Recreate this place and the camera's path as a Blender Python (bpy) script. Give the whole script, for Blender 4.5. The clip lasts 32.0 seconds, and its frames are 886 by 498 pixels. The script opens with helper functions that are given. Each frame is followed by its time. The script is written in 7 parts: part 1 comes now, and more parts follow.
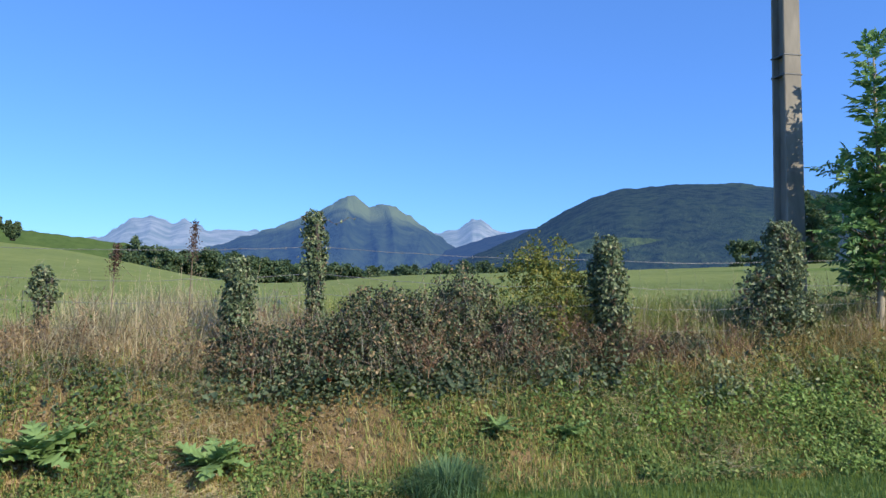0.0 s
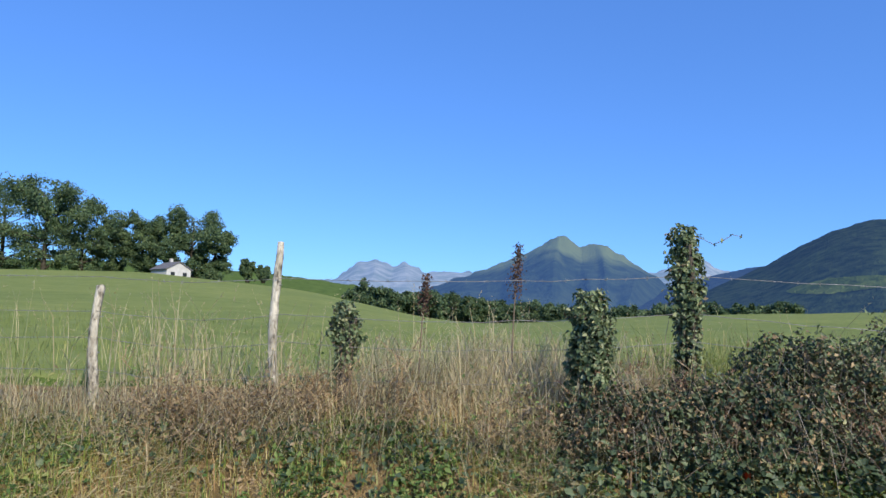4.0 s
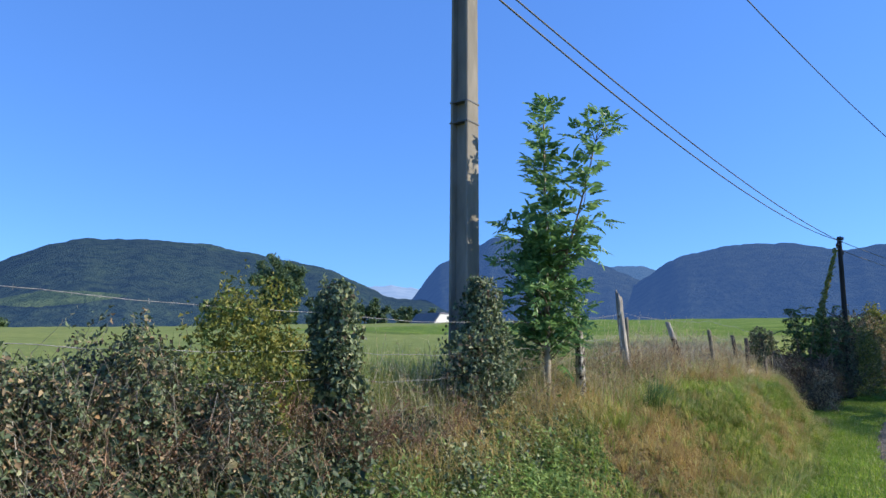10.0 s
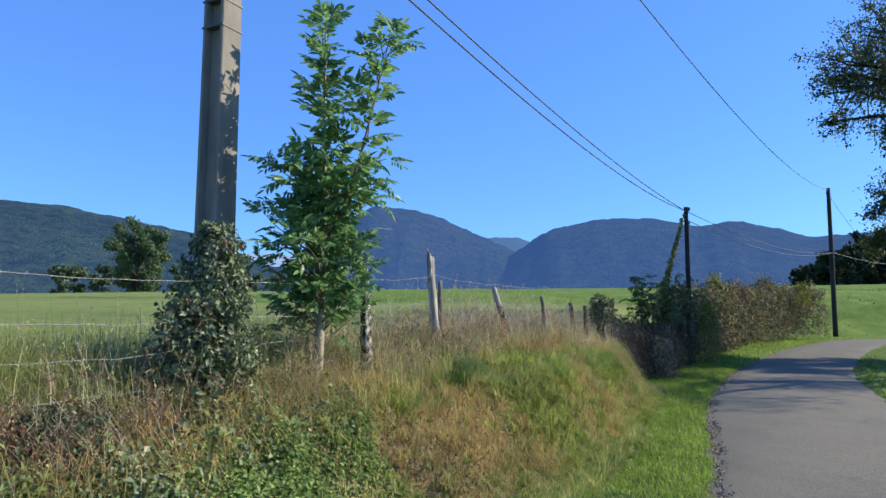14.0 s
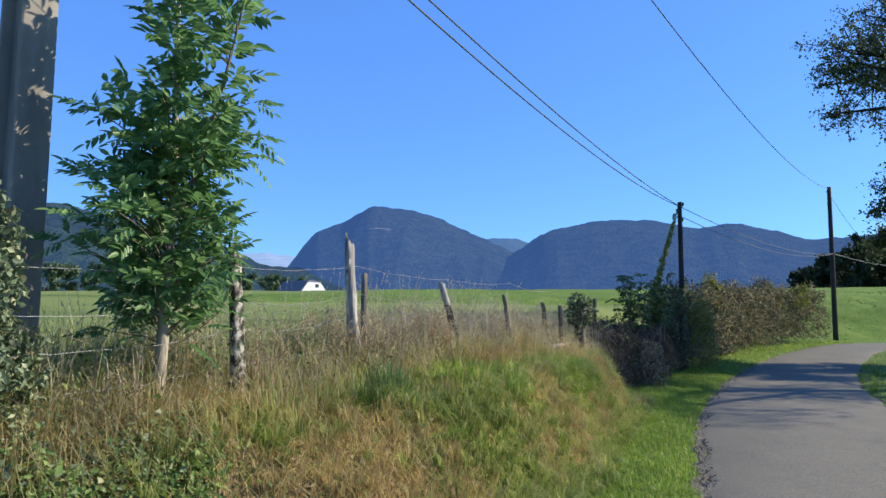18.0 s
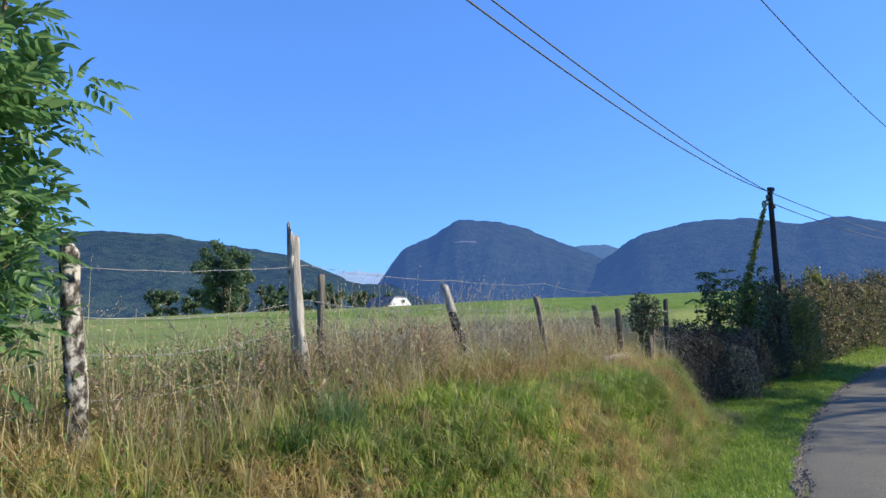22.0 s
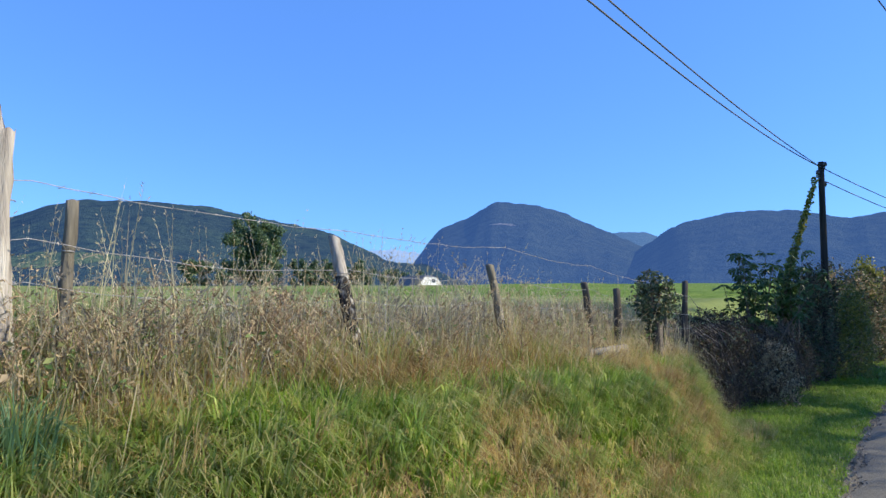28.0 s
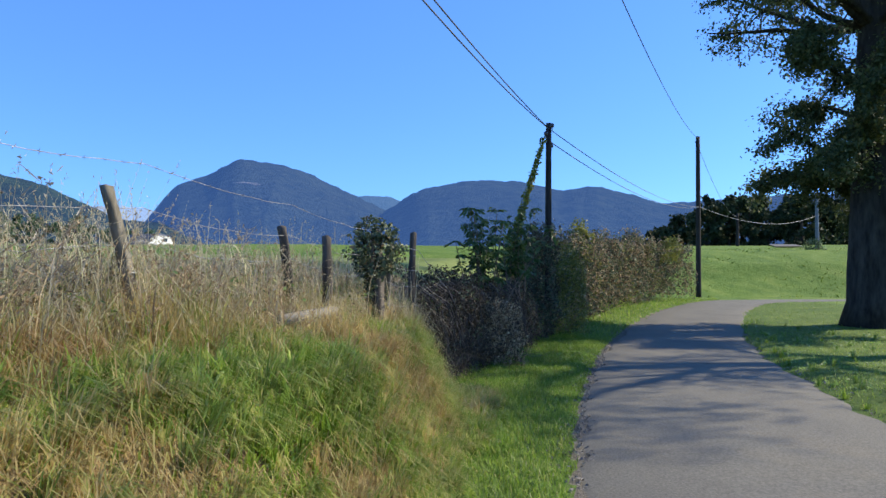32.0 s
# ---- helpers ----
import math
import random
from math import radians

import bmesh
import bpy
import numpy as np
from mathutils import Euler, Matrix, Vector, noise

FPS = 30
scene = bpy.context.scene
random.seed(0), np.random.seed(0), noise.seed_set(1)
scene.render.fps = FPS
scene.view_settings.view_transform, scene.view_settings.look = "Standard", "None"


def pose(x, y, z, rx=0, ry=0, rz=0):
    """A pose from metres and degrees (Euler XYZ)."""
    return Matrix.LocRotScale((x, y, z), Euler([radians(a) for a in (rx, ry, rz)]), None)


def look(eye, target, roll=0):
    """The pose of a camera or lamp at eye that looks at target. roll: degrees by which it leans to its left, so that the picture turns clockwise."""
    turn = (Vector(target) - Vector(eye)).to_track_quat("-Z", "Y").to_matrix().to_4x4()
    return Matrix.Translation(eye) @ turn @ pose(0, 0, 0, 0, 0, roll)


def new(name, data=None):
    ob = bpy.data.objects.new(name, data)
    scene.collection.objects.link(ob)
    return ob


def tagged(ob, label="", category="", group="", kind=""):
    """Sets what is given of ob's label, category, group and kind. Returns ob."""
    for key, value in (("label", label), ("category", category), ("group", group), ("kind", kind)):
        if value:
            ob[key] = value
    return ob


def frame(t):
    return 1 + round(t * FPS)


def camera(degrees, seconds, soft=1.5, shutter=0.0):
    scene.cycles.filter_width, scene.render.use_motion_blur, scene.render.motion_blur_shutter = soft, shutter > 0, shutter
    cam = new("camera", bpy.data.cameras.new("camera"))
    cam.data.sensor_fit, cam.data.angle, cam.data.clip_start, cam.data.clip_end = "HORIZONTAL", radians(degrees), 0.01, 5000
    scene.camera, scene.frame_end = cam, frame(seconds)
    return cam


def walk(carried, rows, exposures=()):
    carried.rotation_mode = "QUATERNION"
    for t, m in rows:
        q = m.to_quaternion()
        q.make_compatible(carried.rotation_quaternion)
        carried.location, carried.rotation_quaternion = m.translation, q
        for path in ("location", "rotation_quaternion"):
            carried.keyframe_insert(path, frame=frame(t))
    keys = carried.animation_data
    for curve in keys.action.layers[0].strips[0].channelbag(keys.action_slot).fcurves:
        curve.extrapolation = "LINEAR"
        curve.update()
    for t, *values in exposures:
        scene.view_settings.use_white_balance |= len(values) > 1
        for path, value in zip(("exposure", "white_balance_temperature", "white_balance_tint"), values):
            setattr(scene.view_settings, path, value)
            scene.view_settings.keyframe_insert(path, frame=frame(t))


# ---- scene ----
cam = camera(64.9, 32.0, soft=1.5)
METRES, EYE, TILT, LEAN, TURN = 13.5, 1.6, 0.0, 0.0, -12.2
ROWS = [
    (0.0, 0.0, 0.0, 0.0, -0.02, 3.15, -0.38),
    (0.5, -0.0057, 0.0167, 0.001, 4.41, 4.89, 0.01),
    (1.0, -0.0159, 0.0345, 0.0014, 5.97, 3.36, 1.43),
    (1.5, -0.0289, 0.0479, 0.002, 6.56, 3.84, 2.29),
    (2.0, -0.0416, 0.065, 0.0014, 11.84, 5.89, 0.2),
    (2.5, -0.0535, 0.0794, 0.0015, 17.91, 4.56, -0.62),
    (4.5, -0.1155, 0.1248, 0.0008, 16.69, 7.09, -1.04),
    (5.0, -0.1303, 0.1369, 0.0012, 12.39, 7.99, 2.22),
    (5.5, -0.1368, 0.1514, 0.0006, 10.61, 9.01, -1.52),
    (6.0, -0.1408, 0.1675, 0.0015, 9.94, 8.56, -2.37),
    (6.5, -0.1433, 0.173, 0.0019, 1.76, 8.65, 1.48),
    (7.0, -0.1435, 0.1753, 0.0014, -8.86, 7.81, 1.07),
    (7.5, -0.1377, 0.1768, 0.0022, -16.3, 7.44, 1.21),
    (8.0, -0.1225, 0.1763, 0.003, -20.08, 10.7, 0.51),
    (8.5, -0.1084, 0.1754, 0.0028, -26.55, 9.45, 0.24),
    (9.0, -0.0985, 0.1786, 0.0026, -35.97, 8.5, -0.18),
    (9.5, -0.0895, 0.1864, 0.003, -38.16, 9.88, -1.01),
    (10.0, -0.078, 0.1907, 0.0025, -42.01, 8.21, -0.36),
    (10.5, -0.063, 0.1911, 0.003, -42.95, 6.86, -0.74),
    (11.0, -0.0486, 0.1891, 0.0022, -46.25, 5.88, -1.74),
    (11.5, -0.0375, 0.192, 0.0014, -50.34, 5.19, -1.41),
    (12.0, -0.0235, 0.1969, 0.0027, -51.37, 7.91, 1.55),
    (12.5, -0.0088, 0.2001, 0.0027, -48.33, 8.66, 1.14),
    (13.0, 0.0133, 0.2007, 0.0037, -44.66, 7.19, -0.09),
    (13.5, 0.0302, 0.2047, 0.0025, -48.46, 6.12, -1.79),
    (14.0, 0.0455, 0.2105, 0.0024, -51.9, 5.73, -0.24),
    (14.5, 0.0607, 0.2121, 0.0013, -52.79, 3.72, -0.64),
    (16.5, 0.1158, 0.2282, 0.0021, -48.87, 5.4, 1.45),
    (17.0, 0.134, 0.2297, 0.0039, -47.57, 7.08, -1.74),
    (17.5, 0.1494, 0.2324, 0.002, -49.39, 3.46, 1.06),
    (18.0, 0.1623, 0.2383, 0.0034, -52.04, 5.78, -0.57),
    (18.5, 0.1782, 0.2418, 0.0022, -52.21, 4.44, -0.22),
    (19.0, 0.1973, 0.2406, 0.0033, -46.98, 6.55, -2.27),
    (19.5, 0.2114, 0.2412, 0.0009, -49.76, 3.8, -0.52),
    (20.0, 0.2265, 0.2471, 0.0013, -47.84, 5.39, 0.83),
    (20.5, 0.2417, 0.2501, 0.0013, -48.78, 5.18, 0.03),
    (21.0, 0.2613, 0.2524, 0.0018, -44.87, 5.27, -1.38),
    (21.5, 0.2769, 0.2582, 0.0003, -44.9, 4.86, 0.82),
    (22.0, 0.2908, 0.266, 0.0019, -44.59, 6.84, 1.53),
    (22.5, 0.3075, 0.268, 0.0028, -45.05, 8.07, 0.66),
    (23.0, 0.3252, 0.2703, 0.0066, -44.86, 7.93, -0.04),
    (23.5, 0.3369, 0.2772, 0.0096, -45.62, 7.87, -0.04),
    (24.0, 0.3482, 0.2824, 0.0109, -47.58, 8.81, 1.76),
    (24.5, 0.3626, 0.2839, 0.0098, -47.24, 7.64, 1.18),
    (26.5, 0.4092, 0.2855, 0.0032, -42.57, 2.93, -1.42),
    (27.0, 0.4228, 0.2978, 0.0017, -37.8, 3.15, -3.92),
    (27.5, 0.432, 0.3141, 0.0, -37.42, 5.51, 0.38),
    (28.0, 0.4448, 0.3265, -0.0007, -41.84, 5.31, -0.85),
    (28.5, 0.4606, 0.3355, 0.0003, -42.15, 7.76, -1.09),
    (29.0, 0.4744, 0.3453, 0.0006, -44.65, 7.53, -0.53),
    (29.5, 0.4867, 0.3523, -0.0004, -46.29, 6.64, -0.12),
    (30.0, 0.5021, 0.3553, -0.0014, -52.19, 5.38, -0.62),
    (30.5, 0.5145, 0.3632, -0.0028, -53.86, 3.23, -0.02),
    (31.0, 0.5297, 0.3736, -0.0047, -54.41, -0.16, 1.38),
    (31.5, 0.5476, 0.3793, -0.0056, -55.93, 1.71, -2.04),
    (32.0, 0.5648, 0.3824, -0.0046, -62.55, 2.44, -0.61),
]
walk(cam, [(t, pose(0, 0, EYE, TILT, LEAN, TURN) @ pose(METRES * x, METRES * y, METRES * z, 90 + pitch, roll, yaw)) for t, x, y, z, yaw, pitch, roll in ROWS], [(0.0, 0.40), (2.5, 0.36), (5.0, 0.24), (7.0, 0.28), (9.5, 0.45), (13.0, 0.52), (20.0, 0.55), (28.0, 0.60), (32.0, 0.62)])

# ---- world and sun ----
SUN_AZ, SUN_EL = 146.0, 33.0
sun_dir = Vector((math.sin(radians(SUN_AZ)) * math.cos(radians(SUN_EL)), math.cos(radians(SUN_AZ)) * math.cos(radians(SUN_EL)), math.sin(radians(SUN_EL))))
world = bpy.data.worlds.new("sky")
world.use_nodes = True
scene.world = world
wn, wl = world.node_tree.nodes, world.node_tree.links
sky = wn.new("ShaderNodeTexSky")
sky.sky_type, sky.sun_disc = "NISHITA", False
sky.sun_elevation, sky.sun_rotation = radians(SUN_EL), radians(SUN_AZ)
sky.altitude, sky.air_density, sky.dust_density, sky.ozone_density = 300, 1.0, 0.3, 3.0
tint = wn.new("ShaderNodeMix")
tint.data_type, tint.blend_type = "RGBA", "MULTIPLY"
tint.inputs[0].default_value, tint.inputs[7].default_value = 1.0, (0.60, 0.98, 1.5, 1)
wl.new(sky.outputs[0], tint.inputs[6])
even = wn.new("ShaderNodeMix")
even.data_type = "RGBA"
even.inputs[0].default_value, even.inputs[7].default_value = 0.42, (0.78, 2.05, 6.0, 1)
wl.new(tint.outputs[2], even.inputs[6])
wl.new(even.outputs[2], wn["Background"].inputs[0])
wn["Background"].inputs[1].default_value = 0.12
sun = new("sun", bpy.data.lights.new("sun", "SUN"))
sun.data.energy, sun.data.angle, sun.data.color = 5.0, radians(0.55), (1.0, 0.90, 0.72)
sun.matrix_world = look(sun_dir * 60, (0, 0, 0))

# ---- materials ----
rng = np.random.default_rng(7)


def mat_new(name):
    m = bpy.data.materials.new(name)
    m.use_nodes = True
    n = m.node_tree.nodes
    return m, n, m.node_tree.links, n["Principled BSDF"], n["Material Output"]


def ramp(n, stops):
    r = n.new("ShaderNodeValToRGB")
    el = r.color_ramp.elements
    while len(el) < len(stops):
        el.new(0.5)
    for e, (p, c) in zip(el, stops):
        e.position, e.color = p, (*c, 1)
    return r


def noise_node(n, l, scale, detail=4, rough=0.55, coord=None, distort=0.0):
    t = n.new("ShaderNodeTexNoise")
    t.inputs["Scale"].default_value, t.inputs["Detail"].default_value = scale, detail
    t.inputs["Roughness"].default_value, t.inputs["Distortion"].default_value = rough, distort
    if coord is not None:
        l.new(coord, t.inputs["Vector"])
    return t


def mix_node(n, l, fac, a, b, kind="MIX"):
    m = n.new("ShaderNodeMix")
    m.data_type, m.blend_type = "RGBA", kind
    for sock, v in ((m.inputs[0], fac), (m.inputs[6], a), (m.inputs[7], b)):
        if isinstance(v, (int, float)):
            sock.default_value = v
        elif isinstance(v, tuple):
            sock.default_value = (*v, 1)
        else:
            l.new(v, sock)
    return m.outputs[2]


def foliage(name, stops, through_light=0.35, rough=0.5, patch=1.3, gloss=0.28):
    """Leaves and blades: colour by piece, with patches, and light that shines through."""
    m, n, l, p, out = mat_new(name)
    geo, tex = n.new("ShaderNodeNewGeometry"), n.new("ShaderNodeTexCoord")
    r = ramp(n, stops)
    l.new(geo.outputs["Random Per Island"], r.inputs[0])
    t = noise_node(n, l, patch, 3, 0.6, tex.outputs["Object"])
    shade = ramp(n, [(0.3, (0.72, 0.74, 0.72)), (0.7, (1.22, 1.18, 1.1))])
    l.new(t.outputs[0], shade.inputs[0])
    col = mix_node(n, l, 1.0, r.outputs[0], shade.outputs[0], "MULTIPLY")
    l.new(col, p.inputs["Base Color"])
    p.inputs["Roughness"].default_value, p.inputs["Specular IOR Level"].default_value = rough, gloss
    tr = n.new("ShaderNodeBsdfTranslucent")
    l.new(col, tr.inputs[0])
    ms = n.new("ShaderNodeMixShader")
    ms.inputs[0].default_value = through_light
    l.new(p.outputs[0], ms.inputs[1]), l.new(tr.outputs[0], ms.inputs[2]), l.new(ms.outputs[0], out.inputs[0])
    return m


def surface(name, stops, scale, rough=0.85, bump=0.3, bump_scale=40.0, stops2=None, scale2=2.0, metal=0.0, stretch=(1, 1, 1), bump_dist=0.01):
    """A surface with two scales of colour noise and fine relief."""
    m, n, l, p, out = mat_new(name)
    tex, mp = n.new("ShaderNodeTexCoord"), n.new("ShaderNodeMapping")
    mp.inputs["Scale"].default_value = stretch
    l.new(tex.outputs["Object"], mp.inputs[0])
    t = noise_node(n, l, scale, 6, 0.6, mp.outputs[0])
    r = ramp(n, stops)
    l.new(t.outputs[0], r.inputs[0])
    col = r.outputs[0]
    if stops2:
        t2 = noise_node(n, l, scale2, 4, 0.6, mp.outputs[0], 0.4)
        r2 = ramp(n, stops2)
        l.new(t2.outputs[0], r2.inputs[0])
        col = mix_node(n, l, 1.0, col, r2.outputs[0], "MULTIPLY")
    l.new(col, p.inputs["Base Color"])
    p.inputs["Roughness"].default_value, p.inputs["Metallic"].default_value = rough, metal
    if rough > 0.7:
        p.inputs["Specular IOR Level"].default_value = 0.12
    b, bt = n.new("ShaderNodeBump"), noise_node(n, l, bump_scale, 5, 0.65, mp.outputs[0])
    b.inputs["Strength"].default_value, b.inputs["Distance"].default_value = bump, bump_dist
    l.new(bt.outputs[0], b.inputs["Height"]), l.new(b.outputs[0], p.inputs["Normal"])
    return m


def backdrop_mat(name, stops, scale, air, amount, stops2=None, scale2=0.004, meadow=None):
    """Far slopes: woods and meadows, with blue haze painted in as a share of emission."""
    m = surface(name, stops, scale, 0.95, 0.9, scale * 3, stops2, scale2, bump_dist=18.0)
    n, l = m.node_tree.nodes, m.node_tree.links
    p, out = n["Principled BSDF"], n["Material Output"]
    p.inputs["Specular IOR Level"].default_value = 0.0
    if meadow:
        # open pasture above or below a wavering tree line
        (z0, z1), colour, patch = meadow
        tex, sep, rng_node = n.new("ShaderNodeTexCoord"), n.new("ShaderNodeSeparateXYZ"), n.new("ShaderNodeMapRange")
        l.new(tex.outputs["Object"], sep.inputs[0])
        wob = noise_node(n, l, patch, 5, 0.6, tex.outputs["Object"], 0.5)
        add = n.new("ShaderNodeMath")
        add.operation = "MULTIPLY_ADD"
        add.inputs[1].default_value, add.inputs[2].default_value = 1.5 * abs(z1 - z0) * 2, -1.5 * abs(z1 - z0)
        l.new(wob.outputs[0], add.inputs[0])
        tot = n.new("ShaderNodeMath")
        l.new(sep.outputs[2], tot.inputs[0]), l.new(add.outputs[0], tot.inputs[1])
        l.new(tot.outputs[0], rng_node.inputs[0])
        rng_node.inputs[1].default_value, rng_node.inputs[2].default_value = z0, z1
        old = p.inputs["Base Color"].links[0].from_socket
        l.new(mix_node(n, l, rng_node.outputs[0], old, colour), p.inputs["Base Color"])
    # haze is painted as glow: emission mixed over the lit surface
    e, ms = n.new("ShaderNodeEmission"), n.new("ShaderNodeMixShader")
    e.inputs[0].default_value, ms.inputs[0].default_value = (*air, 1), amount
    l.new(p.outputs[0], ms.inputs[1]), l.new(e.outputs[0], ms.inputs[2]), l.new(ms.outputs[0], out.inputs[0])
    return m


M = {}
M["field"] = surface("field_grass", [(0.3, (0.135, 0.175, 0.05)), (0.7, (0.21, 0.245, 0.08))], 0.9, 0.9, 0.6, 9.0, [(0.3, (0.8, 0.85, 0.75)), (0.7, (1.15, 1.1, 1.0))], 0.06, bump_dist=0.05)
M["bank"] = surface("bank_litter", [(0.3, (0.13, 0.095, 0.055)), (0.5, (0.25, 0.18, 0.10)), (0.7, (0.36, 0.27, 0.15))], 7.0, 0.95, 0.9, 45.0, [(0.35, (0.65, 0.66, 0.55)), (0.7, (1.1, 1.05, 1.0))], 1.4, bump_dist=0.03)
M["verge"] = surface("verge_turf", [(0.3, (0.068, 0.112, 0.022)), (0.7, (0.138, 0.19, 0.044))], 3.0, 0.9, 0.7, 40.0, [(0.3, (0.66, 0.76, 0.62)), (0.7, (1.18, 1.1, 1.0))], 0.5, bump_dist=0.03)
M["slope"] = surface("slope_turf", [(0.3, (0.085, 0.15, 0.024)), (0.5, (0.125, 0.195, 0.034)), (0.7, (0.185, 0.245, 0.055))], 0.6, 0.9, 0.9, 5.0, [(0.3, (0.7, 0.78, 0.65)), (0.7, (1.15, 1.1, 1.0))], 0.12, bump_dist=0.12)
M["edge_soil"] = surface("edge_soil", [(0.3, (0.115, 0.10, 0.08)), (0.7, (0.215, 0.195, 0.16))], 25.0, 0.95, 0.9, 90.0, [(0.35, (0.7, 0.72, 0.66)), (0.7, (1.1, 1.05, 1.0))], 2.0, bump_dist=0.02)
M["crop"] = surface("dark_crop", [(0.3, (0.05, 0.085, 0.02)), (0.7, (0.085, 0.13, 0.035))], 0.4, 0.9, 0.6, 2.0, bump_dist=0.3)
M["asphalt"] = surface("old_asphalt", [(0.35, (0.126, 0.117, 0.093)), (0.65, (0.200, 0.187, 0.152))], 45.0, 0.9, 0.6, 150.0, [(0.3, (0.84, 0.84, 0.85)), (0.5, (0.98, 0.98, 0.97)), (0.7, (1.09, 1.06, 1.0))], 0.8, bump_dist=0.008)
M["gravel"] = surface("gravel_stones", [(0.3, (0.2, 0.18, 0.15)), (0.7, (0.34, 0.31, 0.27))], 30.0, 0.9, 0.4, 120.0)
M["concrete"] = surface("weathered_concrete", [(0.3, (0.215, 0.20, 0.175)), (0.7, (0.36, 0.335, 0.29))], 6.0, 0.88, 0.5, 60.0, [(0.35, (0.68, 0.67, 0.65)), (0.65, (1.05, 1.03, 1.0))], 1.5, stretch=(1, 1, 0.25), bump_dist=0.004)
M["pale_wood"] = surface("weathered_pale_wood", [(0.32, (0.15, 0.135, 0.115)), (0.44, (0.38, 0.345, 0.30)), (0.7, (0.60, 0.56, 0.49))], 22.0, 0.88, 1.0, 40.0, [(0.35, (0.6, 0.59, 0.57)), (0.6, (1.06, 1.05, 1.03))], 7.0, stretch=(1, 1, 0.09), bump_dist=0.02)
M["grey_wood"] = surface("grey_weathered_wood", [(0.3, (0.10, 0.092, 0.078)), (0.7, (0.26, 0.24, 0.20))], 16.0, 0.9, 0.7, 45.0, [(0.35, (0.6, 0.6, 0.56)), (0.65, (1.08, 1.05, 1.0))], 4.0, stretch=(1, 1, 0.12), bump_dist=0.01)
M["dark_wood"] = surface("dark_weathered_wood", [(0.3, (0.035, 0.03, 0.025)), (0.7, (0.14, 0.12, 0.10))], 14.0, 0.9, 0.7, 45.0, stretch=(1, 1, 0.15), bump_dist=0.01)
M["lichen_wood"] = surface("lichened_wood", [(0.42, (0.035, 0.03, 0.027)), (0.49, (0.15, 0.135, 0.115)), (0.57, (0.44, 0.41, 0.35))], 26.0, 0.9, 0.6, 45.0, stretch=(1, 1, 0.6), bump_dist=0.008)
M["dark_lichen"] = surface("dark_lichened_wood", [(0.5, (0.03, 0.027, 0.024)), (0.56, (0.10, 0.092, 0.08)), (0.64, (0.36, 0.34, 0.29))], 28.0, 0.9, 0.6, 45.0, stretch=(1, 1, 0.6), bump_dist=0.008)
M["mottled_wood"] = surface("pale_mottled_wood", [(0.36, (0.11, 0.10, 0.085)), (0.45, (0.36, 0.335, 0.29)), (0.6, (0.60, 0.57, 0.50))], 30.0, 0.9, 0.9, 60.0, [(0.35, (0.7, 0.69, 0.66)), (0.6, (1.06, 1.05, 1.02))], 6.0, stretch=(1, 1, 0.45), bump_dist=0.015)
M["tar_wood"] = surface("creosoted_pole", [(0.3, (0.02, 0.018, 0.016)), (0.7, (0.06, 0.052, 0.045))], 10.0, 0.8, 0.5, 40.0, stretch=(1, 1, 0.1), bump_dist=0.01)
M["bark"] = surface("oak_bark", [(0.3, (0.022, 0.019, 0.015)), (0.7, (0.085, 0.075, 0.058))], 6.0, 0.95, 1.0, 14.0, stretch=(1, 1, 0.25), bump_dist=0.04)
M["young_bark"] = surface("young_bark", [(0.3, (0.25, 0.21, 0.15)), (0.7, (0.46, 0.40, 0.31))], 12.0, 0.8, 0.5, 60.0, stretch=(1, 1, 0.4), bump_dist=0.003)
M["twig"] = surface("dry_twig", [(0.3, (0.10, 0.075, 0.055)), (0.7, (0.24, 0.19, 0.14))], 20.0, 0.9, 0.2, 60.0)
M["steel"] = surface("weathered_fence_wire", [(0.3, (0.17, 0.165, 0.16)), (0.7, (0.40, 0.395, 0.39))], 30.0, 0.5, 0.1, 90.0, metal=0.5)
M["cable"] = surface("power_cable", [(0.3, (0.05, 0.055, 0.06)), (0.7, (0.09, 0.095, 0.10))], 5.0, 0.5, 0.1, 60.0)
M["ceramic"] = surface("insulator_glaze", [(0.3, (0.04, 0.03, 0.03)), (0.7, (0.09, 0.07, 0.06))], 5.0, 0.25, 0.05, 60.0)
M["iron"] = surface("galvanised_iron", [(0.3, (0.12, 0.12, 0.12)), (0.7, (0.26, 0.26, 0.26))], 12.0, 0.5, 0.2, 60.0, metal=0.7)
M["plaster"] = surface("white_plaster", [(0.3, (0.68, 0.67, 0.64)), (0.7, (0.82, 0.81, 0.78))], 1.5, 0.9, 0.2, 20.0)
M["grey_plaster"] = surface("grey_plaster", [(0.3, (0.40, 0.40, 0.40)), (0.7, (0.52, 0.52, 0.51))], 1.5, 0.9, 0.2, 20.0)
M["slate"] = surface("grey_slate", [(0.3, (0.09, 0.09, 0.10)), (0.7, (0.18, 0.18, 0.19))], 3.0, 0.7, 0.4, 10.0)
M["dark_glass"] = surface("dark_glass", [(0.3, (0.02, 0.025, 0.03)), (0.7, (0.035, 0.04, 0.045))], 2.0, 0.08, 0.0, 20.0)

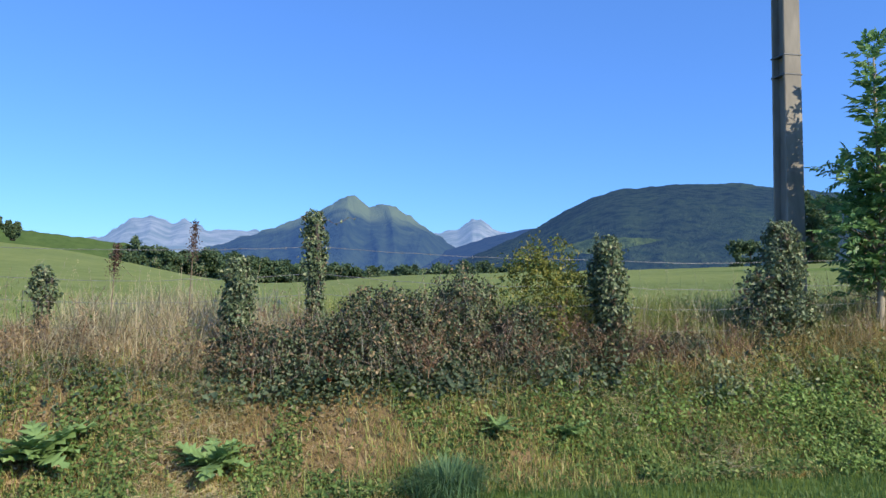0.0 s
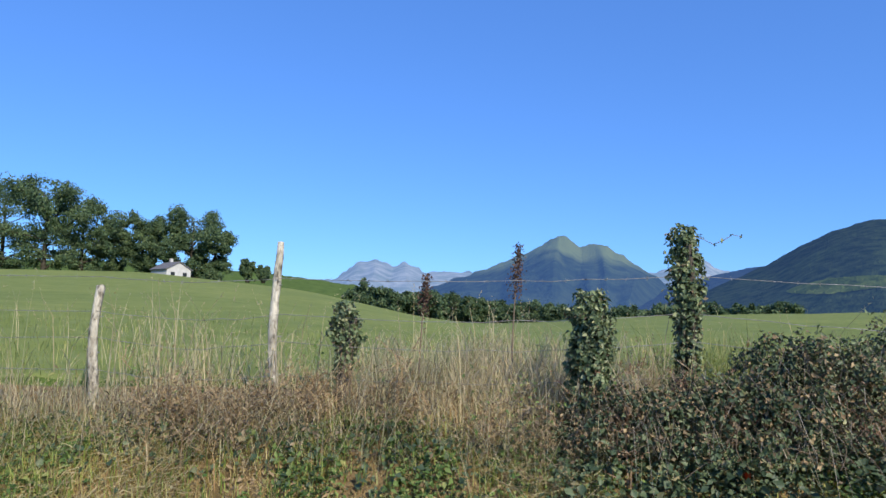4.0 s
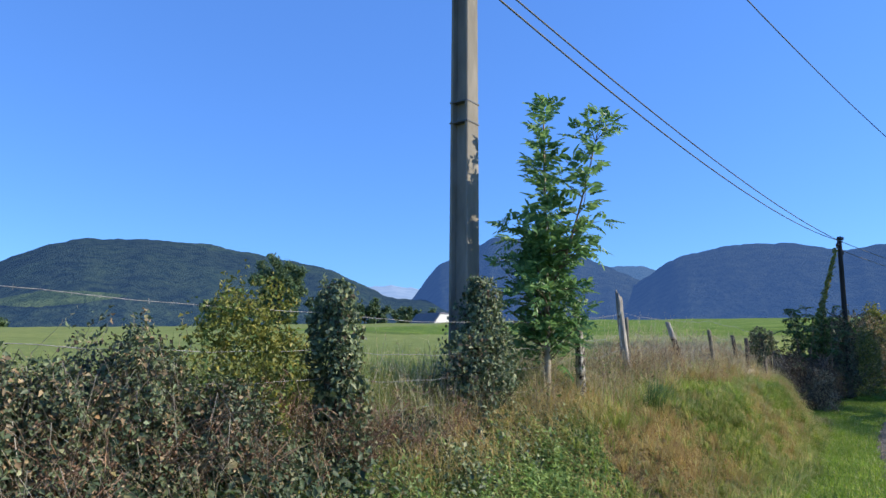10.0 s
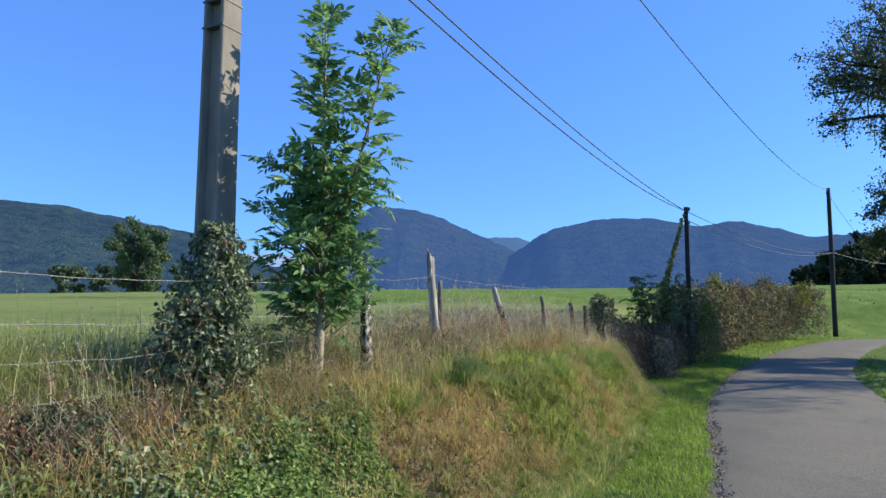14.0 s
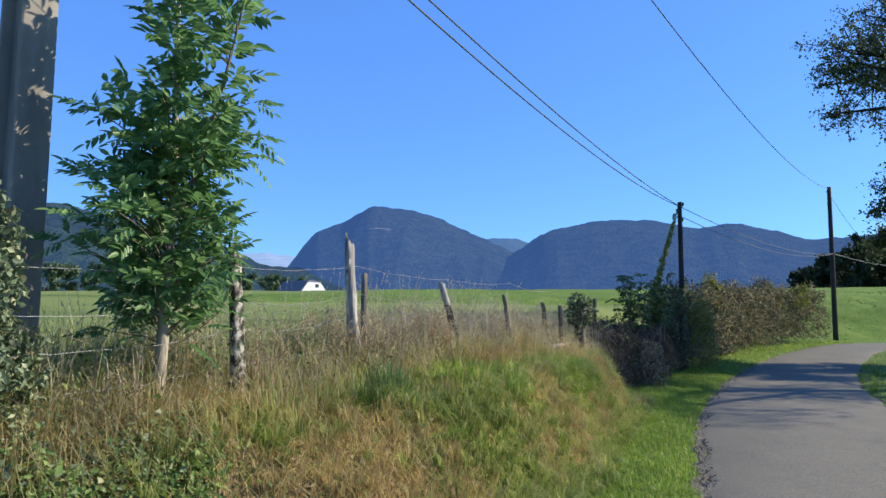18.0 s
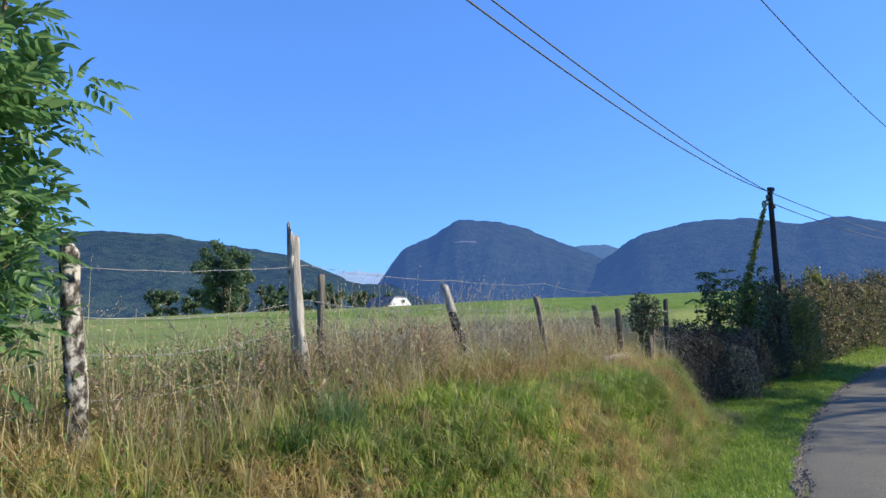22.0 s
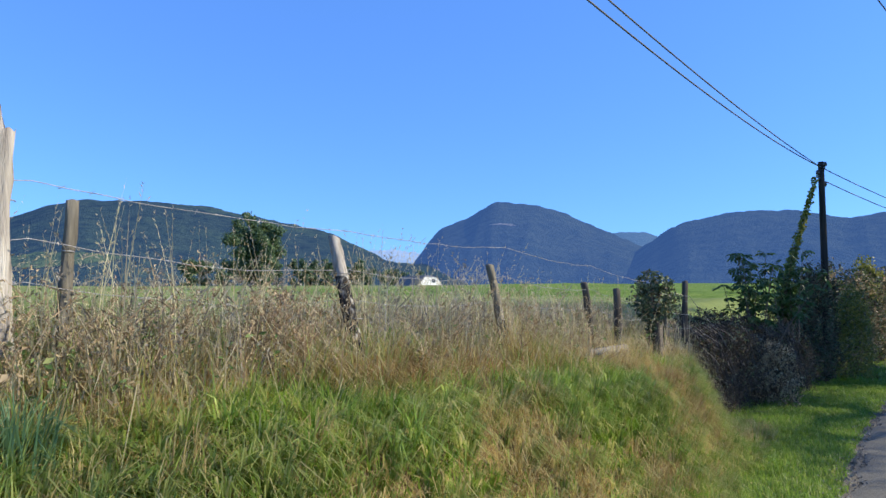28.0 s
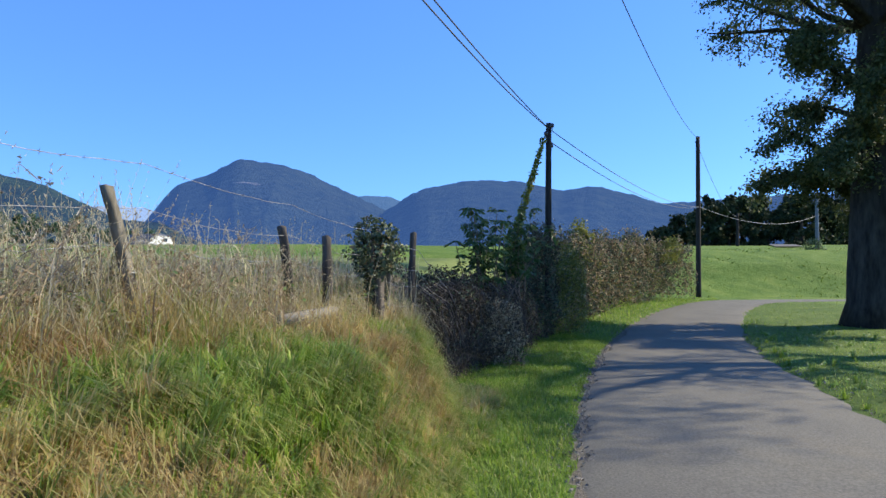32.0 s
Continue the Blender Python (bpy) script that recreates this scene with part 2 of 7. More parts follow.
# grasses and leaves
M["verge_blade"] = foliage("verge_blades", [(0.0, (0.125, 0.225, 0.028)), (0.6, (0.22, 0.345, 0.046)), (0.92, (0.34, 0.42, 0.085)), (1.0, (0.48, 0.45, 0.20))], 0.48)
M["bank_blade"] = foliage("bank_blades", [(0.0, (0.20, 0.29, 0.07)), (0.45, (0.34, 0.43, 0.115)), (0.75, (0.47, 0.51, 0.18)), (0.9, (0.60, 0.55, 0.25)), (1.0, (0.66, 0.58, 0.31))], 0.52)
M["lush_blade"] = foliage("lush_blades", [(0.0, (0.20, 0.32, 0.06)), (0.6, (0.34, 0.48, 0.10)), (1.0, (0.52, 0.60, 0.20))], 0.5)
M["dry_blade"] = foliage("dry_blades", [(0.0, (0.36, 0.26, 0.115)), (0.45, (0.53, 0.415, 0.19)), (0.8, (0.65, 0.55, 0.275)), (1.0, (0.44, 0.43, 0.14))], 0.42, 0.65)
M["straw"] = foliage("straw_stems", [(0.0, (0.43, 0.35, 0.22)), (0.6, (0.62, 0.54, 0.37)), (1.0, (0.52, 0.50, 0.28))], 0.38, 0.6)
M["rust_blade"] = foliage("rust_brown_litter", [(0.0, (0.26, 0.155, 0.08)), (0.5, (0.43, 0.275, 0.135)), (1.0, (0.54, 0.39, 0.19))], 0.35, 0.7)
M["field_blade"] = foliage("field_blades", [(0.0, (0.19, 0.25, 0.07)), (0.6, (0.30, 0.35, 0.115)), (1.0, (0.48, 0.44, 0.20))], 0.45)
M["ivy"] = foliage("ivy_leaves", [(0.0, (0.055, 0.09, 0.048)), (0.5, (0.12, 0.172, 0.09)), (0.8, (0.22, 0.28, 0.155)), (1.0, (0.38, 0.39, 0.235))], 0.25, 0.52, 2.5, 0.36)
M["bramble"] = foliage("bramble_leaves", [(0.0, (0.05, 0.075, 0.042)), (0.5, (0.10, 0.135, 0.07)), (0.85, (0.175, 0.21, 0.11)), (0.97, (0.28, 0.26, 0.14)), (1.0, (0.34, 0.2, 0.10))], 0.26, 0.52, 2.0, 0.34)
M["bank_leaf"] = foliage("low_bank_leaves", [(0.0, (0.07, 0.13, 0.042)), (0.6, (0.145, 0.23, 0.074)), (0.9, (0.245, 0.325, 0.112)), (1.0, (0.42, 0.38, 0.17))], 0.38, 0.65, 2.0, 0.16)
M["weed_brown"] = foliage("dead_weed_brown", [(0.0, (0.22, 0.155, 0.095)), (0.6, (0.37, 0.275, 0.17)), (1.0, (0.50, 0.40, 0.26))], 0.3, 0.7)
M["dark_ivy"] = foliage("dark_ivy_leaves", [(0.0, (0.038, 0.065, 0.038)), (0.5, (0.072, 0.11, 0.06)), (0.9, (0.125, 0.165, 0.09)), (1.0, (0.23, 0.19, 0.10))], 0.22, 0.5, 2.0, 0.34)
M["foot_blade"] = foliage("bank_foot_blades", [(0.0, (0.06, 0.13, 0.04)), (0.6, (0.105, 0.19, 0.06)), (1.0, (0.19, 0.25, 0.085))], 0.4)
M["fresh_leaf"] = foliage("fresh_weed_leaves", [(0.0, (0.13, 0.23, 0.06)), (0.6, (0.23, 0.35, 0.10)), (1.0, (0.35, 0.45, 0.15))], 0.42, 0.45, 2.0)
M["dead_leaf"] = foliage("withered_leaves", [(0.0, (0.085, 0.065, 0.045)), (0.6, (0.18, 0.14, 0.095)), (1.0, (0.29, 0.235, 0.16))], 0.25, 0.7)
M["shrub_leaf"] = foliage("yellowish_shrub_leaves", [(0.0, (0.11, 0.14, 0.03)), (0.6, (0.22, 0.24, 0.055)), (1.0, (0.38, 0.34, 0.09))], 0.38, 0.45)
M["ash"] = foliage("ash_leaflets", [(0.0, (0.085, 0.185, 0.072)), (0.6, (0.155, 0.30, 0.112)), (1.0, (0.285, 0.43, 0.17))], 0.5, 0.35)
M["oak"] = foliage("oak_leaves", [(0.0, (0.045, 0.07, 0.028)), (0.6, (0.09, 0.12, 0.05)), (1.0, (0.17, 0.18, 0.07))], 0.28, 0.62, 0.4)
# near-black leaf colour puts the grove's backlit shade into the material
M["grove"] = foliage("grove_leaves_darkened_as_backlit", [(0.0, (0.022, 0.036, 0.018)), (0.6, (0.04, 0.058, 0.028)), (1.0, (0.075, 0.09, 0.04))], 0.12, 0.7, 0.3, 0.1)
M["wood_leaf"] = foliage("woodland_leaves", [(0.0, (0.06, 0.11, 0.06)), (0.6, (0.105, 0.17, 0.088)), (1.0, (0.18, 0.24, 0.115))], 0.38, 0.5, 0.2)
M["elder"] = foliage("elder_leaves", [(0.0, (0.035, 0.075, 0.025)), (0.6, (0.06, 0.12, 0.035)), (1.0, (0.11, 0.16, 0.05))], 0.35, 0.4)
M["thistle"] = foliage("thistle_leaves", [(0.0, (0.12, 0.21, 0.075)), (0.6, (0.19, 0.30, 0.11)), (1.0, (0.28, 0.38, 0.16))], 0.25, 0.5)
M["blue_grass"] = foliage("blue_green_blades", [(0.0, (0.09, 0.18, 0.09)), (0.6, (0.15, 0.27, 0.13)), (1.0, (0.24, 0.36, 0.18))], 0.4, 0.5)
M["dock_seed"] = foliage("dock_seeds", [(0.0, (0.05, 0.03, 0.027)), (0.6, (0.095, 0.058, 0.048)), (1.0, (0.16, 0.10, 0.075))], 0.15, 0.8)
# withered leaf colour, darkened so that shade is in the colour
M["shade_toned_leaf"] = foliage("dry_leaves_darkened_for_shade", [(0.0, (0.05, 0.042, 0.033)), (0.6, (0.105, 0.085, 0.062)), (1.0, (0.17, 0.14, 0.10))], 0.2, 0.8, 2.5, 0.06)
M["red_stem"] = foliage("reddish_dead_stems", [(0.0, (0.15, 0.085, 0.06)), (0.5, (0.28, 0.17, 0.115)), (0.85, (0.38, 0.26, 0.18)), (1.0, (0.44, 0.37, 0.27))], 0.25, 0.7)
M["grey_stem"] = foliage("grey_dead_stems", [(0.0, (0.17, 0.15, 0.125)), (0.6, (0.31, 0.28, 0.235)), (1.0, (0.45, 0.42, 0.36))], 0.3, 0.7)
M["flower_red"] = foliage("red_petals", [(0.0, (0.5, 0.06, 0.02)), (1.0, (0.65, 0.13, 0.03))], 0.3)

# haze colour that the far slopes give off themselves
HAZE_GLOW = (0.072, 0.175, 0.50)
M["hill_wood"] = backdrop_mat("wooded_hill", [(0.38, (0.022, 0.04, 0.022)), (0.62, (0.06, 0.085, 0.04))], 0.05, HAZE_GLOW, 0.17, [(0.4, (0.75, 0.8, 0.9)), (0.72, (1.3, 1.35, 1.1))], 0.006)
M["blue_wood"] = backdrop_mat("blue_wooded_mountain", [(0.38, (0.025, 0.04, 0.035)), (0.62, (0.055, 0.07, 0.05))], 0.035, HAZE_GLOW, 0.34, [(0.4, (0.85, 0.88, 0.92)), (0.75, (1.2, 1.2, 1.1))], 0.004)
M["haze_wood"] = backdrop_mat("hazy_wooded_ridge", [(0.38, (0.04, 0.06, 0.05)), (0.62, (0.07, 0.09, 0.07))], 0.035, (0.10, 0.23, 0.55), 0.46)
M["meadow_peak"] = backdrop_mat("grassy_peak", [(0.4, (0.03, 0.05, 0.03)), (0.6, (0.06, 0.085, 0.045))], 0.02, HAZE_GLOW, 0.36, [(0.4, (0.8, 0.85, 0.9)), (0.7, (1.25, 1.25, 1.1))], 0.008, meadow=((205, 270), (0.19, 0.235, 0.085), 0.004))
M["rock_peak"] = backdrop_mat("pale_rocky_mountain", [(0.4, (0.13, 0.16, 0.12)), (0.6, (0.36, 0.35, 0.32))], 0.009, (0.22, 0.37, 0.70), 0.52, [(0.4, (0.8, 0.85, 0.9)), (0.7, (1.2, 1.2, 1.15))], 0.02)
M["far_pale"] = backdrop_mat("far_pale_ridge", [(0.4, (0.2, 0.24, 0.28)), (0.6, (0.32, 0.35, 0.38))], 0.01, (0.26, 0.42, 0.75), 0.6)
M["hill_meadow"] = backdrop_mat("hill_meadow", [(0.4, (0.07, 0.105, 0.034)), (0.6, (0.125, 0.165, 0.054))], 0.03, HAZE_GLOW, 0.15, [(0.4, (0.8, 0.85, 0.8)), (0.7, (1.15, 1.12, 1.0))], 0.012)
M["scar"] = backdrop_mat("pale_rock_scar", [(0.4, (0.16, 0.15, 0.12)), (0.6, (0.34, 0.32, 0.28))], 0.05, HAZE_GLOW, 0.34)

# ---- mesh helpers ----


def np_mesh(name, V, F, mat):
    """A mesh object from arrays of vertices and triangles or quads."""
    me = bpy.data.meshes.new(name)
    V, F = np.asarray(V, np.float32), np.asarray(F, np.int32)
    k = F.shape[1]
    me.vertices.add(len(V)), me.loops.add(F.size), me.polygons.add(len(F))
    me.vertices.foreach_set("co", V.ravel())
    me.loops.foreach_set("vertex_index", F.ravel())
    me.polygons.foreach_set("loop_start", np.arange(0, F.size, k, dtype=np.int32))
    me.update(calc_edges=True)
    me.materials.append(mat)
    return new(name, me)


def child(ob, parent, label=""):
    ob.parent = parent
    if label:
        tagged(ob, label)
    return ob


def part(name, bm, material, parent, label="", smooth=True):
    me = bpy.data.meshes.new(name)
    bm.to_mesh(me)
    bm.free()
    me.materials.append(material)
    if smooth:
        for p in me.polygons:
            p.use_smooth = True
    ob = new(name, me)
    if parent:
        ob.parent = parent
    if label:
        tagged(ob, label)
    return ob


def thing(name, at, label, category, group="", kind=""):
    e = new(name)
    e.empty_display_size = 0.1
    e.location = at
    return tagged(e, label, category, group, kind)


def lattice(x, y, size, seed):
    """Smooth noise from 0 to 1 over the plan."""
    g = np.random.default_rng(seed).random((64, 64))
    u, v = np.asarray(x, float) / size + 1000.0, np.asarray(y, float) / size + 1000.0
    i, j = np.floor(u).astype(int), np.floor(v).astype(int)
    a, b = u - i, v - j
    a, b = a * a * (3 - 2 * a), b * b * (3 - 2 * b)
    i, j, i1, j1 = i % 64, j % 64, (i + 1) % 64, (j + 1) % 64
    return (g[i, j] * (1 - a) + g[i1, j] * a) * (1 - b) + (g[i, j1] * (1 - a) + g[i1, j1] * a) * b


def step(a, b, v):
    t = np.clip((np.asarray(v, float) - a) / (b - a), 0, 1)
    return t * t * (3 - 2 * t)


def tube(points, radii, sides=6, cap=True):
    """Vertices and quads of a tapering tube along points."""
    P = np.asarray(points, float)
    T = np.gradient(P, axis=0)
    T /= np.linalg.norm(T, axis=1)[:, None] + 1e-9
    ref = np.where(np.abs(T[:, 2:3]) > 0.9, [[1.0, 0, 0]], [[0, 0, 1.0]])
    A = np.cross(T, ref)
    A /= np.linalg.norm(A, axis=1)[:, None] + 1e-9
    B = np.cross(T, A)
    ang = np.linspace(0, 2 * np.pi, sides, endpoint=False)
    R = np.broadcast_to(np.asarray(radii, float), (len(P),))
    V = P[:, None] + R[:, None, None] * (A[:, None] * np.cos(ang)[None, :, None] + B[:, None] * np.sin(ang)[None, :, None])
    n = len(P)
    i, j = np.meshgrid(np.arange(n - 1), np.arange(sides), indexing="ij")
    j1 = (j + 1) % sides
    F = np.stack([i * sides + j, i * sides + j1, (i + 1) * sides + j1, (i + 1) * sides + j], -1).reshape(-1, 4)
    V = V.reshape(-1, 3)
    if cap:
        c0, c1 = n * sides, n * sides + 1
        k = np.arange(sides)
        k1 = (k + 1) % sides
        V = np.vstack([V, P[:1], P[-1:]])
        o = (n - 1) * sides
        # the caps are quads over every second edge
        if sides % 2 == 0:
            h = np.arange(0, sides, 2)
            h1, h2 = (h + 1) % sides, (h + 2) % sides
            F = np.vstack([F, np.stack([np.full(len(h), c0), h2, h1, h], -1), np.stack([np.full(len(h), c1), o + h, o + h1, o + h2], -1)])
    return V, F


def join(pieces):
    """Several (V, F) into one."""
    Vs, Fs, o = [], [], 0
    for V, F in pieces:
        Vs.append(V), Fs.append(np.asarray(F) + o)
        o += len(V)
    return np.vstack(Vs), np.vstack(Fs)


def smooth(ob):
    ob.data.polygons.foreach_set("use_smooth", np.ones(len(ob.data.polygons), bool))
    return ob


def unit(v):
    return v / (np.linalg.norm(v, axis=1)[:, None] + 1e-9)


def leaf_geo(P, D, N, L, W, fold=0.18, droop=0.12):
    """Folded leaves: base, two sides and a tip; two triangles each."""
    D = unit(D)
    S = unit(np.cross(D, N))
    U = np.cross(S, D)
    L, W = np.broadcast_to(L, (len(P),))[:, None], np.broadcast_to(W, (len(P),))[:, None]
    V = np.stack([P, P + D * L * 0.42 + S * W * 0.5 + U * W * fold, P + D * L - U * L * droop, P + D * L * 0.42 - S * W * 0.5 + U * W * fold], 1).reshape(-1, 3)
    k = np.arange(len(P))[:, None] * 4
    F = np.concatenate([k + [0, 3, 2], k + [0, 2, 1]], 0)
    return V, F


def oval_leaf(P, D, N, L, W, fold=0.12, droop=0.1):
    """Rounder folded leaves: base, four side points, tip; four triangles each."""
    D = unit(D)
    S = unit(np.cross(D, N))
    U = np.cross(S, D)
    L, W = np.broadcast_to(L, (len(P),))[:, None], np.broadcast_to(W, (len(P),))[:, None]
    V = np.stack([P, P + D * L * 0.25 + S * W * 0.42 + U * W * fold, P + D * L * 0.62 + S * W * 0.46 + U * W * fold - U * L * droop * 0.4, P + D * L - U * L * droop,
                  P + D * L * 0.62 - S * W * 0.46 + U * W * fold - U * L * droop * 0.4, P + D * L * 0.25 - S * W * 0.42 + U * W * fold], 1).reshape(-1, 3)
    k = np.arange(len(P))[:, None] * 6
    F = np.concatenate([k + [0, 2, 1], k + [0, 3, 2], k + [0, 4, 3], k + [0, 5, 4]], 0)
    return V, F


def blade_geo(P, phi, H, W, bend, sway=None):
    """Grass blades: two steps and a tip, three triangles each."""
    n = len(P)
    H, W, bend = (np.broadcast_to(a, (n,))[:, None] for a in (H, W, bend))
    O = np.stack([np.cos(phi), np.sin(phi), np.zeros(n)], 1)
    S = np.stack([-np.sin(phi), np.cos(phi), np.zeros(n)], 1)
    Z = np.array([[0, 0, 1.0]])
    mid = P + Z * H * 0.58 + O * bend * H * 0.22
    tip = P + Z * H * (1 - 0.35 * bend ** 2) + O * bend * H * 0.75
    V = np.stack([P - S * W / 2, P + S * W / 2, mid - S * W * 0.4, mid + S * W * 0.4, tip], 1).reshape(-1, 3)
    k = np.arange(n)[:, None] * 5
    F = np.concatenate([k + [0, 1, 3], k + [0, 3, 2], k + [2, 3, 4]], 0)
    return V, F


def rand_dirs(n, up=0.0, r=rng):
    v = unit(r.normal(size=(n, 3)))
    v[:, 2] += up
    return unit(v)

# ---- the plan: road, bank, field ----


def road_mid(x):
    """The lane's middle: it swings towards the bank, then bends away."""
    x = np.asarray(x, float)
    near = 2.43 - 0.0066 * np.clip(20 - x, 0, 10.6) ** 2 - 0.055 * np.clip(9.4 - x, 0, 90)
    return near - 0.0062 * np.clip(x - 22, 0, 60) ** 2 - 0.052 * np.clip(x - 44, 0, 20) ** 2 - 2.1 * np.clip(x - 64, 0, 60)


def bank_foot(x):
    """Where the bank begins, from the left edge of the lane to the fence."""
    x = np.asarray(x, float)
    y = np.interp(x, [-10, 3, 9, 12.6, 15, 16.1, 16.8, 17.5, 30], [4.9, 4.9, 4.4, 4.45, 4.95, 5.3, 5.75, 6.1, 6.1])
    t = step(22, 28, x)
    return y * (1 - t) + (road_mid(x) + 1.6 + 2.2) * t


def road_z(x):
    return 0.028 * np.clip(np.asarray(x, float) - 28, 0, 19)


CREST = ((-180, 2.4), (-60, 3.0), (-36, 3.4), (-30, 3.7), (-25, 3.2), (-20, 2.9), (-16, 2.4), (-11, 1.2), (-6, 0.3), (-1, 0.2), (6, 0.9), (15, 1.25), (30, 1.6), (40, 1.95), (48, 2.12), (55, 2.25), (62, 2.5), (80, 2.55), (90, 2.6), (180, 2.4))
CREST_R = 120.0


def field_z(x, y):
    dx, dy = x - 2.0, y - 2.5
    R, az = np.hypot(dx, dy), np.degrees(np.arctan2(dx, dy))
    e = np.interp(az, [c[0] for c in CREST], [c[1] for c in CREST])
    e = (e + np.interp(az - 2.5, [c[0] for c in CREST], [c[1] for c in CREST]) + np.interp(az + 2.5, [c[0] for c in CREST], [c[1] for c in CREST])) / 3
    top = 1.6 + CREST_R * np.tan(np.radians(e))
    t = np.clip((R - 5) / (CREST_R - 5), 0, 1)
    z = 1.15 + (top - 1.15) * (0.25 * t + 0.75 * t ** 1.25)
    return z - 0.035 * np.clip(R - CREST_R, 0, 260) - 0.5 * step(CREST_R, CREST_R + 25, R)


def ground_z(x, y):
    """Height of the ground over the plan; the road lies at 0 near the start."""
    x, y = np.asarray(x, float), np.asarray(y, float)
    mid, rz = road_mid(x), road_z(x)
    s = y - (mid + 1.6)
    # left: verge, bank, fence strip, field
    foot = bank_foot(x) + 0.1 * (lattice(x, y * 0, 1.7, 3) - 0.5)
    b = y - foot
    wide = np.interp(x, [4, 8.5, 13, 16.5], [1.35, 0.8, 0.78, 0.5])
    clod = np.exp(-((x - 6.75) / 0.9) ** 2 - ((y - 5.12) / 0.38) ** 2)
    lump = 0.30 * clod * (lattice(x, y, 0.24, 15) - 0.5) + 0.10 * (lattice(x, y, 0.9, 5) - 0.5) + 0.05 * (lattice(x, y, 0.35, 6) - 0.5)
    bank = (0.82 + lump) * step(0, 1, b / wide) + 0.07 * step(0, 0.5, s) + 0.09 * step(0.3, 2.0, s)
    bank = bank - 0.22 * np.exp(-((x - 5.84 + 0.2 * (y - 5.15)) / 0.13) ** 2) * step(4.85, 5.0, y) * (1 - step(5.3, 5.5, y))
    strip = 0.22 * step(wide - 0.15, wide + 0.9, b)
    fz = field_z(x, y)
    open_ = step(37, 45, x) * (1 - step(18, 45, b))
    left = (bank + strip) * (1 - 0.9 * open_) + (fz - 1.2) * step(wide + 0.3, wide + 4.5 + 24 * open_, b) + 0.02 * (lattice(x, y, 0.5, 9) - 0.5)
    # right: lawn, then a slope that rises far off
    d = -(y - (mid - 1.6))
    right = 0.06 * step(0, 0.6, d) * (1 - step(30, 40, x)) + 0.012 * np.clip(d, 0, 200) * (1 - step(22, 38, x)) + 0.028 * np.clip(x - 80, 0, 130) + 0.03 * (lattice(x, y, 0.8, 8) - 0.5)
    z = np.where(s > 0, left, np.where(d > 0, right, -0.02))
    return z + rz * (1 - step(3, 9, s))


def axis(parts):
    out = [parts[0][0]]
    for a, b, n in parts:
        out += list(np.linspace(a, b, n + 1)[1:])
    return np.array(out)


gx = axis([(-4600, -300, 20), (-300, -60, 20), (-60, -12, 24), (-12, -5, 18), (-5, 20, 200), (20, 42, 56), (42, 80, 40), (80, 300, 36), (300, 4600, 20)])
gy = axis([(-4600, -300, 16), (-300, -40, 16), (-40, -8, 18), (-8, 0, 16), (0, 3.6, 18), (3.6, 7.2, 60), (7.2, 14, 26), (14, 60, 36), (60, 300, 56), (300, 4600, 20)])
GX, GY = np.meshgrid(gx, gy, indexing="ij")
far = np.hypot(GX, GY)
GZ = ground_z(GX, GY)
GZ = np.where(far > 320, np.minimum(GZ, 0) - 4, GZ)
nx, ny = len(gx), len(gy)
I, J = np.meshgrid(np.arange(nx - 1), np.arange(ny - 1), indexing="ij")
quads = np.stack([I * ny + J, (I + 1) * ny + J, (I + 1) * ny + J + 1, I * ny + J + 1], -1).reshape(-1, 4)
ground = np_mesh("ground", np.stack([GX, GY, GZ], -1).reshape(-1, 3), quads, M["field"])
ground.data.materials.append(M["bank"])
ground.data.materials.append(M["verge"])
ground.data.materials.append(M["crop"])
ground.data.materials.append(M["edge_soil"])
ground.data.materials.append(M["slope"])
cx, cy = (GX[:-1, :-1] + GX[1:, 1:]).ravel() / 2, (GY[:-1, :-1] + GY[1:, 1:]).ravel() / 2
s_mid = cy - (road_mid(cx) + 1.6)
R_mid, az_mid = np.hypot(cx - 2, cy - 2.5), np.degrees(np.arctan2(cx - 2, cy - 2.5))
b_mid = cy - bank_foot(cx)
kind = np.where(b_mid < 0.05, 2, np.where((b_mid < 1.9) & (cx < 26), 1, np.where((b_mid < 2.0) | ((cx > 44) & (s_mid < 70)), 2, 0)))
kind = np.where((cx > 47) & (cy < 60) & (R_mid < 330), 5, kind)
kind = np.where((np.abs(s_mid) < 0.09) & (cx < 40), 4, kind)
kind = np.where((R_mid > CREST_R + 6) & (az_mid > -30) & (az_mid < 10), 3, kind)
ground.data.polygons.foreach_set("material_index", kind.astype(np.int32))
smooth(ground)
tagged(ground, "grassy country ground with a roadside bank and open fields", "ground", kind="structure")

# road: a narrow strip of old asphalt with ragged edges
rx = axis([(-60, -10, 25), (-10, 30, 160), (30, 80, 100)])
rm = road_mid(rx)
tan_y = np.gradient(rm, rx)
nrm = np.stack([-tan_y, np.ones_like(rx)], 1)
nrm /= np.linalg.norm(nrm, axis=1)[:, None]
across = np.array([-1.62, -1.5, -0.8, 0.0, 0.8, 1.5, 1.62])
RV = []
for k, a in enumerate(across):
    wob = (lattice(rx, rx * 0 + 7 * (a > 0), 0.5, 21) - 0.5) * 0.16 + (lattice(rx, rx * 0 + 7 * (a > 0), 2.2, 22) - 0.5) * 0.12 if abs(a) > 1.4 else 0
    a2 = a + wob
    px, py = rx + nrm[:, 0] * a2, rm + nrm[:, 1] * a2
    pz = road_z(rx) + 0.035 - 0.018 * (a / 1.6) ** 2 - (0.03 if abs(a) > 1.6 else 0)
    RV.append(np.stack([px, py, pz], 1))
RV = np.stack(RV, 1)
na = len(across)
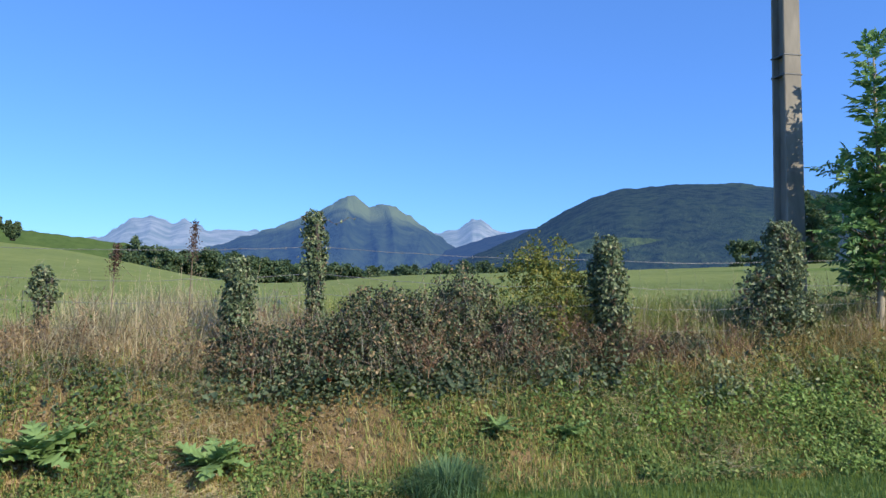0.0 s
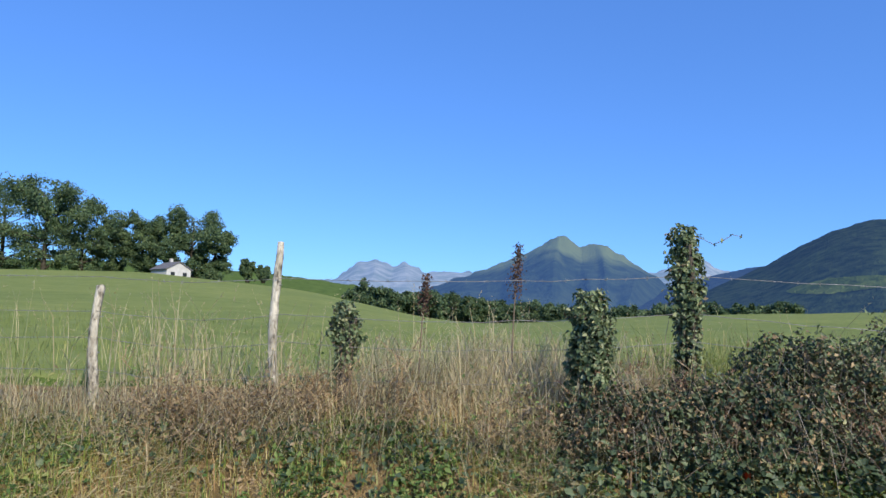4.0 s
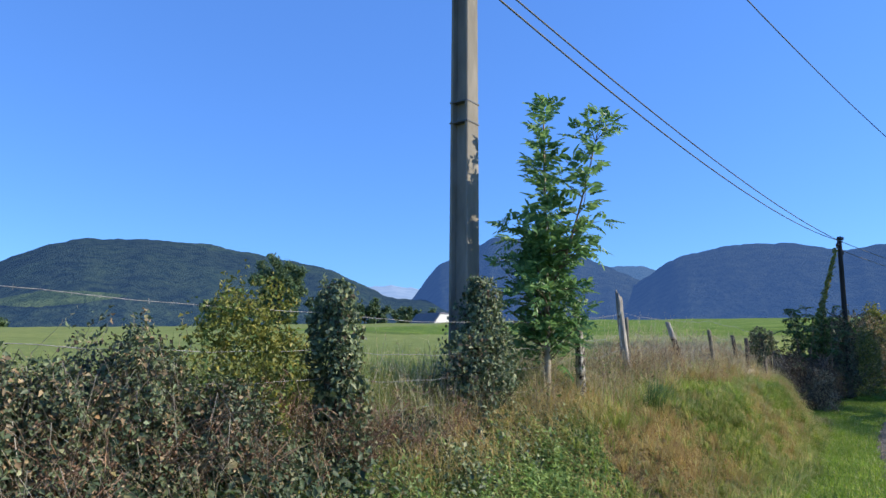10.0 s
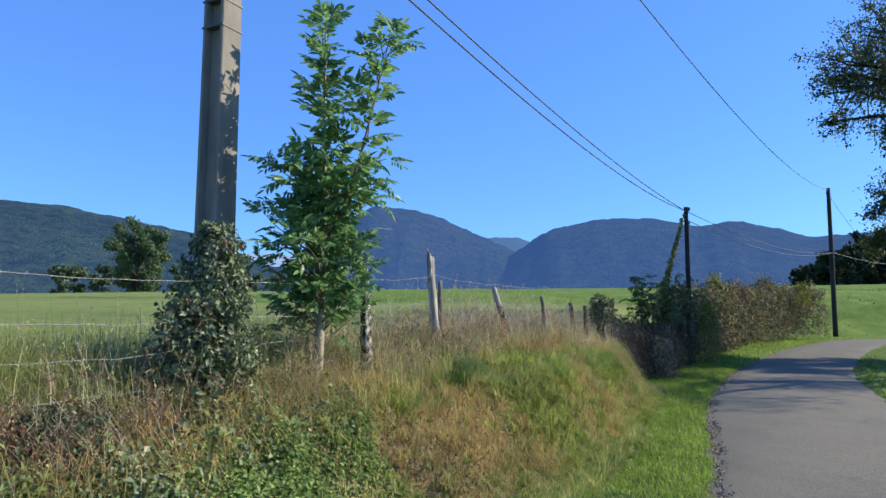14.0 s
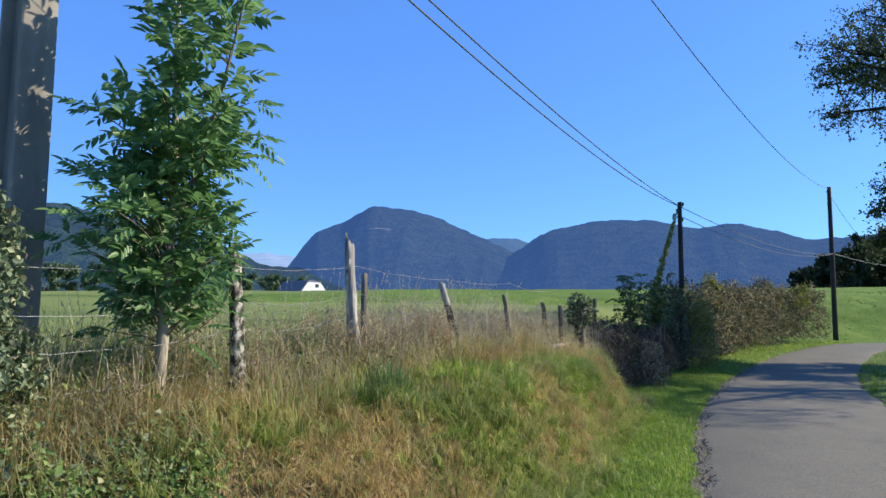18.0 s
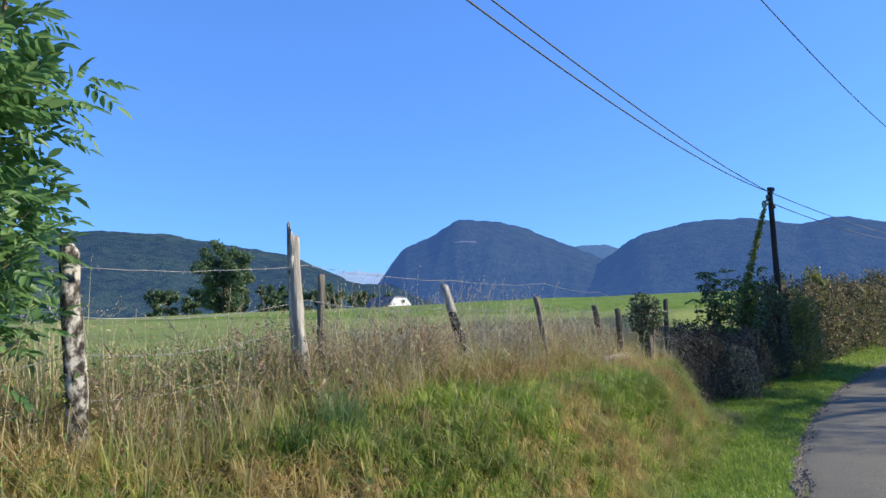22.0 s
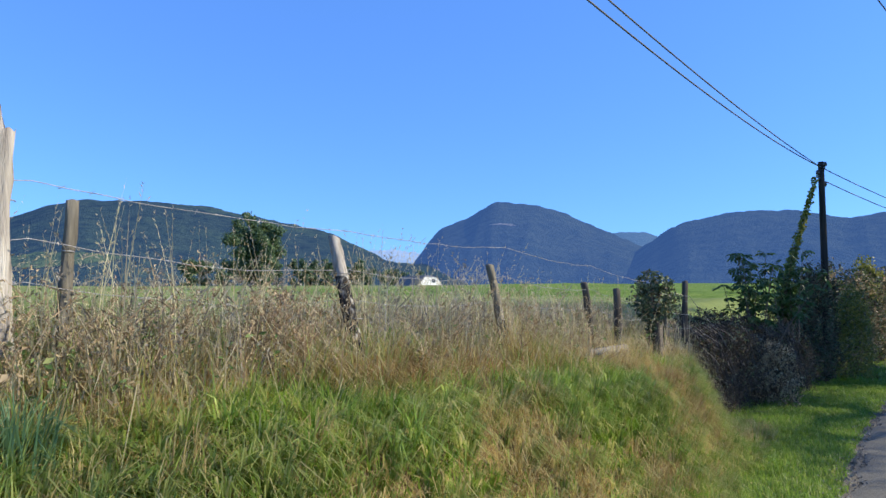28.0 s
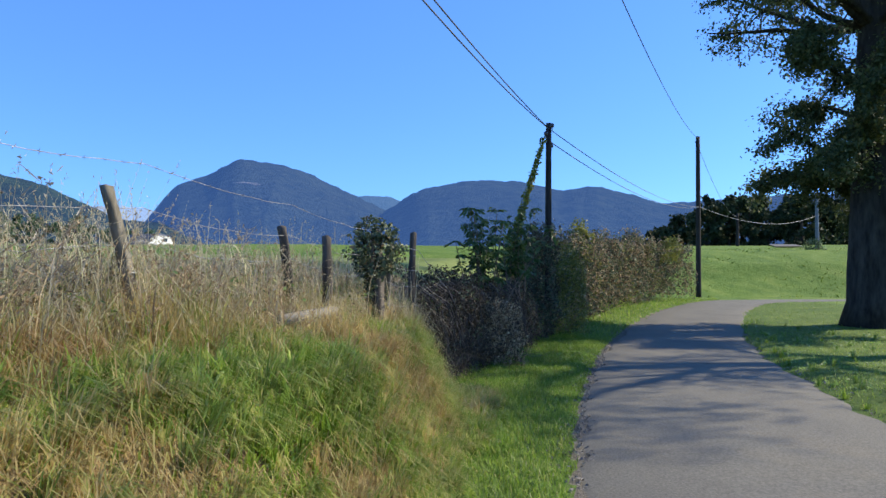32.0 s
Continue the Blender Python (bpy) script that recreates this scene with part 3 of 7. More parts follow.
I, J = np.meshgrid(np.arange(len(rx) - 1), np.arange(na - 1), indexing="ij")
rq = np.stack([I * na + J, (I + 1) * na + J, (I + 1) * na + J + 1, I * na + J + 1], -1).reshape(-1, 4)
road = smooth(np_mesh("road", RV.reshape(-1, 3), rq, M["asphalt"]))
tagged(road, "narrow grey asphalt country lane with crumbling edges", "road", kind="structure")

# a branch lane up the slope far off on the other side
bx = np.linspace(96, 150, 30)
by = -14 - (bx - 96) * 0.05 - 3 * np.sin((bx - 96) / 30)
bv = np.stack([np.stack([bx, by - 1.6, ground_z(bx, by - 1.6) + 0.12], 1), np.stack([bx, by + 1.6, ground_z(bx, by + 1.6) + 0.12], 1)], 1).reshape(-1, 3)
bi = np.arange(29)[:, None] * 2
lane = np_mesh("road_far", bv, bi + np.array([[0, 2, 3, 1]]), M["asphalt"])
tagged(lane, "grey lane climbing the far green slope", "road", kind="structure")


# ---- mountains ----
SLOPES = {}


def mountain(name, dist, profile, mat, label, depth=0.45, spurs=0.012, seed=1, soft_top=3, jag=1.0, fold=0.0, fold_size=3.0):
    """A ridge that shows, from the lane, along the given bearings and elevations."""
    a = np.array([p[0] for p in profile], float)
    e = np.array([p[1] for p in profile], float)
    az = np.arange(a[0], a[-1], 0.12)
    el = np.interp(az, a, e)
    el = np.convolve(np.pad(el, soft_top, mode="edge"), np.ones(2 * soft_top + 1) / (2 * soft_top + 1), "valid")
    rag = (lattice(az, az * 0, 0.6, seed) - 0.5) * 0.12 + (lattice(az, az * 0, 0.25, seed + 1) - 0.5) * 0.05
    rag = rag * jag
    v = np.concatenate([np.linspace(0, 1, 34), [1.06, 1.3]])
    A, Vv = np.meshgrid(az, v, indexing="ij")
    top = dist * np.tan(np.radians(el))[:, None] + 12
    crest = np.clip(Vv, 0, 1)
    rise = crest ** 0.85
    rid = lattice(A + 1.2 * crest, crest * 1.6, 1.5, seed + 2) + 0.4 * lattice(A - 0.6 * crest, crest * 1.2, 0.55, seed + 3)
    Z = -12 + top * rise
    D = dist * (1 - depth * (1 - crest)) + dist * spurs * 0.35 * (rid - 0.6) * np.sin(np.pi * crest)
    if fold:
        # spurs that run down towards the viewer, slanting aside
        f1 = lattice(A + 2.2 * (1 - crest), crest * 0.7, fold_size, seed + 4)
        f2 = lattice(A - 1.0 * (1 - crest), crest * 1.3, fold_size * 0.4, seed + 5)
        ridge = (1 - np.abs(2 * f1 - 1)) + 0.35 * (1 - np.abs(2 * f2 - 1))
        D = D - dist * fold * ridge * np.sin(np.pi * np.clip(crest, 0.0, 0.985)) ** 0.6
    Z = Z + (dist * np.radians(rag))[:, None] * step(0.93, 1.0, crest)
    back = Vv > 1
    Z = np.where(back, -12 + top * (1 - (Vv - 1) * 2.5) + (dist * np.radians(rag))[:, None], Z)
    D = np.where(back, dist * Vv, D)
    X, Y = 3 + D * np.sin(np.radians(A)), 2.5 + D * np.cos(np.radians(A))
    SLOPES[name] = (az, X, Y, Z)
    nA, nV = A.shape
    I, J = np.meshgrid(np.arange(nA - 1), np.arange(nV - 1), indexing="ij")
    F = np.stack([I * nV + J, (I + 1) * nV + J, (I + 1) * nV + J + 1, I * nV + J + 1], -1).reshape(-1, 4)
    ob = np_mesh(name, np.stack([X, Y, Z], -1).reshape(-1, 3), F, mat)
    return tagged(smooth(ob), label, "mountain", kind="structure")


mountain("backdrop_far_ridge", 4300, [(44, 4.2), (47, 5.0), (50, 5.2), (53, 4.8), (56, 4)], M["far_pale"], "pale distant ridge with haze painted in as glow", seed=11)
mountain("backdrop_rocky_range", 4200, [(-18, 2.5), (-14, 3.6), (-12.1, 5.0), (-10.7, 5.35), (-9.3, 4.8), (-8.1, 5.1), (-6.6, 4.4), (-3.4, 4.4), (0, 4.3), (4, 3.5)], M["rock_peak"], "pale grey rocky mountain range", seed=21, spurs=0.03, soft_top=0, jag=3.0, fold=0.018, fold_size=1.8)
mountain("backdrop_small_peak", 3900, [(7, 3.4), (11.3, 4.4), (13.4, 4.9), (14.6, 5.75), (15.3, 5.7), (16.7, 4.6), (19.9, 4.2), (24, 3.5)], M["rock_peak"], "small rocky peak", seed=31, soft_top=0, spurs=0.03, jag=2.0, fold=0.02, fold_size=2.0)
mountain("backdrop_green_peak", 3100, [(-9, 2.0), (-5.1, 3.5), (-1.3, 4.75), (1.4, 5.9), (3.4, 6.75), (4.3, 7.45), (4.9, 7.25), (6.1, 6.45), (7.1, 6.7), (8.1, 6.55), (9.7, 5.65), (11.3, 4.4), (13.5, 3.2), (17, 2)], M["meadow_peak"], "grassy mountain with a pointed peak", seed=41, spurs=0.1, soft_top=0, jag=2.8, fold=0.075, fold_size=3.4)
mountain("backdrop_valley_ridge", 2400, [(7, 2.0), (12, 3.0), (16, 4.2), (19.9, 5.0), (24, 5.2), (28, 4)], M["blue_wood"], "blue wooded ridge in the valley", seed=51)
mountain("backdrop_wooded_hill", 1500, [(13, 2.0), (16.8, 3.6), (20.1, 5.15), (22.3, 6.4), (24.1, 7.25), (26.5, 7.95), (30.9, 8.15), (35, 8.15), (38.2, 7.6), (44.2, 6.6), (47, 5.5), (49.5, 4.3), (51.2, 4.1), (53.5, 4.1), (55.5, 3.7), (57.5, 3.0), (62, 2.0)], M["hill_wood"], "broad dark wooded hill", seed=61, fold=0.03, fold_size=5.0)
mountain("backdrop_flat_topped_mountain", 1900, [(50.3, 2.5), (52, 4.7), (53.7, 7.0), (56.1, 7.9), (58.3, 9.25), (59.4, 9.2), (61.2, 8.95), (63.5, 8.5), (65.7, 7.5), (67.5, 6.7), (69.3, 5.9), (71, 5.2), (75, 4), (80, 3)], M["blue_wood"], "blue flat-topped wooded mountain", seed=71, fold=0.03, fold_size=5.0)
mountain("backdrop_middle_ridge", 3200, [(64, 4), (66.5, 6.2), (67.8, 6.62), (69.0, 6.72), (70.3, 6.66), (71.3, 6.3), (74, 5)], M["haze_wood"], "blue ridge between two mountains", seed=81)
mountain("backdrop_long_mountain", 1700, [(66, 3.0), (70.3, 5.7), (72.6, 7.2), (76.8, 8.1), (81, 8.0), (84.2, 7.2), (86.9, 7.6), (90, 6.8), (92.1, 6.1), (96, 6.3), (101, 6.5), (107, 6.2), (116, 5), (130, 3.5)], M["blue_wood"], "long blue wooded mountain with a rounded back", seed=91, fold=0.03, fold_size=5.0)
mountain("backdrop_crop_hill", 250, [(-70, 4.2), (-45, 4.3), (-30, 4.6), (-20.3, 4.3), (-16.9, 3.9), (-13.6, 3.6), (-9, 2.9), (-4, 2.2), (2, 1.3)], M["crop"], "dark green crop field on the hill behind the meadow", depth=0.3, spurs=0.0, seed=95)

def on_slope(name, bearing, elevation):
    """The place on a mountain's face seen at a bearing and an elevation, just before its surface."""
    az, X, Y, Z = SLOPES[name]
    i = int(np.argmin(np.abs(az - bearing)))
    up = np.degrees(np.arctan2(Z[i, :34] - 1.6, np.hypot(X[i, :34] - 3, Y[i, :34] - 2.5)))
    j = int(np.argmax(up >= elevation)) if up.max() >= elevation else 33
    k = max(j - 1, 0)
    t = 0.0 if j == k else float(np.clip((elevation - up[k]) / (up[j] - up[k] + 1e-9), 0, 1))
    P = np.array([X[i, k] + (X[i, j] - X[i, k]) * t, Y[i, k] + (Y[i, j] - Y[i, k]) * t, Z[i, k] + (Z[i, j] - Z[i, k]) * t])
    eye = np.array([3.0, 2.5, 1.6])
    return eye + (P - eye) * 0.996


def slope_patch(name, hill, a0, a1, middle, half, mat, label, category, rows=5):
    """A patch of another cover on a far slope. middle and half: elevation and half height along 0 to 1."""
    n = 26
    V = []
    for k in range(n):
        u = k / (n - 1)
        for r in np.linspace(-1, 1, rows):
            V.append(on_slope(hill, a0 + (a1 - a0) * u, middle(u) + r * half(u)))
    I, J = np.meshgrid(np.arange(n - 1), np.arange(rows - 1), indexing="ij")
    F = np.stack([I * rows + J, (I + 1) * rows + J, (I + 1) * rows + J + 1, I * rows + J + 1], -1).reshape(-1, 4)
    return tagged(smooth(np_mesh(name, np.array(V), F, mat)), label, category, kind="structure")


q = np.random.default_rng(12)
rough = q.uniform(0.6, 1.3, 26)
slope_patch("backdrop_rock_scar", "backdrop_flat_topped_mountain", 57.9, 60.0, lambda u: 7.42 - 0.25 * abs(u - 0.42), lambda u: 0.06 * math.sin(math.pi * (0.04 + 0.92 * u)) * rough[int(u * 25)] + 0.06 * math.exp(-((u - 0.8) / 0.12) ** 2), M["scar"], "pale bare rock scar on the wooded mountain", "rock")
slope_patch("backdrop_hill_meadow", "backdrop_wooded_hill", 21.0, 29.5, lambda u: 2.98 + 1.25 * u - 0.4 * u * u, lambda u: 0.55 * math.sin(math.pi * (0.03 + 0.94 * u ** 0.8)) * (0.8 + 0.3 * rough[int(u * 25)] / 1.3), M["hill_meadow"], "sunlit green meadow on the wooded hill", "meadow")

# ---- vegetation scatter ----


def scatter(n, x0, x1, y0, y1, keep, r):
    """Random places on the ground, thinned by keep(x, y) from 0 to 1."""
    x, y = r.uniform(x0, x1, n), r.uniform(y0, y1, n)
    ok = r.random(n) < keep(x, y)
    x, y = x[ok], y[ok]
    return np.stack([x, y, ground_z(x, y) - 0.01], 1)


def grass(name, P, mat, h, w, bend, label, r, category="grass"):
    n = len(P)
    H = r.uniform(h[0], h[1], n) * r.uniform(0.7, 1.0, n)
    V, F = blade_geo(P, r.uniform(0, 2 * np.pi, n), H, r.uniform(w[0], w[1], n), r.uniform(bend[0], bend[1], n))
    return tagged(np_mesh(name, V, F, mat), label, category, kind="stuff")


def tufts(P, per, spread, r):
    """Places gathered in tufts round each of P."""
    Q = np.repeat(P, per, 0) + np.concatenate([r.normal(0, spread, (len(P) * per, 2)), np.zeros((len(P) * per, 1))], 1)
    Q[:, 2] = ground_z(Q[:, 0], Q[:, 1]) - 0.01
    return Q


def edge_s(x, y):
    return y - (road_mid(x) + 1.6)


# ---- fence posts ----
def post_mesh(h, r0, lean, top, seed, twist=0.02):
    """A split-wood post: uneven section, bent line, cut or ragged top."""
    q = np.random.default_rng(seed)
    k, sides = 14, 12
    t = np.linspace(0, 1, k)
    line = np.stack([lean[0] * t + twist * np.sin(t * 5 + seed), lean[1] * t + twist * np.cos(t * 4 + seed) - twist, -0.15 + (h + 0.15) * t], 1)
    ang = np.linspace(0, 2 * np.pi, sides, endpoint=False)
    prof = 1 + 0.16 * q.normal(size=sides)
    V = []
    for i in range(k):
        rr = r0 * (1.1 - 0.22 * t[i]) * prof * (1 + 0.07 * q.normal(size=sides))
        ring = np.stack([line[i, 0] + rr * np.cos(ang), line[i, 1] + rr * np.sin(ang), np.full(sides, line[i, 2])], 1)
        if i == k - 1:
            if top == "split":
                ring[:, 2] += 0.10 * np.maximum(0, np.cos(ang - 2.4)) + q.uniform(-0.02, 0.03, sides)
            elif top == "slant":
                ring[:, 2] += 0.05 * np.cos(ang - 2.6)
            elif top == "round":
                ring[:, :2] = line[i, :2] + (ring[:, :2] - line[i, :2]) * 0.75
                ring[:, 2] += 0.01
            else:
                ring[:, 2] += q.uniform(-0.012, 0.012, sides)
        V.append(ring)
    V = np.vstack(V + [line[-1:] + [[0, 0, 0.0 if top == "split" else 0.015]]])
    F = []
    for i in range(k - 1):
        for j in range(sides):
            j1 = (j + 1) % sides
            F.append((i * sides + j, i * sides + j1, (i + 1) * sides + j1, (i + 1) * sides + j))
    c, o = k * sides, (k - 1) * sides
    for j in range(0, sides, 2):
        F.append((c, o + j, o + (j + 1) % sides, o + (j + 2) % sides))
    return V, np.array(F)


def ivy_on(points, normals, n, size, r, mat, name, parent, label="", hang=0.5):
    """Leaves that hang over a surface of points and normals."""
    k = r.integers(0, len(points), n)
    P, N = points[k], normals[k]
    N = unit(N + r.normal(0, 0.65, (n, 3)))
    D = unit(r.normal(0, 0.7, (n, 3)) + np.array([[0, 0, -hang]]) + N * 0.25)
    L = r.uniform(0.6, 1.25, n) * size
    V, F = leaf_geo(P + N * r.uniform(0, 0.03, n)[:, None], D, N, L, L * r.uniform(0.4, 0.85, n), 0.25, 0.22)
    return child(np_mesh(name, V, F, mat), parent, label)


def lump_cloud(n, centre, radii, r, seed, rough=0.3, low=-1.0, fill=0.85):
    """Points and normals over a knobbly ellipsoid."""
    d = unit(r.normal(size=(n, 3)))
    d[:, 2] = np.where(d[:, 2] < low, -d[:, 2], d[:, 2])
    k = 1 + rough * (lattice(np.arctan2(d[:, 1], d[:, 0]) * 1.5 + seed, d[:, 2] * 2.5, 0.55, seed) - 0.5) * 2
    depth = np.where(r.random(n) < fill, r.uniform(0.86, 1.04, n), r.uniform(0.45, 0.9, n))
    P = np.array(centre) + d * np.array(radii) * (k * depth)[:, None]
    return P, unit(d / np.array(radii))


def fence_post(x, y, top, r0, lean, cut, mat, label, seed, crown=None):
    z = float(ground_z(x, y))
    e = thing("fence_post", (x, y, z), label, "fence post", "posts of the field fence")
    V, F = post_mesh(top - z, r0, lean, cut, seed)
    shaft = child(smooth(np_mesh("shaft", V, F, mat)), e)
    if crown:
        shaft.data.materials.append(crown)
        for f in shaft.data.polygons:
            f.material_index = int(f.center.z > (top - z) * 0.70)
    for w in (0.45, 0.75):
        h = (top - z) * w
        pts = [(lean[0] * w + (r0 + 0.004) * math.cos(a), lean[1] * w + (r0 + 0.004) * math.sin(a), h) for a in np.linspace(-2.6, -0.4, 5)]
        V, F = tube(pts, 0.003, 4)
        child(np_mesh("staple", V, F, M["steel"]), e)
    return e


def ivy_post(x, y, top, r0, shape, label, seed, n=900, size=0.042, sprig=None, leafy="ivy"):
    """A post under ivy. shape: the ivy's radius at shares of the height, upwards."""
    z = float(ground_z(x, y))
    q = np.random.default_rng(seed)
    e = thing("ivy_covered_post", (x, y, z), label, "fence post", "posts of the field fence")
    V, F = post_mesh(top - z - 0.08, r0, (0.02, 0.0), "flat", seed)
    child(smooth(np_mesh("shaft", V, F, M["dark_wood"])), e)
    h = top - z
    ts, rs = np.array([p[0] for p in shape], float), np.array([p[1] for p in shape], float)
    grid = np.linspace(ts[0], 1, 200)
    share = np.cumsum(np.interp(grid, ts, rs) + 0.02)
    t = np.interp(q.random(n), share / share[-1], grid)
    a = q.uniform(0, 2 * np.pi, n)
    lump = 0.92 + 1.1 * (lattice(a * 1.3, t * 6, 0.6, seed) - 0.48) + 0.5 * (lattice(a * 3, t * 14, 0.6, seed + 1) - 0.5)
    rad = np.maximum(np.interp(t, ts, rs) * lump * np.where(q.random(n) < 0.7, q.uniform(0.85, 1.12, n), q.uniform(0.45, 0.9, n)), r0)
    P = np.stack([rad * np.cos(a), rad * np.sin(a), 0.03 + t * h], 1)
    N = np.stack([np.cos(a), np.sin(a), 0.25 + (t > 0.92) * 1.0], 1)
    ivy_on(P, N, int(n * 3.2), size, q, M[leafy], "ivy", e, "dark glossy ivy leaves")
    ivy_on(P, N, int(n * 0.22), size * 0.9, q, M["dead_leaf"], "withered_leaves", e)
    # loose strands that hang away from the post
    C, width = [], rs.max()
    for i in range(int(5 + 45 * width)):
        a0, top_u = q.uniform(0, 6.28), q.uniform(max(0.5, ts[0] + 0.2), 1.0)
        s = np.linspace(0, 1, 16)
        zz = top_u - s * q.uniform(0.15, 0.4)
        out = np.interp(zz, ts, rs) * (1.05 + 0.3 * np.sin(s * 2.2)) * q.uniform(0.85, 1.2)
        C.append(np.stack([out * np.cos(a0 + s * 0.4), out * np.sin(a0 + s * 0.4), zz * h], 1))
    C = np.vstack(C)
    C[:, 2] = np.maximum(C[:, 2], 0.03)
    C = C + q.normal(0, 0.012, C.shape)
    m = len(C)
    V, F = oval_leaf(C, rand_dirs(m, -0.5, q), unit(C * [[1, 1, 0]] + q.normal(0, 0.1, C.shape)), q.uniform(0.7, 1.3, m) * size, size * 0.85)
    tagged(child(np_mesh("hanging_ivy", V, F, M[leafy]), e), kind="stuff")
    stems = []
    for i in range(7):
        a0 = q.uniform(0, 6.28)
        s = np.linspace(0, 1, 9)
        stems.append(tube(np.stack([(r0 + 0.012) * np.cos(a0 + s * 1.2), (r0 + 0.012) * np.sin(a0 + s * 1.2), s * h * 0.9], 1), 0.006, 4))
    if sprig:
        s = np.linspace(0, 1, 7)
        line = np.stack([s * sprig[0], s * 0.0, h - 0.05 + s * sprig[1] + 0.03 * np.sin(s * 9)], 1)
        stems.append(tube(line, 0.002, 4))
        k = q.integers(1, 7, 14)
        V, F = leaf_geo(line[k], rand_dirs(14, 0, q), rand_dirs(14, 1, q), 0.024, 0.018)
        tagged(child(np_mesh("sprig", V, F, M["ivy"]), e), kind="stuff")
    V, F = join(stems)
    child(np_mesh("ivy_stem", V, F, M["twig"]), e)
    return e


fence_post(-3.80, 6.45, 1.84, 0.029, (0.02, 0), "flat", M["mottled_wood"], "pale grey weathered wooden fence post on the bank", 1)
fence_post(-2.48, 6.40, 2.15, 0.029, (-0.03, 0), "round", M["mottled_wood"], "tall pale debarked fence post with a rounded top", 2)
ivy_post(-2.03, 6.40, 1.72, 0.035, ((0.32, 0.02), (0.5, 0.035), (0.7, 0.066), (0.9, 0.069), (1, 0.04)), "short fence post capped with ivy", 3, 420, 0.035)
ivy_post(-0.44, 6.15, 1.80, 0.036, ((0, 0.115), (0.3, 0.108), (0.6, 0.101), (0.85, 0.097), (1, 0.05)), "fence post swollen with dark ivy and brambles", 4, 1400, 0.036)
ivy_post(0.20, 6.42, 2.24, 0.04, ((0.1, 0.035), (0.45, 0.054), (0.6, 0.072), (0.8, 0.083), (0.95, 0.079), (1, 0.05)), "tall fence post with a thick ivy head and bare sprig", 5, 1100, 0.035, sprig=(0.36, 0.02))
ivy_post(2.88, 6.05, 2.05, 0.05, ((0, 0.126), (0.35, 0.111), (0.7, 0.126), (0.9, 0.118), (1, 0.067)), "fence post buried under hanging ivy", 6, 1500, 0.038)
ivy_post(4.80, 6.15, 2.24, 0.06, ((0, 0.265), (0.3, 0.265), (0.55, 0.226), (0.75, 0.172), (0.9, 0.133), (1, 0.062)), "thick post under a mound of pale and dark ivy", 17, 3000, 0.038)
fence_post(6.43, 5.96, 2.10, 0.05, (-0.05, 0), "slant", M["lichen_wood"], "thick fence post blotched with pale lichen", 7)
split_post = fence_post(8.03, 6.08, 2.29, 0.046, (-0.05, 0.03), "split", M["pale_wood"], "tall pale fence post with a split top", 8)
V, F = post_mesh(0.50, 0.021, (-0.03, 0.0), "flat", 28, 0.004)
splinter = child(smooth(np_mesh("splinter", V + [[-0.055, 0.0, 0.47]], F, M["mottled_wood"])), split_post, "split-off strip of pale wood")
fence_post(8.30, 6.12, 2.05, 0.026, (-0.04, 0.0), "flat", M["grey_wood"], "thin grey fence post among dry grass", 9)
fence_post(9.86, 5.73, 2.05, 0.047, (-0.01, 0.39), "flat", M["dark_lichen"], "leaning fence post with pale cut top and dark lichen", 10, M["pale_wood"])
fence_post(11.70, 5.90, 1.97, 0.034, (-0.30, 0.07), "flat", M["grey_wood"], "grey leaning fence post in tall grass", 11)
fence_post(13.50, 6.0, 1.92, 0.034, (-0.10, 0.08), "flat", M["dark_wood"], "dark leaning fence post", 12)
fence_post(13.95, 5.95, 1.88, 0.037, (0.0, 0.0), "flat", M["dark_wood"], "short dark fence post", 13)
ivy_post(14.9, 5.87, 2.08, 0.05, ((0.2, 0.03), (0.42, 0.07), (0.52, 0.13), (0.66, 0.19), (0.82, 0.20), (0.93, 0.15), (1.0, 0.07)), "fence post topped with a mushroom of withered ivy", 14, 640, leafy="bramble")
fence_post(15.20, 5.95, 1.80, 0.03, (0.06, 0.05), "flat", M["grey_wood"], "slim pale fence post by the hedge", 15)
fence_post(15.45, 5.95, 1.86, 0.03, (0.03, 0.0), "flat", M["grey_wood"], "slim pale fence post by the hedge", 18)
fence_post(16.38, 5.95, 2.08, 0.037, (0.0, 0.0), "flat", M["dark_wood"], "dark straight fence post by the hedge", 16)

# ---- fence wires ----
LINE = [(-16.0, 6.9), (-9.0, 6.7), (-3.75, 6.45), (-2.45, 6.4), (0.22, 6.42), (2.88, 6.1), (4.8, 6.15), (6.43, 6.02), (8.10, 6.14), (9.95, 6.1), (11.75, 6.05), (13.5, 6.07), (14.9, 5.93), (16.38, 5.93), (19.5, 6.2)]


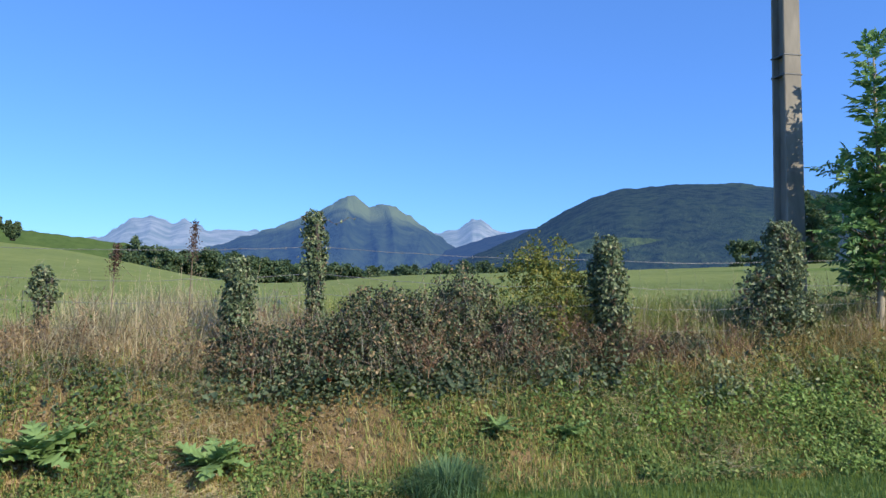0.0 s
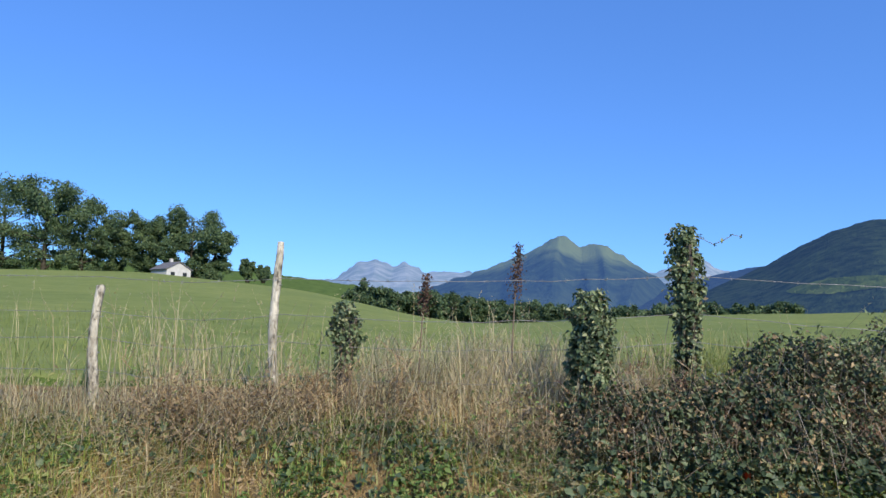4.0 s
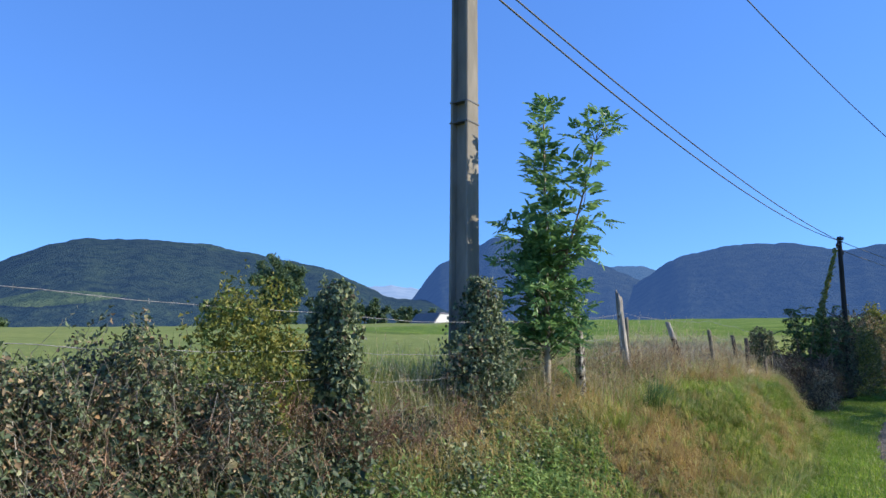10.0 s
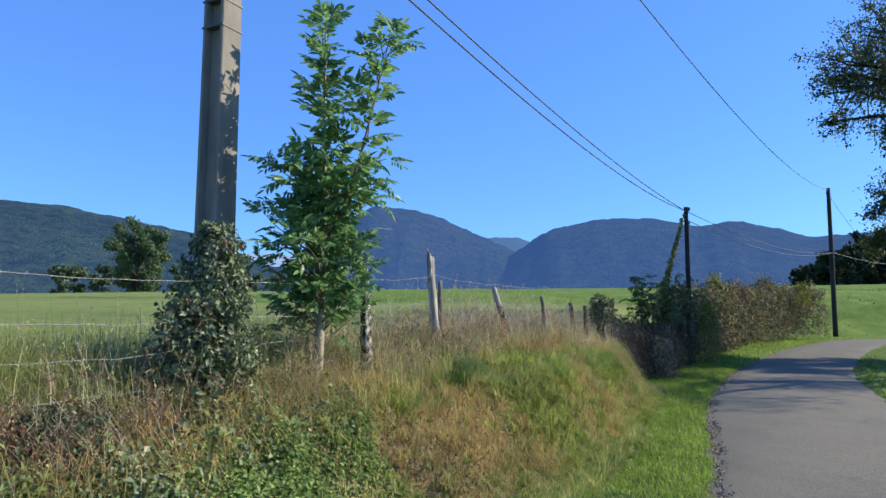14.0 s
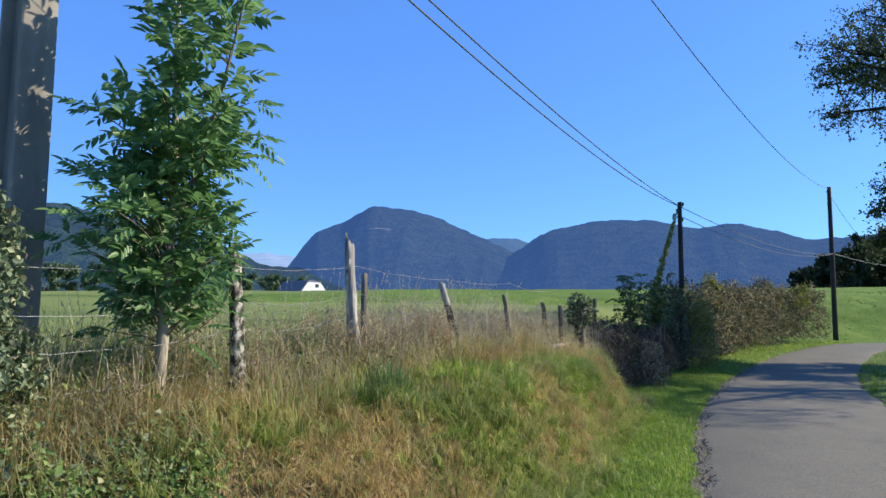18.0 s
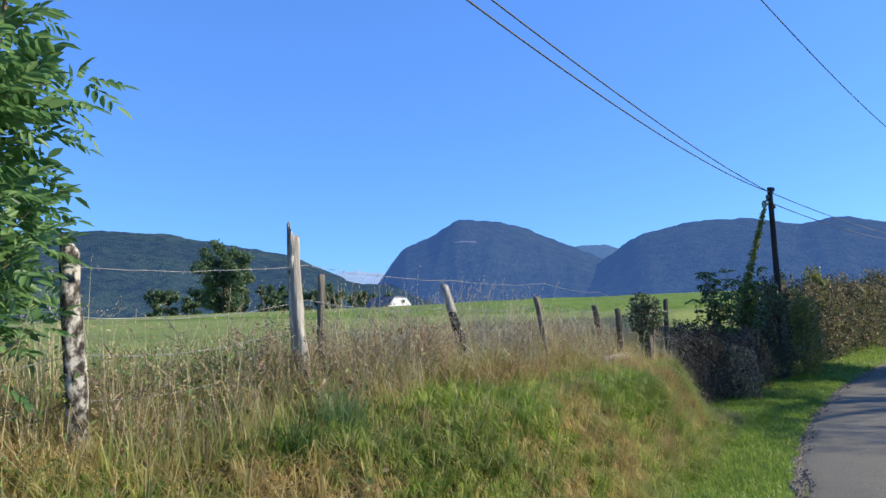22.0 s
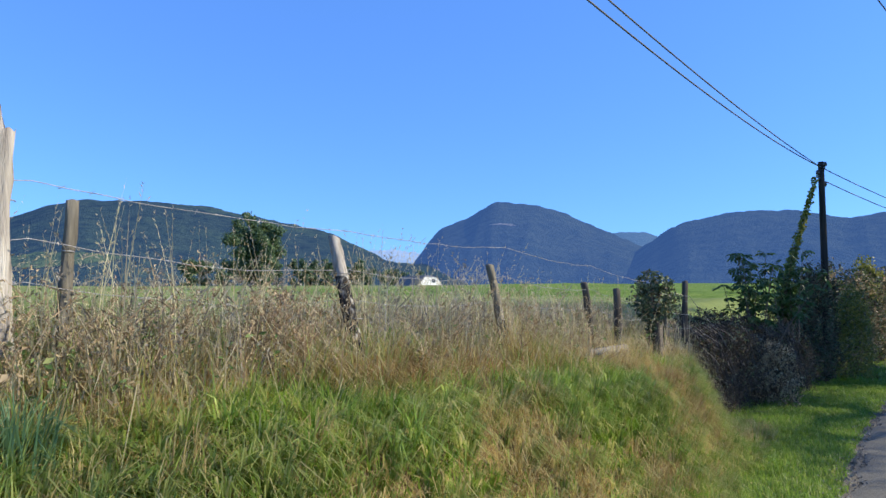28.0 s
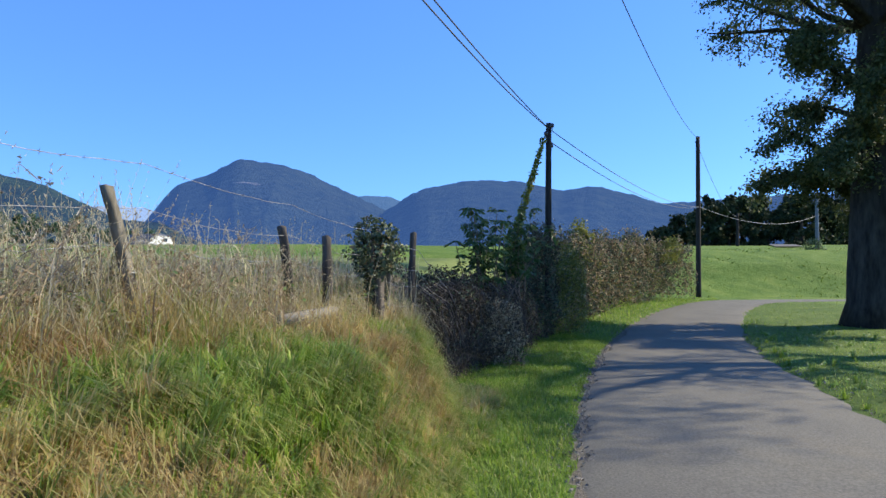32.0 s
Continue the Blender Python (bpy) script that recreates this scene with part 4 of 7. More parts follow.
def fence_wire(height, sag, barbed, label, seed):
    q = np.random.default_rng(seed)
    pts = []
    for (xa, ya), (xb, yb) in zip(LINE[:-1], LINE[1:]):
        for s in np.linspace(0, 1, 12, endpoint=False):
            x, y = xa + (xb - xa) * s, ya + (yb - ya) * s
            za, zb = float(ground_z(xa, ya)), float(ground_z(xb, yb))
            pts.append((x, y - 0.05, za + (zb - za) * s + height - sag * 4 * s * (1 - s) * q.uniform(0.8, 1.2)))
    P = np.array(pts)
    V, F = tube(P, 0.0019, 4, False)
    e = thing("fence_wire", tuple(P[0]), label, "wire", "wires of the field fence")
    child(np_mesh("strand", V - P[0], F, M["steel"]), e)
    if barbed:
        barbs = []
        d = np.concatenate([[0], np.cumsum(np.linalg.norm(np.diff(P, axis=0), axis=1))])
        for u in np.arange(0.1, d[-1], 0.13):
            c = np.array([np.interp(u, d, P[:, i]) for i in range(3)]) - P[0]
            for g in (-1, 1):
                v = rand_dirs(1, 0, q)[0] * 0.016
                barbs.append(tube([c - v, c + v], 0.0013, 4, False))
        V, F = join(barbs)
        tagged(child(np_mesh("barb", V, F, M["steel"]), e), kind="stuff")
    return e


fence_wire(0.90, 0.03, True, "rusty barbed wire strung along the fence top", 31)
fence_wire(0.66, 0.05, False, "slack galvanised fence wire", 32)
fence_wire(0.48, 0.06, False, "slack galvanised fence wire", 33)
fence_wire(0.26, 0.05, False, "slack galvanised fence wire", 34)

# ---- utility poles and cables ----
POLE_A = (5.37, 6.70)
FAR_POLE = (25.9, 5.47, 5.45)
POLE_3 = (53.5, -0.4, 10.4)
POLE_4 = (76.7, -12.3, 9.2)
POLE_5 = (112.0, -10.5, 11.0)


def concrete_pole(x, y, top):
    z = float(ground_z(x, y))
    e = thing("concrete_utility_pole", (x, y, z), "tapering grey concrete utility pole behind the fence", "utility pole")
    bm = bmesh.new()
    secs = []
    h = top - z
    for t in np.linspace(-0.04, 1, 16):
        a = 0.118 - 0.03 * t
        c, f, w = 0.008, 0.030, 0.066
        # H-shaped section: two flanges joined by a sunk web
        half = [(-a + c, -a), (a - c, -a), (a, -a + c), (a, -a + f), (a - w, -a + f + 0.012)]
        left = [(-a + w, a - f - 0.012), (-a, a - f), (-a, -a + f), (-a + w, -a + f + 0.012)]
        ring = half + [(a - w, a - f - 0.012), (a, a - f), (a, a - c), (a - c, a), (-a + c, a), (-a, a - c), left[1], left[0], left[3], left[2], (-a, -a + c)]
        secs.append([bm.verts.new((u, v, t * h)) for u, v in ring])
    m = len(secs[0])
    for s0, s1 in zip(secs[:-1], secs[1:]):
        for j in range(m):
            bm.faces.new((s0[j], s0[(j + 1) % m], s1[(j + 1) % m], s1[j]))
    bm.faces.new(secs[-1])
    part("shaft", bm, M["concrete"], e, smooth=False)
    for hz in (3.98 - z, 4.20 - z):
        t = hz / h
        a, b = 0.118 - 0.03 * t + 0.006, 0.118 - 0.03 * t + 0.006
        bm = bmesh.new()
        bmesh.ops.create_cube(bm, size=1, matrix=Matrix.LocRotScale((0, 0, hz), None, (2 * a, 2 * b, 0.014)))
        part("steel_band", bm, M["cable"], e, "thin dark steel band", smooth=False)
    for hz, yy in ((5.40 - z, -0.15), (5.83 - z, 0.10), (8.86 - z, -0.12)):
        V, F = tube([(0.0, 0, hz), (0.06, yy, hz), (0.06, yy, hz + 0.09)], 0.012, 6)
        hook = child(np_mesh("bracket", V, F, M["iron"]), e)
        V, F = tube([(0.06, yy, hz + 0.07), (0.06, yy, hz + 0.10), (0.06, yy, hz + 0.15), (0.06, yy, hz + 0.17)], [0.03, 0.045, 0.04, 0.02], 8)
        child(np_mesh("insulator", V, F, M["ceramic"]), hook)
    return e


def round_pole(x, y, top, r0, mat, label, arms=(), depth=0.2, category="utility pole"):
    z = float(ground_z(x, y))
    h = top - z
    e = thing("wooden_utility_pole", (x, y, z), label, category)
    t = np.linspace(0, 1, 12)
    V, F = tube(np.stack([0.02 * np.sin(t * 3), 0 * t, -depth + (h + depth) * t], 1), r0 * (1.1 - 0.3 * t), 12)
    child(smooth(np_mesh("shaft", V, F, mat)), e)
    for hz, ox, oy in arms:
        V, F = tube([(0, 0, hz - z), (ox, oy, hz - z), (ox, oy, hz - z + 0.08)], 0.013, 6)
        hook = child(np_mesh("bracket", V, F, M["iron"]), e)
        V, F = tube([(ox, oy, hz - z + 0.06), (ox, oy, hz - z + 0.09), (ox, oy, hz - z + 0.15), (ox, oy, hz - z + 0.17)], [0.03, 0.05, 0.045, 0.02], 8)
        child(np_mesh("insulator", V, F, M["ceramic"]), hook)
    return e


concrete_pole(POLE_A[0], POLE_A[1], 9.2)
round_pole(FAR_POLE[0], FAR_POLE[1], FAR_POLE[2], 0.085, M["tar_wood"], "dark creosoted wooden utility pole rising from ivy", [(5.05, -0.16, 0.05), (4.8, 0.16, -0.05), (5.25, -0.12, -0.1)])
round_pole(POLE_3[0], POLE_3[1], POLE_3[2], 0.15, M["tar_wood"], "tall wooden utility pole at the bend of the lane", [(10.0, 0.2, 0.1), (6.0, 0.25, -0.1)])
round_pole(POLE_4[0], POLE_4[1], POLE_4[2], 0.16, M["iron"], "slim grey utility pole on the far slope", [(7.4, 0.2, 0.1)])
round_pole(POLE_5[0], POLE_5[1], POLE_5[2], 0.2, M["tar_wood"], "distant wooden utility pole on the slope", [(10.5, 0.2, 0.1)])


def cable(a, b, sag, r, label):
    s = np.linspace(0, 1, 40)
    A, B = np.array(a, float), np.array(b, float)
    P = A + (B - A) * s[:, None]
    P[:, 2] -= sag * 4 * s * (1 - s)
    V, F = tube(P, r, 5, False)
    ob = new("overhead_cable", np_mesh("cable_mesh", V - A, F, M["cable"]).data)
    bpy.data.objects.remove(bpy.data.objects["cable_mesh"])
    ob.location = A
    return tagged(ob, label, "cable", "overhead cables")


cable((5.45, 6.50, 5.50), (25.8, 5.46, 5.30), 0.43, 0.012, "dark overhead cable slung between poles")
cable((5.45, 6.74, 5.93), (25.9, 5.45, 5.30), 0.32, 0.012, "dark overhead cable slung between poles")
cable((5.45, 6.58, 8.96), (53.5, -0.4, 10.27), 1.32, 0.013, "dark overhead cable crossing above the lane")
cable((25.8, 5.46, 5.3), (53.7, -0.5, 6.1), 0.5, 0.012, "dark overhead cable slung between poles")
cable((25.9, 5.45, 5.0), (53.7, -0.5, 6.1), 0.6, 0.012, "dark overhead cable slung between poles")
cable((53.7, -0.3, 10.2), (112, -10.5, 10.6), 1.2, 0.014, "dark overhead cable above the bend")
cable((53.7, -0.5, 6.1), (76.8, -12.3, 7.5), 0.9, 0.02, "pale thick overhead cable above the bend")


# ---- trees ----
def limb(a, d, length, r0, r1, r, bend=0.25, k=7):
    P = [np.array(a, float)]
    d = np.array(d, float) / np.linalg.norm(d)
    for i in range(k):
        d = d + r.normal(0, bend / k * 1.6, 3)
        d /= np.linalg.norm(d)
        P.append(P[-1] + d * length / k)
    return np.array(P), np.linspace(r0, r1, k + 1)


def broad_tree(name, x, y, height, trunk_r, crown, n_leaf, leaf, mat, label, seed, first=0.3, limbs=9, sink=0.1, category="tree", z=None, group=""):
    """A tapered trunk, limbs that fork, and a crown of many leaf clumps. crown: radius across and the lowest leaf's share of the height."""
    q = np.random.default_rng(seed)
    z = float(ground_z(x, y)) if z is None else z
    e = thing(name, (x, y, z), label, category, group)
    rad, low = crown
    P, R = limb((0, 0, -sink), (0.02, 0.02, 1), height * 0.8, trunk_r * 1.25, trunk_r * 0.25, q, 0.25, 10)
    R[0] *= 1.25
    V, F = tube(P, R, 10)
    trunk = child(smooth(np_mesh("trunk", V, F, M["bark"])), e)
    tips, branches = [], []
    for i in range(limbs):
        t = first + (0.97 - first) * (i + q.random()) / limbs
        k = min(int(t * 10), 9)
        base = P[k] + (P[k + 1] - P[k]) * (t * 10 - k)
        a = i * 2.4 + q.uniform(-0.4, 0.4)
        prof = math.sin(math.pi * min(1, max(0.08, (t - low * 0.5) / (1.12 - low * 0.5)))) ** 0.6
        ln = rad * prof * q.uniform(0.75, 1.1)
        d = (math.cos(a), math.sin(a), 0.35 + 0.5 * t)
        lp, lr = limb(base, d, ln, R[k] * 0.5, trunk_r * 0.05, q, 0.5, 6)
        branches.append(tube(lp, lr, 6))
        tips += [lp[3], lp[4], lp[5], lp[6]]
        for _ in range(3):
            s = q.integers(2, 6)
            sp, sr = limb(lp[s], unit(q.normal(size=(1, 3)))[0] + np.array(d) * 0.8, ln * q.uniform(0.3, 0.5), lr[s] * 0.5, trunk_r * 0.03, q, 0.5, 4)
            branches.append(tube(sp, sr, 5))
            tips += [sp[2], sp[3], sp[4]]
    tips += [P[-1], P[-2], P[-3]]
    V, F = join(branches)
    tagged(child(smooth(np_mesh("limb", V, F, M["bark"])), trunk), kind="stuff")
    tips = np.array(tips)
    tips = tips[tips[:, 2] > height * low * 0.9]
    k = q.integers(0, len(tips), n_leaf)
    size = rad * q.uniform(0.10, 0.24, len(tips))
    d = unit(q.normal(size=(n_leaf, 3)))
    C = tips[k] + d * (size[k] * q.random(n_leaf) ** 0.45)[:, None] * np.array([1.15, 1.15, 0.75])
    N = unit(d + q.normal(0, 0.5, (n_leaf, 3)) + np.array([[0, 0, 0.5]]))
    D = unit(q.normal(size=(n_leaf, 3)) + np.array([[0, 0, -0.35]]))
    L = leaf * q.uniform(0.6, 1.3, n_leaf)
    V, F = leaf_geo(C, D, N, L, L * 0.7)
    child(np_mesh("crown", V, F, mat), e)
    return e


def at_bearing(az, R):
    return 2 + R * math.sin(radians(az)), 2.5 + R * math.cos(radians(az))

# the big oak on the far side of the lane
def big_oak(x, y, seed):
    q = np.random.default_rng(seed)
    z = float(ground_z(x, y))
    e = thing("oak_tree", (x, y, z), "huge old oak with a thick dark trunk beside the lane", "tree")
    P, R = limb((0, 0, -0.2), (0.0, 0.0, 1), 13.5, 0.92, 0.22, q, 0.10, 14)
    R[0], R[1] = 1.12, 0.84
    V, F = tube(P, R, 16)
    trunk = child(smooth(np_mesh("trunk", V, F, M["bark"])), e)
    br, tips = [], []
    for i in range(62):
        a = i * 2.4 + q.uniform(-0.3, 0.3)
        if i < 22:
            # the low skirt of drooping limbs
            k, ln, rise, droop = 4 + i % 5, q.uniform(2.6, 4.0), 0.12, 0.55
        elif i < 44:
            # long boughs above a gap
            k, ln, rise, droop = 10 + i % 2, q.uniform(4.6, 6.4), 0.16, 0.1
        else:
            k, ln, rise, droop = 11 + i % 4, q.uniform(3.5, 6.0), 0.5, 0.1
        d = (math.cos(a), math.sin(a), rise + q.uniform(-0.06, 0.15))
        lp, lr = limb(P[k], d, ln, R[k] * (0.2 if i < 22 else 0.32), 0.02, q, 0.75, 9)
        br.append(tube(lp, lr, 7))
        tips += list(lp[4:]) * (4 if i < 22 else 1)
        for _ in range(7):
            s = int(q.integers(4, 9))
            sp, sr = limb(lp[s], unit(q.normal(size=(1, 3)))[0] + np.array(d) * 0.6 - np.array((0, 0, droop)), ln * q.uniform(0.16, 0.34), lr[s] * 0.5, 0.012, q, 0.8, 5)
            br.append(tube(sp, sr, 5))
            tips += list(sp[2:]) * (3 if i < 22 else 1)
    V, F = join(br)
    tagged(child(smooth(np_mesh("limb", V, F, M["bark"])), trunk), kind="stuff")
    tips = np.array(tips)
    tips = tips[tips[:, 2] > 3.0]
    n = 84000
    k = q.integers(0, len(tips), n)
    d = unit(q.normal(size=(n, 3)))
    C = tips[k] + d * (q.uniform(0.15, 0.8, len(tips))[k] * q.random(n) ** 0.6)[:, None] * np.array([1.1, 1.1, 0.85])
    N = unit(d + q.normal(0, 0.6, (n, 3)) + np.array([[0, 0, 0.5]]))
    L = 0.125 * q.uniform(0.6, 1.3, n)
    V, F = leaf_geo(C, unit(q.normal(size=(n, 3)) + [[0, 0, -0.4]]), N, L, L * 0.62)
    child(np_mesh("crown", V, F, M["oak"]), e)
    return e


big_oak(33.2, -3.9, 5)
broad_tree("oak_tree", 29.8, -10.8, 19.0, 0.5, (5.0, 0.5), 9000, 0.15, M["oak"], "tall oak set back from the lane, shading it", 12, 0.45, 15)


# ash sapling beside the concrete pole
def ash_sapling(x, y, top, seed):
    q = np.random.default_rng(seed)
    z = float(ground_z(x, y))
    h = top - z
    e = thing("ash_sapling", (x, y, z), "young ash tree with feathery green leaves by the pole", "tree")
    t = np.linspace(0, 1, 14)
    stem = np.stack([0.05 * np.sin(t * 4) + 0.06 * t, 0.03 * np.sin(t * 3), -0.1 + (h - 0.22 + 0.1) * t], 1)
    V, F = tube(stem, 0.04 * (1.05 - 0.9 * t), 8)
    trunk = child(smooth(np_mesh("trunk", V, F, M["young_bark"], )), e, "pale smooth young trunk")
    br, leaves = [], []
    on_stem = lambda u: np.array([np.interp(u, t, stem[:, c]) for c in range(3)])

    def shoot(base, d, ln, thick, step_len, size, first=0.25):
        """A rising shoot with opposite pairs of feathered leaves."""
        nodes = max(3, int(ln / step_len))
        lp, lr = limb(base, d, ln, thick, 0.0025, q, 0.3, nodes)
        br.append(tube(lp, lr, 4, False))
        turn = q.uniform(0, 3.14)
        for s in range(1, nodes + 1):
            if s / nodes < first:
                continue
            ax = unit((lp[s] - lp[s - 1])[None])[0]
            u0 = unit(np.cross(ax, (0.3, 0.2, 1.0))[None])[0]
            v0 = np.cross(ax, u0)
            turn += 1.57 + q.normal(0, 0.3)
            for g in (0, math.pi):
                side = u0 * math.cos(turn + g) + v0 * math.sin(turn + g)
                leaves.append((lp[s], side * 0.95 + ax * 0.7 + np.array((0, 0, 0.25)), q.uniform(0.7, 1.15) * size * (1 - 0.25 * s / nodes)))
        leaves.append((lp[-1], lp[-1] - lp[-2], size * 0.8))

    def leader(line, u0, u1, gap, size, seed_turn):
        """A leader with opposite pairs of feathered leaves, and short side shoots at every third pair."""
        d = np.concatenate([[0], np.cumsum(np.linalg.norm(np.diff(line, axis=0), axis=1))])
        at = lambda v: np.array([np.interp(v, d / d[-1], line[:, c]) for c in range(3)])
        for i, u in enumerate(np.arange(u0, u1, gap / d[-1])):
            turn = seed_turn + i * 1.57 + q.normal(0, 0.35)
            fade = 1.0 - 0.45 * max(0.0, (u - 0.75) / 0.25)
            for g in (0, math.pi):
                if q.random() < 0.1:
                    continue
                side = np.array([math.cos(turn + g), math.sin(turn + g), 0.45 + 0.5 * u + q.normal(0, 0.15)])
                leaves.append((at(u), side, size * fade * q.uniform(0.8, 1.15)))
                if i % 2 == 0 and u < 0.9:
                    shoot(at(u), side + np.array([0.2 * q.normal(), 0.2 * q.normal(), 0.35]), 0.34 * fade * q.uniform(0.7, 1.2), 0.006, 0.13, size * 0.85, 0.35)
        for _ in range(4):
            leaves.append((at(1.0), np.array((q.normal() * 0.45, q.normal() * 0.45, 1.0)), size * 0.6))

    leader(stem, 0.42, 0.99, 0.095, 0.31, 0.4)
    # the second leader bends away to the lane and rises beside the first
    s = np.linspace(0, 1, 9)
    fork = on_stem(0.40)
    second = fork + (np.array((0.05, -0.62, h * 0.88)) - fork) * np.stack([s, s ** 0.75, s ** 1.1], 1)
    br.append(tube(second, 0.016 * (1.05 - 0.85 * s), 5, False))
    leader(second, 0.15, 0.99, 0.095, 0.29, 1.1)
    for a in (2.4, 3.4, 0.3, 1.4, 4.2, 5.4, 2.9):
        shoot(on_stem(0.52), np.array([math.cos(a), math.sin(a), 0.75]), 0.5, 0.008, 0.15, 0.28, 0.3)
    # the dense lower crown
    for i in range(66):
        u = 0.16 + 0.36 * (i / 65)
        a = i * 2.4 + q.uniform(-0.6, 0.6)
        shoot(on_stem(u), np.array([math.cos(a), math.sin(a), 0.6 + q.uniform(-0.25, 0.4)]), q.uniform(0.16, 0.50), 0.008, 0.12, 0.235, 0.1)
    # a few long low shoots towards the pole
    for u, a in ((0.26, 2.7), (0.31, 3.2), (0.36, 2.4), (0.30, 3.7)):
        shoot(on_stem(u), np.array([math.cos(a), math.sin(a), 0.55]), 0.62, 0.009, 0.13, 0.24, 0.3)
    for i in range(4):
        leaves.append((stem[-1], np.array((q.normal() * 0.5, q.normal() * 0.5, 1.0)), 0.24))
    V, F = join(br)
    tagged(child(np_mesh("branch", V, F, M["twig"]), trunk), kind="stuff")
    P, D, N, L = [], [], [], []
    for b, d, ln in leaves:
        d = d / np.linalg.norm(d)
        side = np.cross(d, (0, 0, 1.0)) + q.normal(0, 0.35, 3)
        side -= d * np.dot(side, d)
        side /= np.linalg.norm(side) + 1e-6
        up = np.cross(side, d)
        for s in (0.3, 0.47, 0.64, 0.81):
            c = b + d * ln * s - np.array((0, 0, 0.30 * ln * s * s))
            for g in (-1, 1):
                P.append(c), D.append(side * g * 0.95 + d * 0.5 - up * 0.25), N.append(up + q.normal(0, 0.35, 3)), L.append(0.40 * ln * q.uniform(0.8, 1.15))
        P.append(b + d * ln * 0.95 - np.array((0, 0, 0.28 * ln))), D.append(d - up * 0.25), N.append(up), L.append(0.42 * ln)
    P, D, N, L = np.array(P), np.array(D), np.array(N), np.array(L)
    V, F = oval_leaf(P, D, N, L, L * 0.38, 0.14, 0.2)
    child(np_mesh("crown", V, F, M["ash"]), e)
    return e


ash_sapling(5.86, 6.03, 4.36, 9)

# distant trees and houses
x, y = at_bearing(40.0, 150)
broad_tree("field_tree", x, y, 17.6, 0.45, (7.0, 0.05), 14000, 0.55, M["wood_leaf"], "round dark green tree standing alone in the field", 101, 0.12, 14)
TREES_LEFT = ((-38.5, 165, 22, 9), (-36.0, 150, 21, 8.5), (-33.6, 155, 18.5, 7.5), (-31.8, 165, 15, 5.5), (-29.6, 160, 16, 6), (-28.0, 158, 15, 5.5), (-26.0, 154, 17.5, 7), (-24.6, 156, 15, 5), (-21.6, 190, 6.5, 2.2), (-20.4, 190, 4.5, 2.0), (-42, 150, 15, 7), (-46, 150, 16, 7))
for i, (a, R, h, c) in enumerate(TREES_LEFT):
    x, y = at_bearing(a, R)
    lift = 3.6 if R == 190 else 0.0
    broad_tree("hill_tree", x, y, h, 0.4, (c, 0.03), 15000, 0.42, M["wood_leaf"], "dark leafy tree on the hill by the white house", 110 + i, 0.1, 18, sink=0.6, z=1.3 + 150 * math.tan(radians(2.9)) + lift, group="trees by the white house")
rr = np.random.default_rng(5)
for i in range(84):
    a = -13.5 + i * 0.41 + rr.uniform(-0.3, 0.3)
    R = 175 + rr.uniform(-12, 12)
    top = np.interp(a, [-14, -11.5, -7, -2, 2.4, 7, 13.5, 21], [3.1, 3.1, 2.8, 2.2, 1.9, 1.6, 1.9, 2.2])
    zt = 1.6 + R * math.tan(radians(top + rr.uniform(-0.55, 0.12)))
    x, y = at_bearing(a, R)
    broad_tree("hedgerow_tree", x, y, 7.5, 0.22, (rr.uniform(2.6, 4.6), 0.02), 2000, 0.62, M["wood_leaf"], "dark bushy hedgerow tree at the field's end", 200 + i, 0.05, 8, z=zt - 7.0, group="hedgerow at the end of the field")
for i in range(14):
    a = 35 + i * 1.35 + rr.uniform(-0.5, 0.5)
    R = 195 + rr.uniform(-10, 10)
    x, y = at_bearing(a, R)
    zt = 1.6 + R * math.tan(radians(np.interp(a, [36, 42, 47, 53, 60], [3.6, 4.2, 3.9, 3.0, 2.8]) + rr.uniform(-0.3, 0.25)))
    broad_tree("hedgerow_tree", x, y, 8, 0.22, (3.6, 0.02), 1500, 0.75, M["wood_leaf"], "dark bushy hedgerow tree at the field's end", 260 + i, 0.05, 8, z=zt - 7.5, group="hedgerow at the end of the field")
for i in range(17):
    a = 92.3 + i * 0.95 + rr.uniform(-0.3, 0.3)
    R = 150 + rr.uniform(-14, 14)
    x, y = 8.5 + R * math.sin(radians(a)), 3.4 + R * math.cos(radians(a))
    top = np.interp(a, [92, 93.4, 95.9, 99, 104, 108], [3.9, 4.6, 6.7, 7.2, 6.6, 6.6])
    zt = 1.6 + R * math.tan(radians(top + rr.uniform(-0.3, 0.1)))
    broad_tree("grove_tree", x, y, zt - 5.5, 0.4, (4.6, 0.02), 2600, 0.8, M["grove"], "grove tree beyond the bend, coloured dark as if backlit", 300 + i, 0.05, 10, z=5.5, group="grove beyond the bend")


